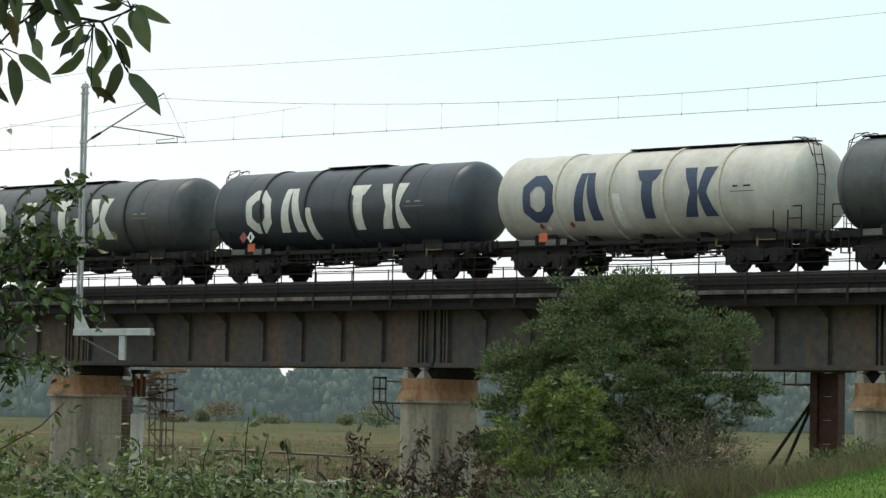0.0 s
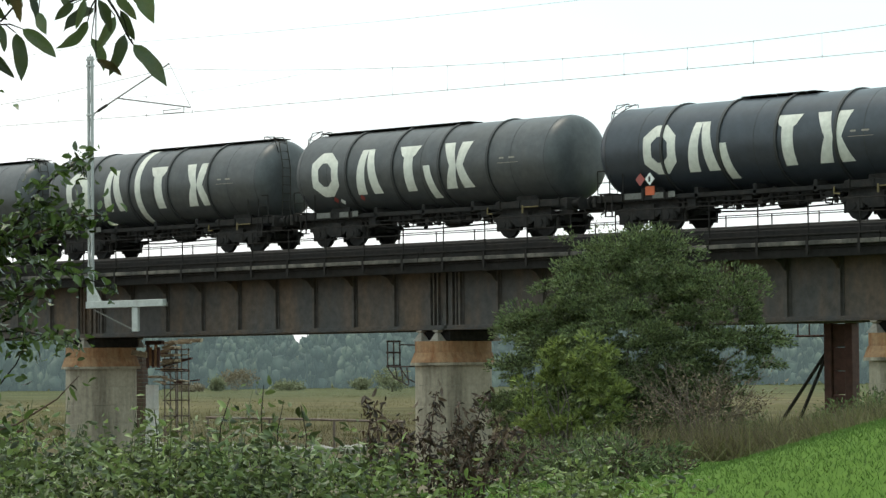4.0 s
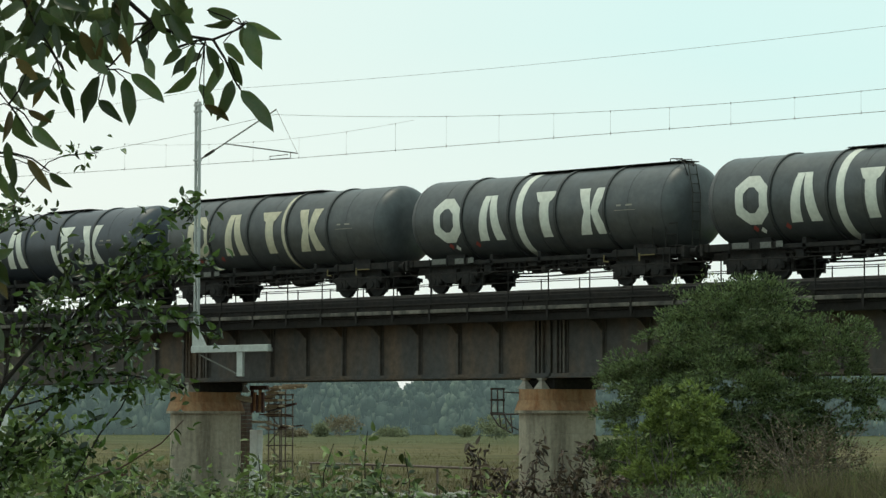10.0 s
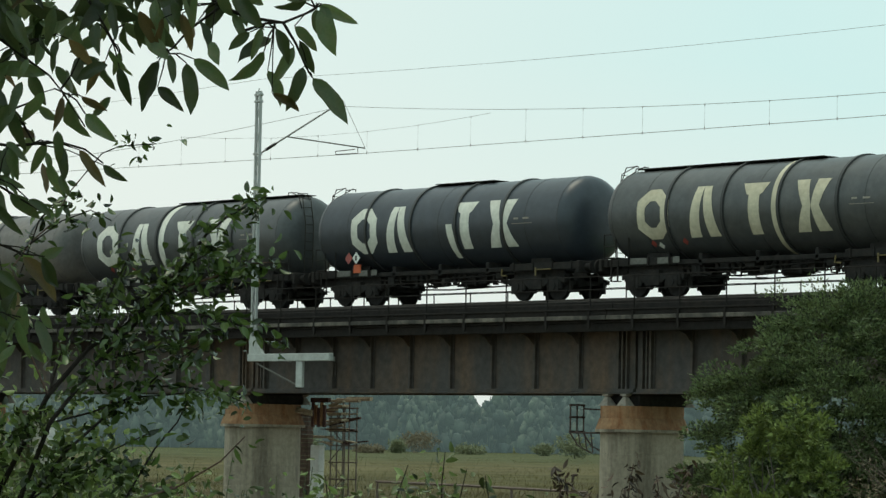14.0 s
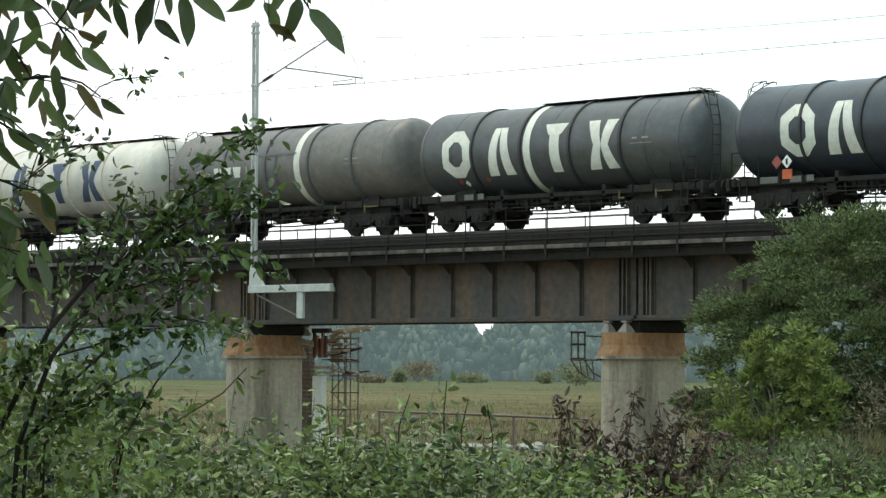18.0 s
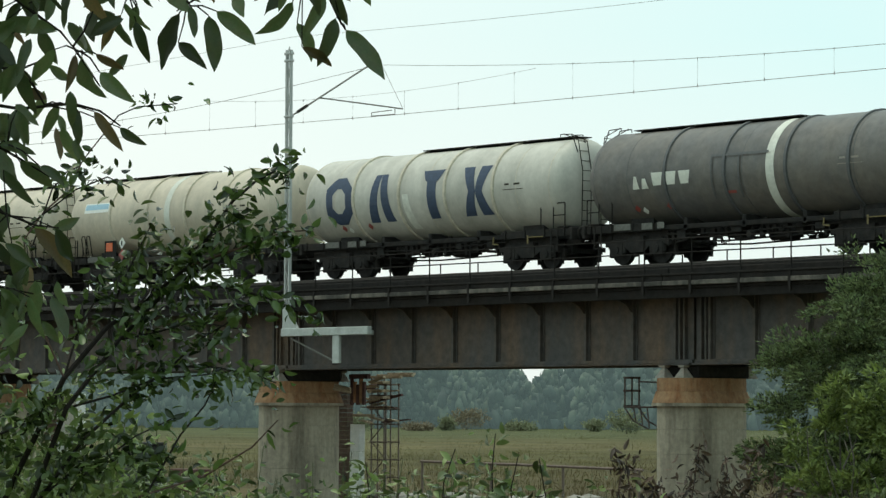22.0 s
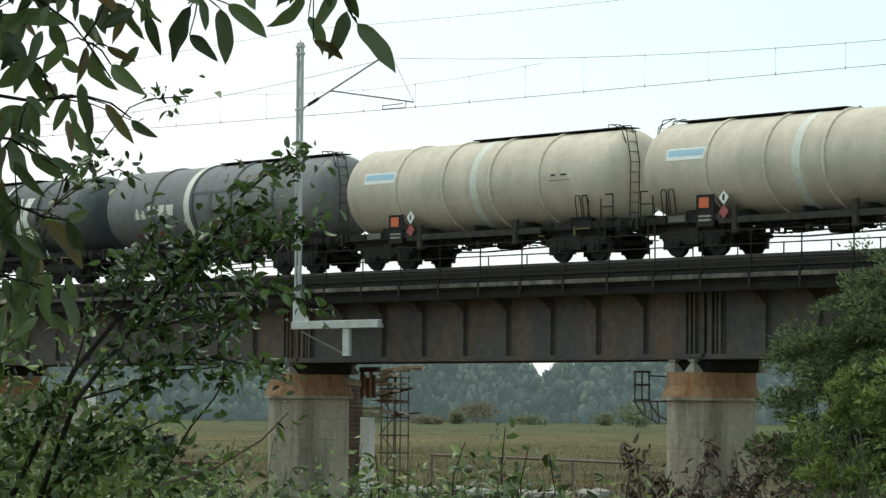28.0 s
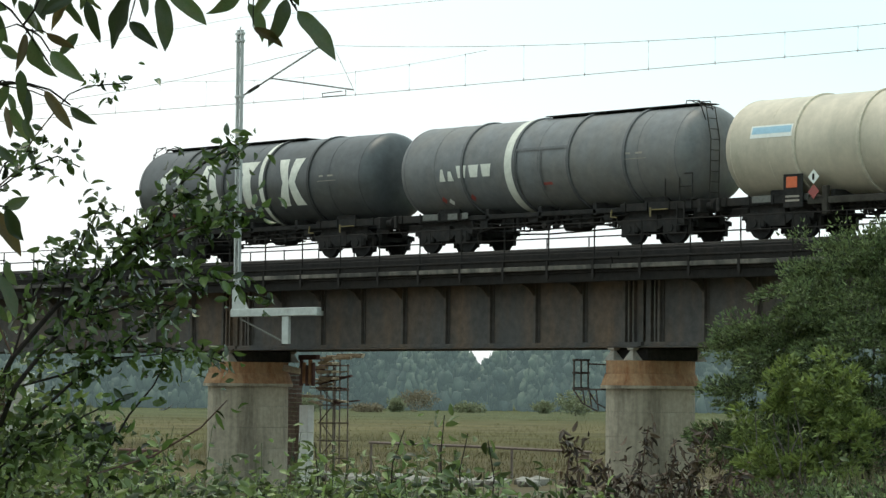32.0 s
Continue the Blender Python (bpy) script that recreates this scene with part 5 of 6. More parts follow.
def along(points, n, r, jitter=0.0):
    """n places spread over a polyline."""
    p = np.array(points, float)
    seg = np.linalg.norm(np.diff(p, axis=0), axis=1)
    s = np.r_[0, np.cumsum(seg)]
    t = np.sort(r.uniform(0, s[-1], n))
    return np.stack([np.interp(t, s, p[:, i]) for i in range(3)], 1) + r.normal(size=(n, 3)) * jitter


def clumps(r, n, centre, radii, leaves, size, shell=0.55):
    """Leaf places in n uneven clumps that fill the outer part of a flattened ball."""
    out, ways = [], []
    for _ in range(n):
        d = r.normal(size=3)
        d /= np.linalg.norm(d)
        c = d * r.uniform(shell, 1.0) * np.array(radii)
        m = int(leaves * r.uniform(0.5, 1.5))
        q = r.normal(size=(m, 3)) * size * r.uniform(0.6, 1.2) * np.array((1, 1, 0.75))
        out.append(np.array(centre) + c + q)
        w = q / (np.linalg.norm(q, axis=1, keepdims=True) + 1e-6) + r.normal(size=(m, 3)) * 0.5 + d * 0.6 + np.array((0, 0, 0.15))
        ways.append(w)
    return np.concatenate(out), np.concatenate(ways)


def tufts(r, n, centre, radii, leaves, size, shell=0.6):
    """Leaf places on n small domes that cover a flattened ball, each dome leafy on top and bare below."""
    out, ways = [], []
    for _ in range(n):
        d = r.normal(size=3)
        d /= np.linalg.norm(d)
        c = np.array(centre) + d * r.uniform(shell, 1.0) * np.array(radii)
        m = int(leaves * r.uniform(0.5, 1.4))
        q = r.normal(size=(m, 3))
        q /= np.linalg.norm(q, axis=1, keepdims=True)
        q[:, 2] = np.where(q[:, 2] < -0.25, -0.3 * q[:, 2], q[:, 2])
        stretch = size * r.uniform(0.55, 1.3) * np.array((r.uniform(0.8, 1.3), r.uniform(0.8, 1.3), r.uniform(0.6, 1.0)))
        out.append(c + q * stretch * r.uniform(0.75, 1.08, (m, 1)))
        ways.append(q + 0.5 * d + r.normal(size=(m, 3)) * 0.45)
    return np.concatenate(out), np.concatenate(ways)


def limbs(tree, r, foot, crown, n, thick, spread):
    for _ in range(n):
        e = Vector(crown) + Vector((r.uniform(-1, 1) * spread[0], r.uniform(-1, 1) * spread[1], r.uniform(-0.7, 0.9) * spread[2]))
        f = Vector(foot) + Vector((r.uniform(-0.3, 0.3), r.uniform(-0.3, 0.3), 0))
        m = f.lerp(e, 0.5) + Vector((r.uniform(-0.4, 0.4), r.uniform(-0.4, 0.4), 0.3))
        part("limb", tube(bmesh.new(), [f, f.lerp(m, 0.5), m, e], thick * r.uniform(0.6, 1.1), 5, thick * 0.15), M_TRUNK, tree)


def build_big_bush():
    r = np.random.RandomState(11)
    q = random.Random(11)
    foot = (-56.6, 62.0, ground_z(-56.6, 62.0) - 0.1)
    bush = thing("willow_bush", "large dense dark green rounded bush beside the bridge", "bush", "bushes by the bridge", foot)
    limbs(bush, q, (0, 0, 0), (0, 0, 2.9), 26, 0.09, (3.2, 2.6, 2.2))
    p, w = [], []
    for c, rad, n in (((0.1, 0, 2.9), (3.3, 2.8, 2.9), 130), ((-0.5, 0.3, 4.6), (2.1, 1.9, 1.5), 46), ((0.5, 0.2, 5.3), (1.2, 1.1, 0.9), 16), ((2.3, 0.6, 3.3), (1.9, 1.7, 1.8), 40), ((-3.0, -0.4, 2.0), (1.6, 1.6, 1.9), 46), ((-1.6, -1.4, 3.4), (1.3, 1.0, 1.2), 22), ((1.4, -1.5, 2.9), (1.4, 1.0, 1.3), 24), ((-0.4, -0.5, 1.2), (3.5, 2.3, 1.3), 110)):
        a, b = tufts(r, n, c, rad, 380, 0.48)
        p.append(a)
        w.append(b)
    # loose sprays that stand out of the outline
    a, b = clumps(r, 60, (-0.2, 0, 3.2), (3.9, 3.2, 3.3), 60, 0.16, 0.88)
    p, w = np.concatenate(p + [a]), np.concatenate(w + [b])
    keep = p[:, 2] > 0.15
    foliage("crown", p[keep], w[keep], r.uniform(0.06, 0.125, keep.sum()), 0.46, M_TREELEAF, bush, BLADE, BLADE_FACES, 3)
    return bush


build_big_bush()


def build_light_bush():
    r = np.random.RandomState(12)
    q = random.Random(12)
    foot = (-54.6, 57.6, ground_z(-54.6, 57.6) - 0.1)
    bush = thing("ash_sapling", "smaller yellow-green bush in front of the large one", "bush", "bushes by the bridge", foot)
    limbs(bush, q, (0, 0, 0), (-0.1, 0, 1.9), 16, 0.045, (1.3, 1.1, 1.5))
    p, w = [], []
    for c, rad, n in (((-0.2, 0, 1.0), (1.5, 1.1, 1.0), 44), ((0.55, 0, 2.4), (0.6, 0.5, 0.8), 18), ((-0.75, 0, 2.2), (0.5, 0.4, 0.8), 12), ((-1.5, 0, 1.0), (0.6, 0.6, 0.9), 14), ((1.25, 0, 1.8), (0.55, 0.4, 0.9), 14), ((0.6, 0, 3.3), (0.14, 0.14, 0.4), 5), ((-0.55, 0, 3.0), (0.12, 0.12, 0.5), 5), ((0.05, 0, 2.8), (0.12, 0.12, 0.6), 5), ((1.2, 0, 2.8), (0.12, 0.12, 0.5), 4), ((-1.7, 0, 2.1), (0.12, 0.12, 0.5), 4)):
        a, b = tufts(r, n, c, rad, 70, 0.24, 0.3)
        p.append(a)
        w.append(b)
    p, w = np.concatenate(p), np.concatenate(w)
    keep = p[:, 2] > 0.1
    foliage("crown", p[keep], w[keep], r.uniform(0.09, 0.18, keep.sum()), 0.42, M_LIGHTLEAF, bush, BLADE, BLADE_FACES, 4)
    return bush


build_light_bush()


def build_dry_thicket():
    """Dead stalks and long grass at the foot of the bushes."""
    r = np.random.RandomState(13)
    n = 12000
    s = r.uniform(-0.25, 1, n)
    t = r.uniform(-1, 1, n)
    x, y = -50.0 + 5.0 * s + 1.4 * t, 57.0 + 3.4 * s + 2.2 * t
    z = np.array([ground_z(a, b) for a, b in zip(x, y)])
    way = np.stack([r.normal(size=n) * 0.6, r.normal(size=n) * 0.6, np.ones(n)], 1)
    h = r.uniform(0.3, 1.4, n) * (1 - 0.35 * np.abs(s))
    at = np.stack([x, y, z - 0.05], 1)
    tagged(foliage("dry_stalks", at[:7000], way[:7000], h[:7000], 0.016, M_DRYSTEM, None, BLADE, BLADE_FACES, 5), "brown dead stalks and long dry grass", "dry grass", kind="stuff")
    tagged(foliage("tall_grass", at[7000:], way[7000:], h[7000:], 0.022, M_LONGGRASS, None, BLADE, BLADE_FACES, 15), "tall olive-brown grass at the foot of the bushes", "grass", kind="stuff")
    # a bare shrub of forking twigs
    shrub = thing("bare_shrub", "leafless pale brown shrub of forking twigs", "shrub", at=(-50.9, 58.4, ground_z(-50.9, 58.4) - 0.1))
    q = random.Random(4)
    for k in range(46):
        a = Vector((q.uniform(-0.4, 0.4), q.uniform(-0.3, 0.3), 0))
        e = Vector((q.uniform(-2.0, 2.0), q.uniform(-1.0, 1.0), q.uniform(1.3, 2.7)))
        m = a.lerp(e, 0.5) + Vector((q.uniform(-0.2, 0.2), 0, 0.25))
        bm = tube(bmesh.new(), [a, a.lerp(m, 0.5) + Vector((q.uniform(-0.12, 0.12), 0, 0)), m, m.lerp(e, 0.5) + Vector((q.uniform(-0.15, 0.15), 0, q.uniform(-0.1, 0.1))), e], 0.016, 4, 0.004)
        for f in range(5):
            b0 = m.lerp(e, q.uniform(0, 0.9))
            tube(bm, [b0, b0 + Vector((q.uniform(-0.5, 0.5), q.uniform(-0.4, 0.4), q.uniform(-0.2, 0.4)))], 0.007, 3, 0.002)
        part("branch", bm, M_DEADWOOD, shrub)
    p, w = clumps(r, 60, (-0.1, 0, 1.3), (1.9, 1.1, 1.0), 22, 0.25, 0.2)
    tagged(foliage("dead_leaves", p, w, r.uniform(0.06, 0.13, len(p)), 0.45, M_DRYSTEM, shrub, BLADE, BLADE_FACES, 6), kind="stuff")
    p, w = [], []
    for k in range(34):
        sx, sy = r.uniform(-60, -46), r.uniform(63, 74)
        a, b = clumps(r, 9, (sx, sy, ground_z(sx, sy) + 0.5), (0.9, 0.7, r.uniform(0.4, 0.8)), 60, 0.2, 0.2)
        p.append(a)
        w.append(b)
    p, w = np.concatenate(p), np.concatenate(w)
    tagged(foliage("bank_shrubs", p, w, r.uniform(0.08, 0.16, len(p)), 0.4, M_TREELEAF, None, BLADE, BLADE_FACES, 17), "low green shrubs along the slope by the bridge end", "shrubs", kind="stuff")
    n = 24000
    x, y = r.uniform(-64, -34, n), r.uniform(56, 76, n)
    z = np.array([ground_z(a, b) for a, b in zip(x, y)])
    keep = z > 0.7
    way = np.stack([r.normal(size=n) * 0.6, r.normal(size=n) * 0.6, np.ones(n)], 1)
    tagged(foliage("long_grass", np.stack([x, y, z - 0.05], 1)[keep], way[keep], r.uniform(0.3, 1.1, n)[keep], 0.028, M_LONGGRASS, None, BLADE, BLADE_FACES, 7), "long olive-green grass on the slope by the bridge", "grass", kind="stuff")


build_dry_thicket()


def build_undergrowth():
    """Dark brambles and dead weeds along the lawn's edge, before the bushes."""
    r = np.random.RandomState(19)
    p, w, dp, dw = [], [], [], []
    for k in range(60):
        f = r.uniform()
        x, y = -55 + 14.0 * f + r.normal() * 0.7, 56 - 11.0 * f + r.normal() * 0.7
        h = r.uniform(0.35, 1.1) * (1.1 - 0.5 * f)
        a, b = tufts(r, 7, (x, y, ground_z(x, y) + 0.45 * h), (0.7, 0.7, 0.55 * h), 70, 0.3, 0.2)
        p.append(a)
        w.append(b)
        if k % 2:
            a, b = clumps(r, 6, (x + 0.3, y - 0.2, ground_z(x, y) + 0.6 * h), (0.6, 0.5, 0.5 * h), 26, 0.2, 0.2)
            dp.append(a)
            dw.append(b)
    p, w, dp, dw = (np.concatenate(c) for c in (p, w, dp, dw))
    tagged(foliage("brambles", p, w, r.uniform(0.06, 0.14, len(p)), 0.46, M_TREELEAF, None, BLADE, BLADE_FACES, 91), "low dark green brambles at the edge of the lawn", "shrubs", kind="stuff")
    tagged(foliage("dead_weeds", dp, dw, r.uniform(0.06, 0.13, len(dp)), 0.36, M_REDLEAF, None, BLADE, BLADE_FACES, 92), "withered brown weeds among the brambles", "weeds", kind="stuff")


build_undergrowth()


def build_lawn():
    r = np.random.RandomState(14)
    n = 130000
    y = 8 + 50 * r.uniform(0, 1, n) ** 0.8
    x = -y * r.uniform(0.7, 1.05, n) - r.uniform(0, 3, n)
    p = x + 0.65 * (y - 52)
    keep = p > -58
    x, y = x[keep], y[keep]
    z = np.array([ground_z(a, b) for a, b in zip(x, y)])
    m = len(x)
    way = np.stack([r.normal(size=m) * 0.6, r.normal(size=m) * 0.6, np.ones(m)], 1)
    tagged(foliage("slope_grass", np.stack([x, y, z - 0.02], 1), way, r.uniform(0.05, 0.11, m), 0.2, M_GRASS, None, BLADE, BLADE_FACES, 8), "short bright green grass on the slope", "grass", kind="stuff")


build_lawn()


def build_meadow():
    r = np.random.RandomState(15)
    n = 26000
    d = 140 + 330 * r.uniform(0, 1, n) ** 1.5
    a = np.radians(r.uniform(40, 60, n))
    x, y = -d * np.sin(a), d * np.cos(a)
    keep = y > 96
    x, y, d = x[keep], y[keep], d[keep]
    m = len(x)
    way = np.stack([r.normal(size=m) * 0.35, r.normal(size=m) * 0.35, np.ones(m)], 1)
    tagged(foliage("meadow_grass", np.stack([x, y, np.full(m, -0.1)], 1), way, r.uniform(0.2, 0.7, m) * np.clip(1.5 - d / 330, 0.25, 1), 0.06, M_REED, None, BLADE, BLADE_FACES, 9), "pale tall meadow grass on the flood plain", "grass", kind="stuff")
    # tufts of sedge and dead weeds that mottle the plain: near brown, then olive, then pale
    for name, label, mat, count, d0, d1, tall, seed in (("brown_weeds", "patches of brown dead weeds on the flood plain", M_BROWNTUFT, 420, 142, 260, 0.75, 81), ("sedge_tufts", "olive sedge tufts on the flood plain", M_TUFT, 900, 150, 520, 0.8, 82), ("seeded_grass", "drifts of pale seeded grass on the flood plain", M_PALETUFT, 420, 230, 480, 0.75, 83), ("green_sedge", "green sedge along the far wood", M_WOOD, 260, 470, 690, 0.9, 84)):
        dd = d0 + (d1 - d0) * r.uniform(0, 1, count) ** 1.2
        aa = np.radians(r.uniform(40, 60, count))
        m = 46
        wide = r.uniform(0.5, 2.6, count) * (0.6 + dd / 400)
        ox, oy = r.normal(size=(count, m)) * wide[:, None], r.normal(size=(count, m)) * wide[:, None]
        at = np.stack([(-dd * np.sin(aa))[:, None] + ox, (dd * np.cos(aa))[:, None] + oy, np.full((count, m), -0.1)], 2).reshape(-1, 3)
        size = (r.uniform(0.25, 1.0, (count, m)) * tall * r.uniform(0.5, 1.1, count)[:, None] * np.exp(-(ox ** 2) / (wide[:, None] ** 2 * 3))).reshape(-1)
        sure = at[:, 1] > 97
        up = np.stack([r.normal(size=count * m) * 0.4, r.normal(size=count * m) * 0.4, np.ones(count * m)], 1)
        tagged(foliage(name, at[sure], up[sure], size[sure] * 0.6 + 0.08, 0.10, mat, None, BLADE, BLADE_FACES, seed), label, "grass", kind="stuff")
    # bearing, distance, width, height
    for k, (b, d, w, h, mat, label) in enumerate(((49.95, 640, 1.8, 2.6, M_WOOD, "small light green bush at the edge of the far wood"), (49.62, 660, 4.6, 4.6, M_RUSSET, "wide brownish bush before the far wood"), (50.5, 620, 3.4, 1.4, M_RUSSET, "low russet bush before the far wood"), (48.65, 640, 4.0, 1.8, M_WOOD, "low grey-green bush before the far wood"), (47.3, 630, 2.2, 2.2, M_WOOD, "small light green bush at the edge of the far wood"), (46.75, 560, 3.4, 4.2, M_WOOD, "rounded green bush on the far meadow"), (51.6, 560, 3.0, 3.0, M_WOOD, "rounded green bush on the far meadow"))):
        c = (-6.6 - d * math.sin(math.radians(b)), 6.2 + d * math.cos(math.radians(b)), 0)
        bush = thing("meadow_bush", label, "bush", "bushes on the far meadow", c)
        part("trunk", tube(bmesh.new(), [(0, 0, -0.2), (0.1, 0, h * 0.7)], 0.12, 5, 0.04), M_TRUNK, bush)
        p, q = clumps(r, 46, (0, 0, h * 0.5), (w, w, h * 0.5), 26, 0.45, 0.25)
        low = p[:, 2] > 0.05
        foliage("crown", p[low], q[low], r.uniform(0.3, 0.55, low.sum()), 0.7, mat, bush, BLADE, BLADE_FACES, 70 + k)


build_meadow()


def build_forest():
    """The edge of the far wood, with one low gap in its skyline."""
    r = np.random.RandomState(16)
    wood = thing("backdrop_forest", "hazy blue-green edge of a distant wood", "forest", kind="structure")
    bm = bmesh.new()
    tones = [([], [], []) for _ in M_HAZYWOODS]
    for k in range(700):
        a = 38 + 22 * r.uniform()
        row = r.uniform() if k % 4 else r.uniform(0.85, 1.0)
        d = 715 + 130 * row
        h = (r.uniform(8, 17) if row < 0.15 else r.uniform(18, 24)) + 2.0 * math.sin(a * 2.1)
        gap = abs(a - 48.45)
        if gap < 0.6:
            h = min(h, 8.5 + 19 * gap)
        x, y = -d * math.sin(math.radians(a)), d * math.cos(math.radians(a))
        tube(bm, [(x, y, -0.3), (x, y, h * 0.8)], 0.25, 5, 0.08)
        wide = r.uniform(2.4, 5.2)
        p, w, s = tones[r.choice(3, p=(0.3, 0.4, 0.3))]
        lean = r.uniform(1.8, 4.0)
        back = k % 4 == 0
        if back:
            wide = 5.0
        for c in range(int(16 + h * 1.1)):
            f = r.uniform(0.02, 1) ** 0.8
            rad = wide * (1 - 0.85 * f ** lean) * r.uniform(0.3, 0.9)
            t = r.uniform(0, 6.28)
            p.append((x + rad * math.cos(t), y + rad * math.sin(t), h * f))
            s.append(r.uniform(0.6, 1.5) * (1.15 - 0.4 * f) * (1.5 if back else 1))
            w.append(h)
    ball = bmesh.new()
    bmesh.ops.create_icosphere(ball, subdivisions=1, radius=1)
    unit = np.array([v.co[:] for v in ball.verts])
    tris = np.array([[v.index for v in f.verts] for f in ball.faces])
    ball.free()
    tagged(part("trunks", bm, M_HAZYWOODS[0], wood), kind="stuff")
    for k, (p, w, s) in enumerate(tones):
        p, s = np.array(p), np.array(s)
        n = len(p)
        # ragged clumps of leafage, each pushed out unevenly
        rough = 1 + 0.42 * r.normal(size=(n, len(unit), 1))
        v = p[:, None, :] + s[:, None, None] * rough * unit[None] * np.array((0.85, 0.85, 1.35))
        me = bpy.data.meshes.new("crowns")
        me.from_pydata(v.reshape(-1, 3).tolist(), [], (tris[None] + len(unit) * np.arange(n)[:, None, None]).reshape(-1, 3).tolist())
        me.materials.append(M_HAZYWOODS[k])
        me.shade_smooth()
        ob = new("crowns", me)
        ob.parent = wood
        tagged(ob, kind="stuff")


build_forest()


# ---- plants close to the camera; their axes: to the right, ahead, up from the eye ----
NEAR_YAW = 50.3


def leaf_shapes(mat, wide, seed, count=7):
    """Leaves of unit length that differ in curl, fold and width: a pointed blade with a sunken midrib and wavy edges."""
    r = np.random.RandomState(seed)
    shapes = []
    n = 10
    for k in range(count):
        w, fold, droop, sway, wave = wide * r.uniform(0.8, 1.2), r.uniform(0.1, 0.75), r.uniform(-0.05, 0.35), r.normal() * 0.07, r.uniform(0.01, 0.03)
        verts, faces = [], []
        for i in range(n + 1):
            t = i / n
            half = 0.5 * w * (math.sin(math.pi * t ** 0.8) ** 0.85 if 0 < i < n else 0.0) * (1 + 0.07 * math.sin(9 * t + k))
            bend, lean = -droop * t * t, sway * math.sin(2.2 * t)
            for side in (-1, -0.5, 0, 0.5, 1):
                ripple = wave * math.sin(13 * t + 2 * k + side) * abs(side)
                verts.append((lean + side * half, t, bend + fold * abs(side) * half + ripple))
        for i in range(n):
            for q in range(4):
                faces.append((5 * i + q, 5 * i + q + 1, 5 * i + q + 6, 5 * i + q + 5))
        me = bpy.data.meshes.new("leaf")
        me.from_pydata(verts, [], faces)
        me.materials.append(mat)
        me.shade_smooth()
        shapes.append(me)
    return shapes


def hang_leaf(shapes, r, parent, at, way, size, flat=0.6):
    """One leaf of its own, turned mostly face on to the path."""
    y = Vector(way).normalized()
    x = (Vector((1, 0, 0)) - y * y.x + Vector((0, r.normal() * flat, 0))).cross(y).cross(y)
    x = (x - y * x.dot(y)).normalized()
    m = Matrix((x, y, x.cross(y))).transposed().to_4x4()
    ob = new("leaf", shapes[r.randint(len(shapes))])
    ob.parent = parent
    ob.matrix_basis = Matrix.Translation(at) @ m @ Matrix.Scale(size, 4)
    return ob


def facing_leaf(shapes, r, parent, at, tip, tilt=0.5):
    """One leaf from its stalk to its tip, its blade turned roughly towards the open side."""
    y = Vector(tip) - Vector(at)
    size = y.length
    y.normalize()
    x = y.cross(Vector((r.normal() * tilt, -1, r.normal() * tilt))).normalized()
    m = Matrix((x, y, x.cross(y))).transposed().to_4x4()
    ob = new("leaf", shapes[r.randint(len(shapes))])
    ob.parent = parent
    ob.matrix_basis = Matrix.Translation(at) @ m @ Matrix.Scale(size, 4)
    return ob


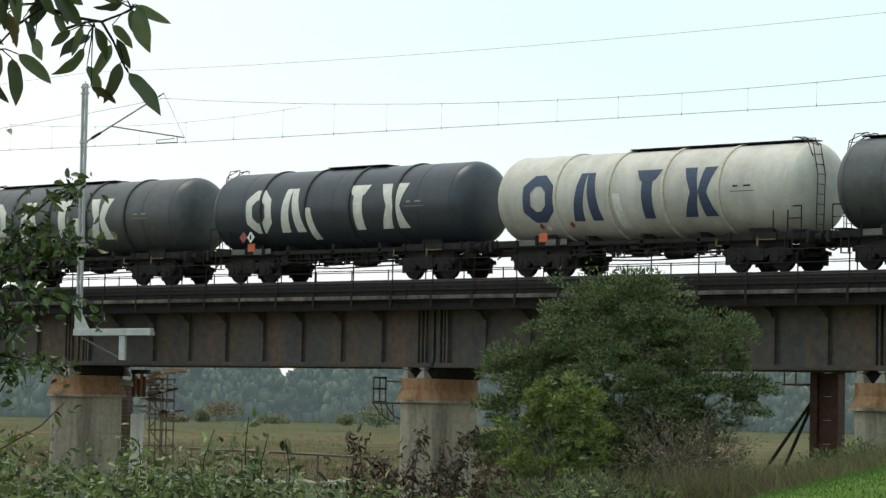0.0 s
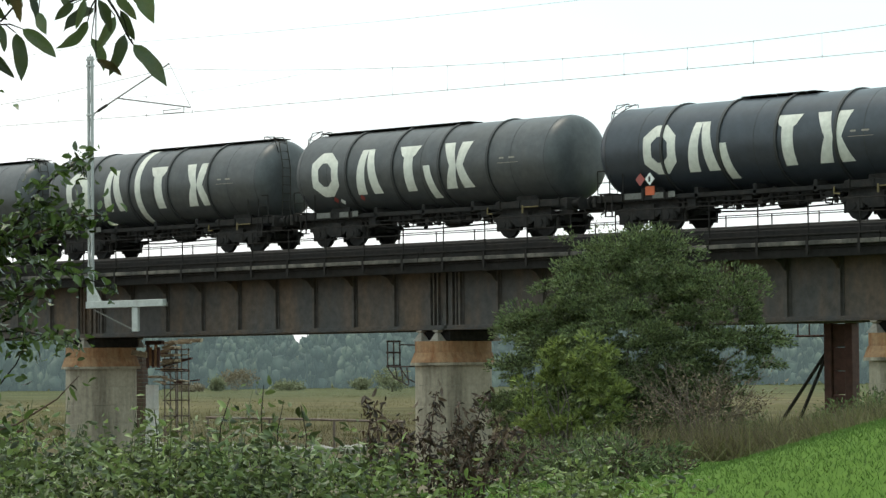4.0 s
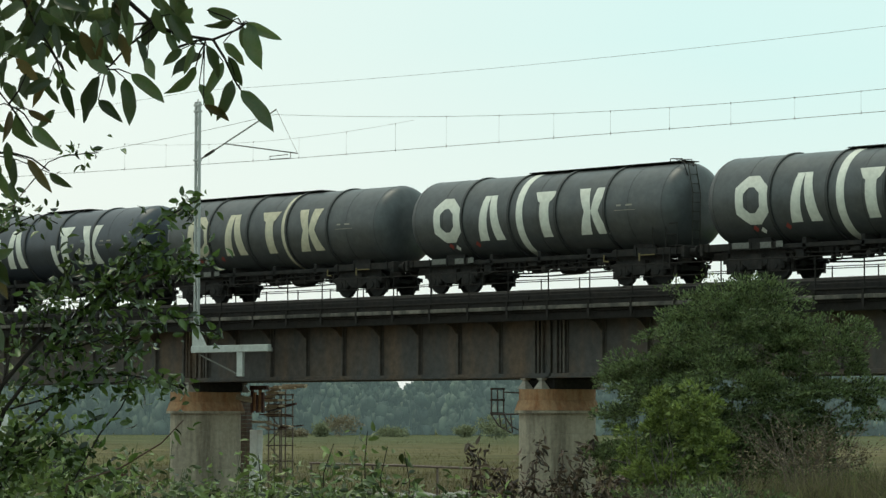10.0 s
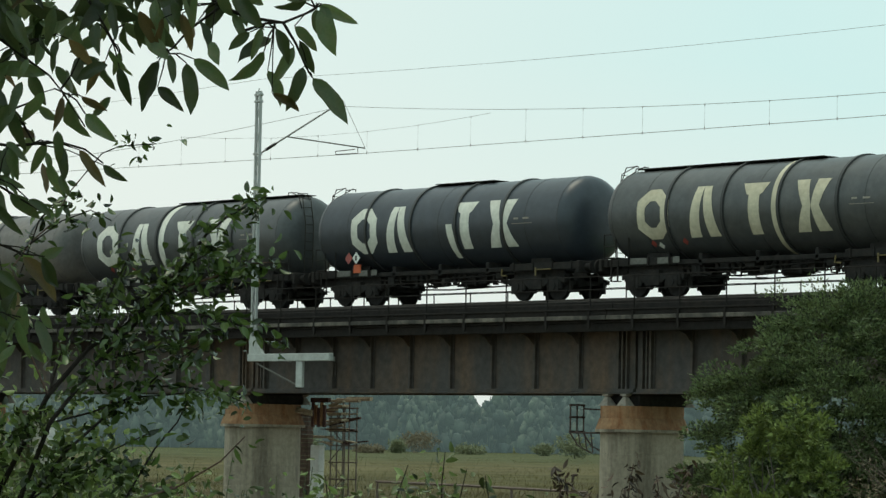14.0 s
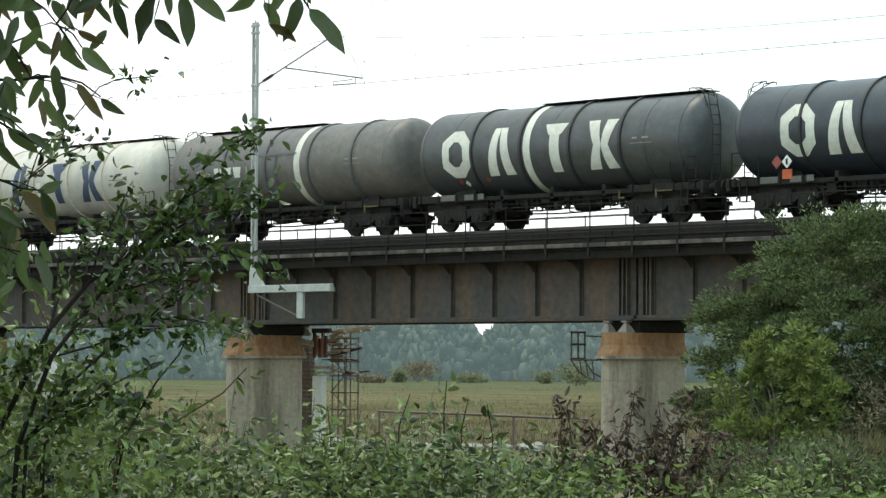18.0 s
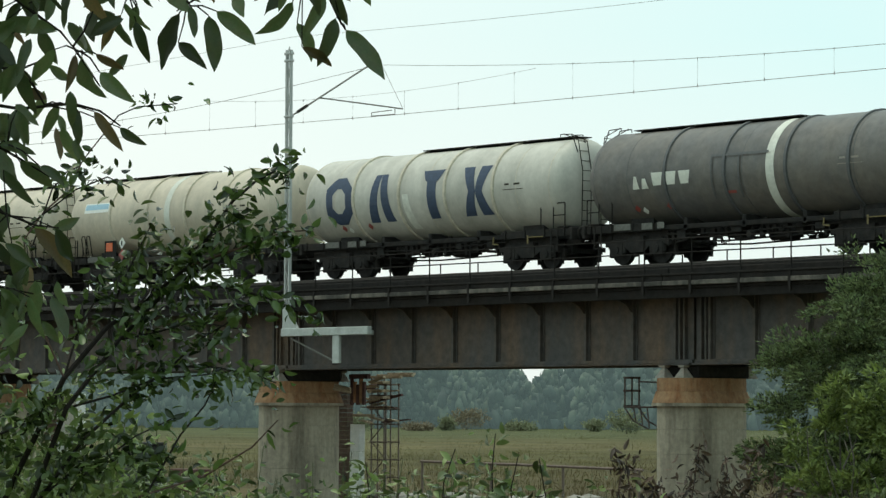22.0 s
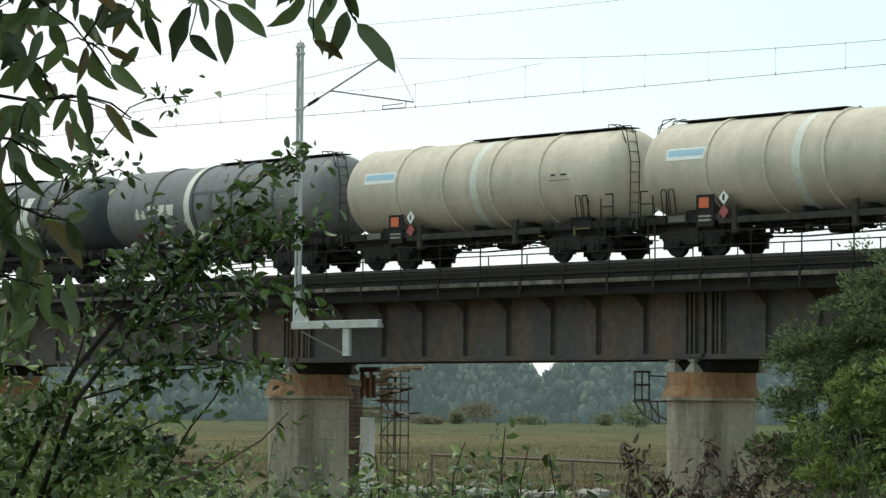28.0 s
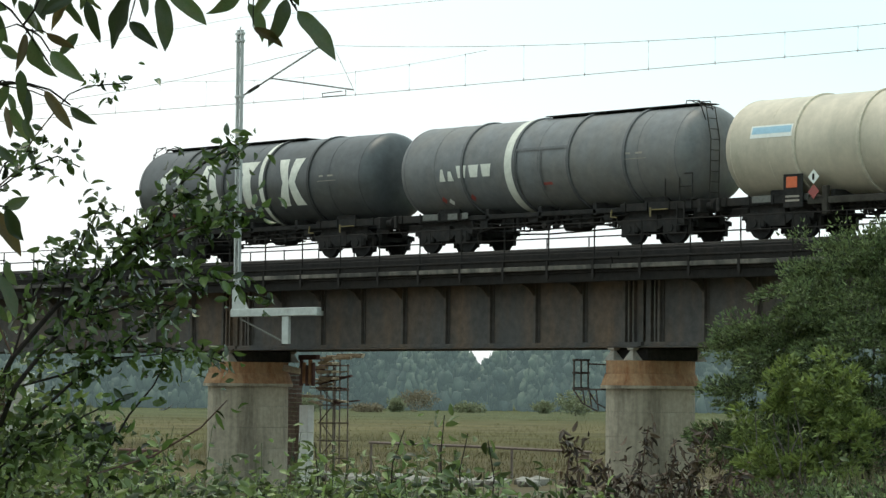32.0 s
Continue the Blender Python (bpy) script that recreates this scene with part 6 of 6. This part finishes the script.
def build_branch():
    r = np.random.RandomState(21)
    b = thing("walnut_tree", "walnut tree with overhanging drooping dark leaves", "tree")
    D = 7.0
    green, brown = leaf_shapes(M_WALNUT, 0.34, 40, 9), leaf_shapes(M_WALNUTOLD, 0.30, 42)

    def stalk(points, thick=0.004):
        part("twig", tube(bmesh.new(), [(u, D + 0.03 * math.sin(9 * u + 5 * v), v) for u, v in points], thick, 5, 0.0018), M_BARK, b)

    def cluster(knot, *leaves):
        """Leaves that spring from one knot: each from its stalk's end to its tip."""
        for u0, v0, u1, v1 in leaves:
            y = D + r.normal() * 0.04
            part("leaf_stalk", tube(bmesh.new(), [(knot[0], D, knot[1]), ((knot[0] + u0) / 2, y, (knot[1] + v0) / 2 + 0.008), (u0, y, v0)], 0.0024, 4, 0.0016), M_BARK, b)
            facing_leaf(green if r.uniform() < 0.94 else brown, r, b, (u0, y, v0), (u1, y + r.normal() * 0.02, v1))

    def mass(n, u0, u1, v0, v1, low=0.06, high=0.115):
        """Leaves that overlap at random."""
        for _ in range(n):
            u, v, y, t, z = r.uniform(u0, u1), r.uniform(v0, v1), D + r.uniform(-0.12, 0.25), r.normal() * 0.75, r.uniform(low, high)
            facing_leaf(green if r.uniform() < 0.93 else brown, r, b, (u, y, v), (u + z * math.sin(t), y + 0.3 * z * r.normal(), v - z * math.cos(t)), 0.7)

    # the boughs that cross the opening
    stalk([(-0.62, 1.25), (-0.52, 1.12), (-0.458, 1.046), (-0.39, 0.986), (-0.322, 0.961), (-0.241, 0.949), (-0.174, 0.975), (-0.15, 0.992)], 0.0085)
    stalk([(-0.39, 0.986), (-0.46, 0.93), (-0.5, 0.88), (-0.535, 0.855)])
    stalk([(-0.335, 0.929), (-0.282, 0.948), (-0.241, 0.949)], 0.004)
    stalk([(-0.241, 0.949), (-0.21, 0.9), (-0.185, 0.845), (-0.169, 0.819)])
    stalk([(-0.78, 1.2), (-0.74, 1.08), (-0.7, 0.99), (-0.66, 0.93), (-0.62, 0.86)], 0.006)
    stalk([(-1.1, 1.02), (-0.98, 0.95), (-0.896, 0.889), (-0.83, 0.84), (-0.787, 0.81), (-0.76, 0.777)], 0.006)
    stalk([(-0.76, 0.777), (-0.735, 0.81), (-0.715, 0.852)], 0.003)
    stalk([(-0.76, 0.777), (-0.72, 0.72), (-0.70, 0.69)], 0.003)
    stalk([(-1.1, 0.78), (-0.98, 0.74), (-0.88, 0.73), (-0.8, 0.76)], 0.005)
    stalk([(-1.1, 0.72), (-0.98, 0.66), (-0.88, 0.645), (-0.76, 0.655), (-0.70, 0.638), (-0.655, 0.605)], 0.005)
    stalk([(-1.1, 0.62), (-1.0, 0.57), (-0.92, 0.56), (-0.85, 0.52), (-0.8, 0.49)], 0.005)
    stalk([(-1.1, 0.5), (-0.99, 0.46), (-0.92, 0.42), (-0.84, 0.39), (-0.79, 0.385)], 0.005)
    stalk([(-1.1, 0.4), (-0.98, 0.33), (-0.93, 0.26), (-0.84, 0.24)], 0.005)
    cluster((-0.165, 0.985), (-0.159, 0.991, -0.063, 0.948), (-0.148, 0.991, -0.106, 0.88), (-0.164, 0.987, -0.155, 0.913), (-0.185, 0.994, -0.255, 0.966), (-0.214, 0.94, -0.152, 0.884), (-0.259, 1.036, -0.176, 1.032))
    cluster((-0.178, 0.83), (-0.169, 0.819, -0.092, 0.705), (-0.19, 0.842, -0.221, 0.738), (-0.2, 0.9, -0.161, 0.825))
    cluster((-0.262, 0.935), (-0.277, 0.84, -0.248, 0.757), (-0.262, 0.776, -0.202, 0.725), (-0.213, 0.889, -0.262, 0.793), (-0.267, 0.914, -0.347, 0.859), (-0.283, 0.874, -0.356, 0.802), (-0.254, 0.921, -0.215, 0.841), (-0.319, 0.924, -0.366, 0.875), (-0.29, 0.93, -0.31, 0.85))
    cluster((-0.515, 0.868), (-0.534, 0.855, -0.571, 0.734), (-0.538, 0.797, -0.475, 0.743), (-0.464, 0.843, -0.461, 0.721), (-0.451, 0.86, -0.369, 0.78), (-0.501, 0.859, -0.495, 0.789), (-0.562, 0.909, -0.496, 0.849))
    cluster((-0.40, 0.99), (-0.408, 0.898, -0.384, 0.839), (-0.377, 1.02, -0.408, 0.923), (-0.35, 1.014, -0.297, 0.93), (-0.476, 0.958, -0.461, 0.868), (-0.523, 0.95, -0.535, 0.882), (-0.44, 0.95, -0.40, 0.87), (-0.36, 0.97, -0.335, 0.9))
    cluster((-0.64, 0.89), (-0.62, 0.827, -0.602, 0.738), (-0.657, 0.85, -0.717, 0.775), (-0.625, 0.874, -0.64, 0.816), (-0.676, 0.934, -0.657, 0.864), (-0.605, 0.924, -0.59, 0.852))
    cluster((-0.80, 0.90), (-0.742, 0.894, -0.687, 0.826), (-0.765, 0.898, -0.798, 0.821), (-0.814, 0.911, -0.831, 0.836), (-0.877, 0.876, -0.913, 0.824), (-0.915, 0.828, -0.794, 0.803), (-0.961, 0.831, -0.925, 0.785))
    cluster((-0.74, 0.765), (-0.719, 0.771, -0.662, 0.729), (-0.698, 0.718, -0.626, 0.652), (-0.739, 0.757, -0.69, 0.661), (-0.759, 0.764, -0.773, 0.687), (-0.793, 0.763, -0.829, 0.686))
    cluster((-0.82, 0.65), (-0.876, 0.739, -0.946, 0.657), (-0.879, 0.73, -0.852, 0.628), (-0.794, 0.655, -0.832, 0.578), (-0.759, 0.649, -0.761, 0.566), (-0.709, 0.633, -0.644, 0.55), (-0.655, 0.6, -0.599, 0.559))
    cluster((-0.9, 0.565), (-0.906, 0.636, -0.925, 0.563), (-0.876, 0.636, -0.85, 0.559), (-0.917, 0.562, -0.837, 0.551), (-0.925, 0.558, -0.869, 0.467), (-0.876, 0.529, -0.803, 0.469), (-0.822, 0.512, -0.773, 0.47), (-0.93, 0.542, -0.949, 0.465))
    cluster((-0.9, 0.41), (-0.907, 0.508, -0.841, 0.43), (-0.983, 0.47, -0.906, 0.352), (-0.844, 0.385, -0.765, 0.277), (-0.793, 0.382, -0.74, 0.317), (-0.944, 0.357, -0.88, 0.294), (-0.881, 0.332, -0.855, 0.25))
    cluster((-0.91, 0.25), (-0.928, 0.256, -0.889, 0.173), (-0.84, 0.231, -0.826, 0.138), (-0.905, 0.206, -0.864, 0.113), (-0.925, 0.181, -0.944, 0.1), (-0.795, 0.269, -0.769, 0.214), (-0.968, 0.294, -0.93, 0.219), (-0.817, 0.181, -0.779, 0.131))
    mass(104, -1.05, -0.47, 0.95, 1.16)
    mass(22, -0.78, -0.45, 0.93, 1.1, 0.055, 0.1)
    mass(14, -0.47, -0.29, 1.02, 1.16)
    mass(26, -1.12, -0.86, 0.8, 0.97)
    mass(26, -0.98, -0.64, 0.74, 0.96, 0.05, 0.095)
    mass(12, -0.95, -0.74, 0.56, 0.7, 0.05, 0.09)
    mass(38, -1.12, -0.9, 0.36, 0.82)
    mass(34, -1.12, -0.82, 0.17, 0.46)
    part("trunk", tube(bmesh.new(), [(-2.5, D + 0.6, -2.3), (-2.46, D + 0.6, -0.6), (-2.5, D + 0.5, 1.2), (-2.42, D + 0.4, 2.6)], 0.16, 10, 0.09), M_TRUNK, b)
    for t in ([(-2.47, D + 0.5, 0.9), (-2.0, D + 0.2, 1.35), (-1.3, D, 1.45), (-0.78, D, 1.2)], [(-1.3, D, 1.45), (-0.9, D, 1.38), (-0.62, D, 1.25)], [(-2.0, D + 0.2, 1.35), (-1.6, D, 1.25), (-1.1, D, 1.02)], [(-2.48, D + 0.5, 0.5), (-1.8, D, 0.95), (-1.1, D, 0.78)], [(-1.8, D, 0.95), (-1.4, D, 0.8), (-1.1, D, 0.72)], [(-2.48, D + 0.5, 0.2), (-1.8, D, 0.7), (-1.1, D, 0.62)], [(-1.8, D, 0.7), (-1.4, D, 0.6), (-1.1, D, 0.5)], [(-2.48, D + 0.5, 0.1), (-1.7, D, 0.5), (-1.1, D, 0.4)]):
        part("limb", tube(bmesh.new(), t, 0.03, 7, 0.007), M_TRUNK, b)
    return b


def build_shrub():
    """Slender dark stems with small leaves, rooted on the bank."""
    r = np.random.RandomState(23)
    s = thing("willow_shrub", "tall slender-stemmed leafy shrub on the bank", "shrub")
    D = 9.5
    shapes = leaf_shapes(M_SHRUBLEAF, 0.46, 41)
    joined_p, joined_w = [], []
    done = [0]

    def spray(points, thick, leaves):
        line = [(u, D + 0.10 * math.sin(7 * u + 4 * v), v) for u, v in points]
        if line[0][2] < -0.6:
            line = [(line[0][0] - 0.1, D, -1.98)] + line
        part("stem", tube(bmesh.new(), line, thick * 1.35, 5, 0.002), M_REDBARK if done[0] % 4 == 3 else M_BARK, s)
        done[0] += 1
        for k, q in enumerate(along(line[-min(len(line) - 1, 6):], leaves, r, 0.010)):
            way = (r.normal() * 0.7 + 0.35, r.normal() * 0.6, r.normal() * 0.6 - 0.15)
            if k % 3 == 0 and thick > 0.0027:
                hang_leaf(shapes, r, s, q, way, r.uniform(0.034, 0.056), 0.9)
            joined_p.append(np.array(q)[None] + r.normal(size=(2, 3)) * 0.03)
            joined_w.append(np.array(way)[None] + r.normal(size=(2, 3)) * 0.6)

    spray([(-1.3, -0.923), (-1.23, -0.294), (-1.04, 0.079), (-0.928, 0.232), (-0.843, 0.292), (-0.683, 0.411), (-0.553, 0.593), (-0.487, 0.655), (-0.423, 0.698), (-0.367, 0.731)], 0.0085, 110)
    spray([(-1.19, -0.922), (-1.14, -0.293), (-1.03, -0.009), (-0.892, 0.196), (-0.755, 0.34), (-0.64, 0.404), (-0.504, 0.482), (-0.402, 0.525)], 0.0085, 95)
    spray([(-1.15, -0.922), (-1.11, -0.274), (-0.977, -0.097), (-0.854, 0.028), (-0.741, 0.117), (-0.653, 0.198), (-0.553, 0.251)], 0.006, 70)
    spray([(-0.898, -0.92), (-0.817, -0.264), (-0.641, -0.208), (-0.499, -0.121), (-0.42, -0.041)], 0.0045, 38)
    spray([(-0.949, -0.92), (-0.798, -0.255), (-0.712, -0.087), (-0.641, 0.002), (-0.603, 0.081)], 0.004, 42)
    spray([(-1.08, -0.921), (-1.05, -0.282), (-0.976, -0.202), (-0.839, -0.091), (-0.704, -0.022)], 0.004, 45)
    spray([(-0.755, 0.34), (-0.605, 0.353), (-0.469, 0.32), (-0.349, 0.278), (-0.289, 0.25)], 0.003, 44)
    spray([(-0.683, 0.411), (-0.538, 0.456), (-0.402, 0.508), (-0.317, 0.517)], 0.003, 40)
    spray([(-0.843, 0.292), (-0.742, 0.403), (-0.624, 0.49), (-0.505, 0.559)], 0.003, 40)
    spray([(-0.928, 0.232), (-0.895, 0.351), (-0.845, 0.454), (-0.795, 0.54)], 0.003, 40)
    spray([(-1.04, 0.079), (-1.01, 0.214), (-0.963, 0.317), (-0.947, 0.402)], 0.003, 40)
    spray([(-0.854, 0.028), (-0.842, 0.13), (-0.825, 0.198), (-0.8, 0.25)], 0.003, 30)
    spray([(-0.741, 0.117), (-0.62, 0.115), (-0.501, 0.098), (-0.424, 0.068)], 0.003, 32)
    spray([(-1.03, -0.009), (-0.909, 0.028), (-0.79, 0.079), (-0.671, 0.089), (-0.586, 0.098)], 0.003, 46)
    spray([(-0.892, 0.196), (-0.792, 0.216), (-0.673, 0.25), (-0.536, 0.226)], 0.003, 44)
    spray([(-1.44, -0.924), (-1.35, -0.162), (-1.28, 0.008), (-1.25, 0.11), (-1.18, 0.247), (-1.13, 0.35)], 0.006, 90)
    spray([(-1.35, -0.162), (-1.25, -0.094), (-1.16, -0.059), (-1.06, 0.01)], 0.003, 50)
    spray([(-1.14, -0.293), (-1.01, -0.194), (-0.89, -0.159), (-0.771, -0.141)], 0.003, 60)
    spray([(-1.47, -0.924), (-1.38, -0.332), (-1.33, -0.264), (-1.25, -0.179), (-1.16, -0.144)], 0.004, 60)
    spray([(-1.04, 0.079), (-1.15, 0.315), (-1.17, 0.486), (-1.12, 0.572), (-1.05, 0.641), (-1.01, 0.726), (-0.958, 0.783)], 0.0026, 34)
    spray([(-1.15, 0.452), (-1.1, 0.64), (-1.06, 0.692), (-1.02, 0.709)], 0.002, 16)
    spray([(-1.17, 0.52), (-1.03, 0.641), (-0.933, 0.676), (-0.864, 0.642)], 0.002, 16)
    spray([(-0.958, 0.783), (-0.892, 0.851), (-0.833, 0.872), (-0.715, 0.879)], 0.0016, 12)
    p, w = np.concatenate(joined_p), np.concatenate(joined_w)
    n = len(p)
    # thick leafage low down
    m = 15000
    u, v = r.uniform(-1.75, -0.5, m), r.uniform(-1.25, 0.3, m)
    edge = 0.08 - 0.75 * (u + 1.0) + 0.09 * np.sin(11 * u) + 0.05 * np.sin(29 * u + 1)
    keep = (v < edge) & (r.uniform(size=m) < np.clip((edge - v) * 2.2, 0.12, 0.85))
    low_p, low_w = np.stack([u, D + r.uniform(-0.1, 0.5, m), v], 1)[keep], r.normal(size=(m, 3))[keep] + np.array((0.2, 0, 0.0))
    tagged(foliage("low_leaves", low_p, low_w, r.uniform(0.022, 0.048, len(low_p)), 0.46, M_WEEDLEAF, s, seed=26), kind="stuff")
    tagged(foliage("leaves", p, w, r.uniform(0.024, 0.050, len(p)), 0.44, M_SHRUBFAR, s, seed=24), kind="stuff")
    return s


def build_weeds():
    """A belt of leafy weeds along the edge of the bank, with withered ones among them."""
    out = []
    r = np.random.RandomState(25)
    for k, (u0, top) in enumerate(((-2.3, -0.02), (-1.7, -0.08), (-1.2, -0.16), (-0.8, -0.26), (-0.40, -0.25), (0.0, -0.30), (0.36, -0.27), (0.70, -0.34), (1.9, -0.44))):
        plant = thing("weed_bush", "leafy green weeds at the edge of the bank", "weeds", "weeds on the bank", (0, 0, 0))
        D = 13 + 0.35 * (k % 3)
        p, w = [], []
        for j in range(22):
            e = (u0 + r.normal() * 0.24, D + r.normal() * 0.3, top - abs(r.normal()) * 0.12 + r.uniform(0.02, 0.14) * (j % 4 == 0))
            f = (u0 + r.normal() * 0.12, D + r.normal() * 0.2, -2.25)
            m = ((e[0] + f[0]) / 2 + r.normal() * 0.06, D, (e[2] + f[2]) / 2)
            part("stem", tube(bmesh.new(), [f, m, e], 0.006, 4, 0.002), M_WEEDSTEM, plant)
            q = along([m, e], 60, r, 0.035)
            p.append(q)
            w.append(r.normal(size=(60, 3)) * np.array((0.9, 0.7, 0.5)) + np.array((0, 0, -0.15)))
        n = 2200
        p.append(np.stack([u0 + r.normal(size=n) * 0.3, D + r.normal(size=n) * 0.35, top - 0.16 - np.abs(r.normal(size=n)) * 0.42 + 0.06 * np.sin(9 * u0 + 14 * r.uniform(size=n))], 1))
        w.append(r.normal(size=(n, 3)) * np.array((0.9, 0.7, 0.5)) + np.array((0, 0, -0.1)))
        p, w = np.concatenate(p), np.concatenate(w)
        tagged(foliage("leaves", p, w, r.uniform(0.024, 0.060, len(p)), 0.40, M_WEEDLEAF if k % 3 else M_WEEDDARK, plant, seed=30 + k), kind="stuff")
        out.append(plant)

    def shoot(points, thick, leaves):
        name, label, D, mat, stem, long_, wide = kind
        line = [(u, D + 0.08 * math.sin(8 * u), v) for u, v in points]
        line = [(line[0][0], D, -2.25)] + line
        part("stem", tube(bmesh.new(), line, thick, 5, 0.002), stem, plant)
        end = np.array(line[-min(4, len(line) - 1):])
        leaves = int(leaves * (3 if kind[0] == "withered_bush" else 2))
        q = along(end, leaves, r, 0.022)
        places.append(q)
        ways.append(r.normal(size=(leaves, 3)) * 0.65 + np.array((0, 0, -0.55 if "withered" in name else 0.05)))

    kind = ("sapling", "", 13.3, M_SHRUBFAR, M_BARK, 0.055, 0.5)
    plant = thing("young_sapling", "thin young saplings with sparse green leaves above the weeds", "sapling")
    places, ways = [], []
    shoot([(0.309, -1.24), (0.299, -0.513), (0.293, -0.26), (0.306, -0.108)], 0.006, 26)
    shoot([(0.385, -1.24), (0.378, -0.512), (0.37, -0.336), (0.402, -0.184)], 0.005, 22)
    shoot([(0.057, -1.24), (0.084, -0.513), (0.094, -0.311), (0.141, -0.172)], 0.005, 18)
    shoot([(0.511, -1.24), (0.499, -0.512), (0.509, -0.36), (0.483, -0.209)], 0.005, 16)
    shoot([(-0.196, -1.24), (-0.204, -0.514), (-0.21, -0.362), (-0.225, -0.223)], 0.006, 24)
    p, w = np.concatenate(places), np.concatenate(ways)
    foliage("leaves", p, w, r.uniform(0.04, 0.075, len(p)), 0.42, M_WEEDLEAF, plant, seed=61)
    out.append(plant)
    kind = ("withered_bush", "", 13.6, M_REDLEAF, M_REDBARK, 0.05, 0.3)
    plant = thing("withered_bush", "withered bush with curled dark red-brown leaves", "bush")
    places, ways = [], []
    shoot([(0.936, -1.27), (0.858, -0.574), (0.831, -0.342), (0.844, -0.264), (0.81, -0.166)], 0.006, 24)
    shoot([(0.988, -1.27), (0.909, -0.574), (0.883, -0.368), (0.862, -0.213), (0.883, -0.2)], 0.006, 24)
    shoot([(1.14, -1.27), (1.13, -0.574), (1.14, -0.367), (1.16, -0.212), (1.17, -0.147)], 0.006, 30)
    shoot([(1.22, -1.27), (1.22, -0.574), (1.25, -0.367), (1.28, -0.263), (1.27, -0.198)], 0.006, 40)
    shoot([(1.27, -1.27), (1.3, -0.573), (1.35, -0.366), (1.38, -0.237), (1.43, -0.146)], 0.006, 46)
    shoot([(1.09, -1.27), (1.06, -0.574), (1.04, -0.445), (0.987, -0.342), (0.961, -0.303)], 0.006, 40)
    shoot([(1.35, -1.27), (1.4, -0.573), (1.45, -0.444), (1.51, -0.366), (1.58, -0.34)], 0.006, 46)
    shoot([(1.2, -1.27), (1.17, -0.574), (1.14, -0.47), (1.09, -0.367)], 0.006, 40)
    shoot([(1.38, -1.27), (1.35, -0.573), (1.32, -0.47), (1.31, -0.341)], 0.006, 46)
    shoot([(1.48, -1.27), (1.53, -0.573), (1.58, -0.495), (1.64, -0.443)], 0.006, 40)
    shoot([(1.25, -1.27), (1.25, -0.625), (1.43, -0.496), (1.48, -0.263)], 0.005, 40)
    shoot([(1.3, -1.27), (1.22, -0.625), (1.06, -0.496), (1.03, -0.367)], 0.005, 36)
    n = 620
    places.append(np.stack([r.uniform(0.85, 1.5, n), 13.6 + r.normal(size=n) * 0.15, -0.50 + r.normal(size=n) * 0.11], 1))
    ways.append(r.normal(size=(n, 3)) * 0.7 + np.array((0, 0, -0.4)))
    p, w = np.concatenate(places), np.concatenate(ways)
    tagged(foliage("leaves", p, w, r.uniform(0.026, 0.056, len(p)), 0.32, M_REDLEAF, plant, seed=62), kind="stuff")
    out.append(plant)
    return out


NEAR_PLANTS = [(build_branch(), 7.0), (build_shrub(), 9.5)] + [(w, 13.3) for w in build_weeds()]

# ---- what moves ----
TRAVEL = [(0, -0.17), (1, 4.71), (2, 9.6), (4.5, 22.05), (6, 29.69), (8, 39.83), (9.5, 47.57), (11.5, 58.01), (13, 65.79), (14.5, 73.67), (16.5, 84.2), (19.5, 99.92), (21.5, 110.4), (23.5, 120.95), (25.5, 131.43), (27.5, 141.98), (30, 155.05), (32, 165.63)]


def motions():
    for car, c in zip(WAGONS, CENTRES):
        walk(car, [(t, pose(c + d, TRACK_Y, RAIL_Z)) for t, d in TRAVEL])
    # the wheels roll without slipping
    turns = 1.45
    last = TRAVEL[-1][1]
    marks = [0.46 * turns * k for k in range(int(last / (0.46 * turns)) + 1)]
    times = [float(np.interp(d, [r[1] for r in TRAVEL], [r[0] for r in TRAVEL])) for d in marks]
    rolls = [(t, Matrix.Rotation(d / 0.46, 4, "Y")) for t, d in zip(times, marks)] + [(32.0, Matrix.Rotation(last / 0.46, 4, "Y"))]
    for w in WHEELS:
        at = Matrix.Translation(w.location)
        walk(w, [(t, at @ m) for t, m in rolls])
    # the close plants keep their bearing and apparent size as the view closes in
    ahead = Vector((-math.sin(radians(NEAR_YAW)), math.cos(radians(NEAR_YAW)), 0))
    aside = Vector((ahead.y, -ahead.x, 0))
    for plant, d in NEAR_PLANTS:
        rows = []
        for t, x, y, z, *_ in PATH:
            near, side, up = (0.1548, 0.00172, 0.0042) if t < 10.3 else (0.1382, 0.0013, 0.004) if t < 10.8 else (0.0573, -0.00076, 0.00319) if t < 19.7 else (-0.0261, -0.00274, 0.00203)
            rows.append((t, pose(*(Vector((x, y, z)) + d * (ahead * near + aside * side + Vector((0, 0, up)))), 0, 0, NEAR_YAW)))
        walk(plant, rows)


motions()
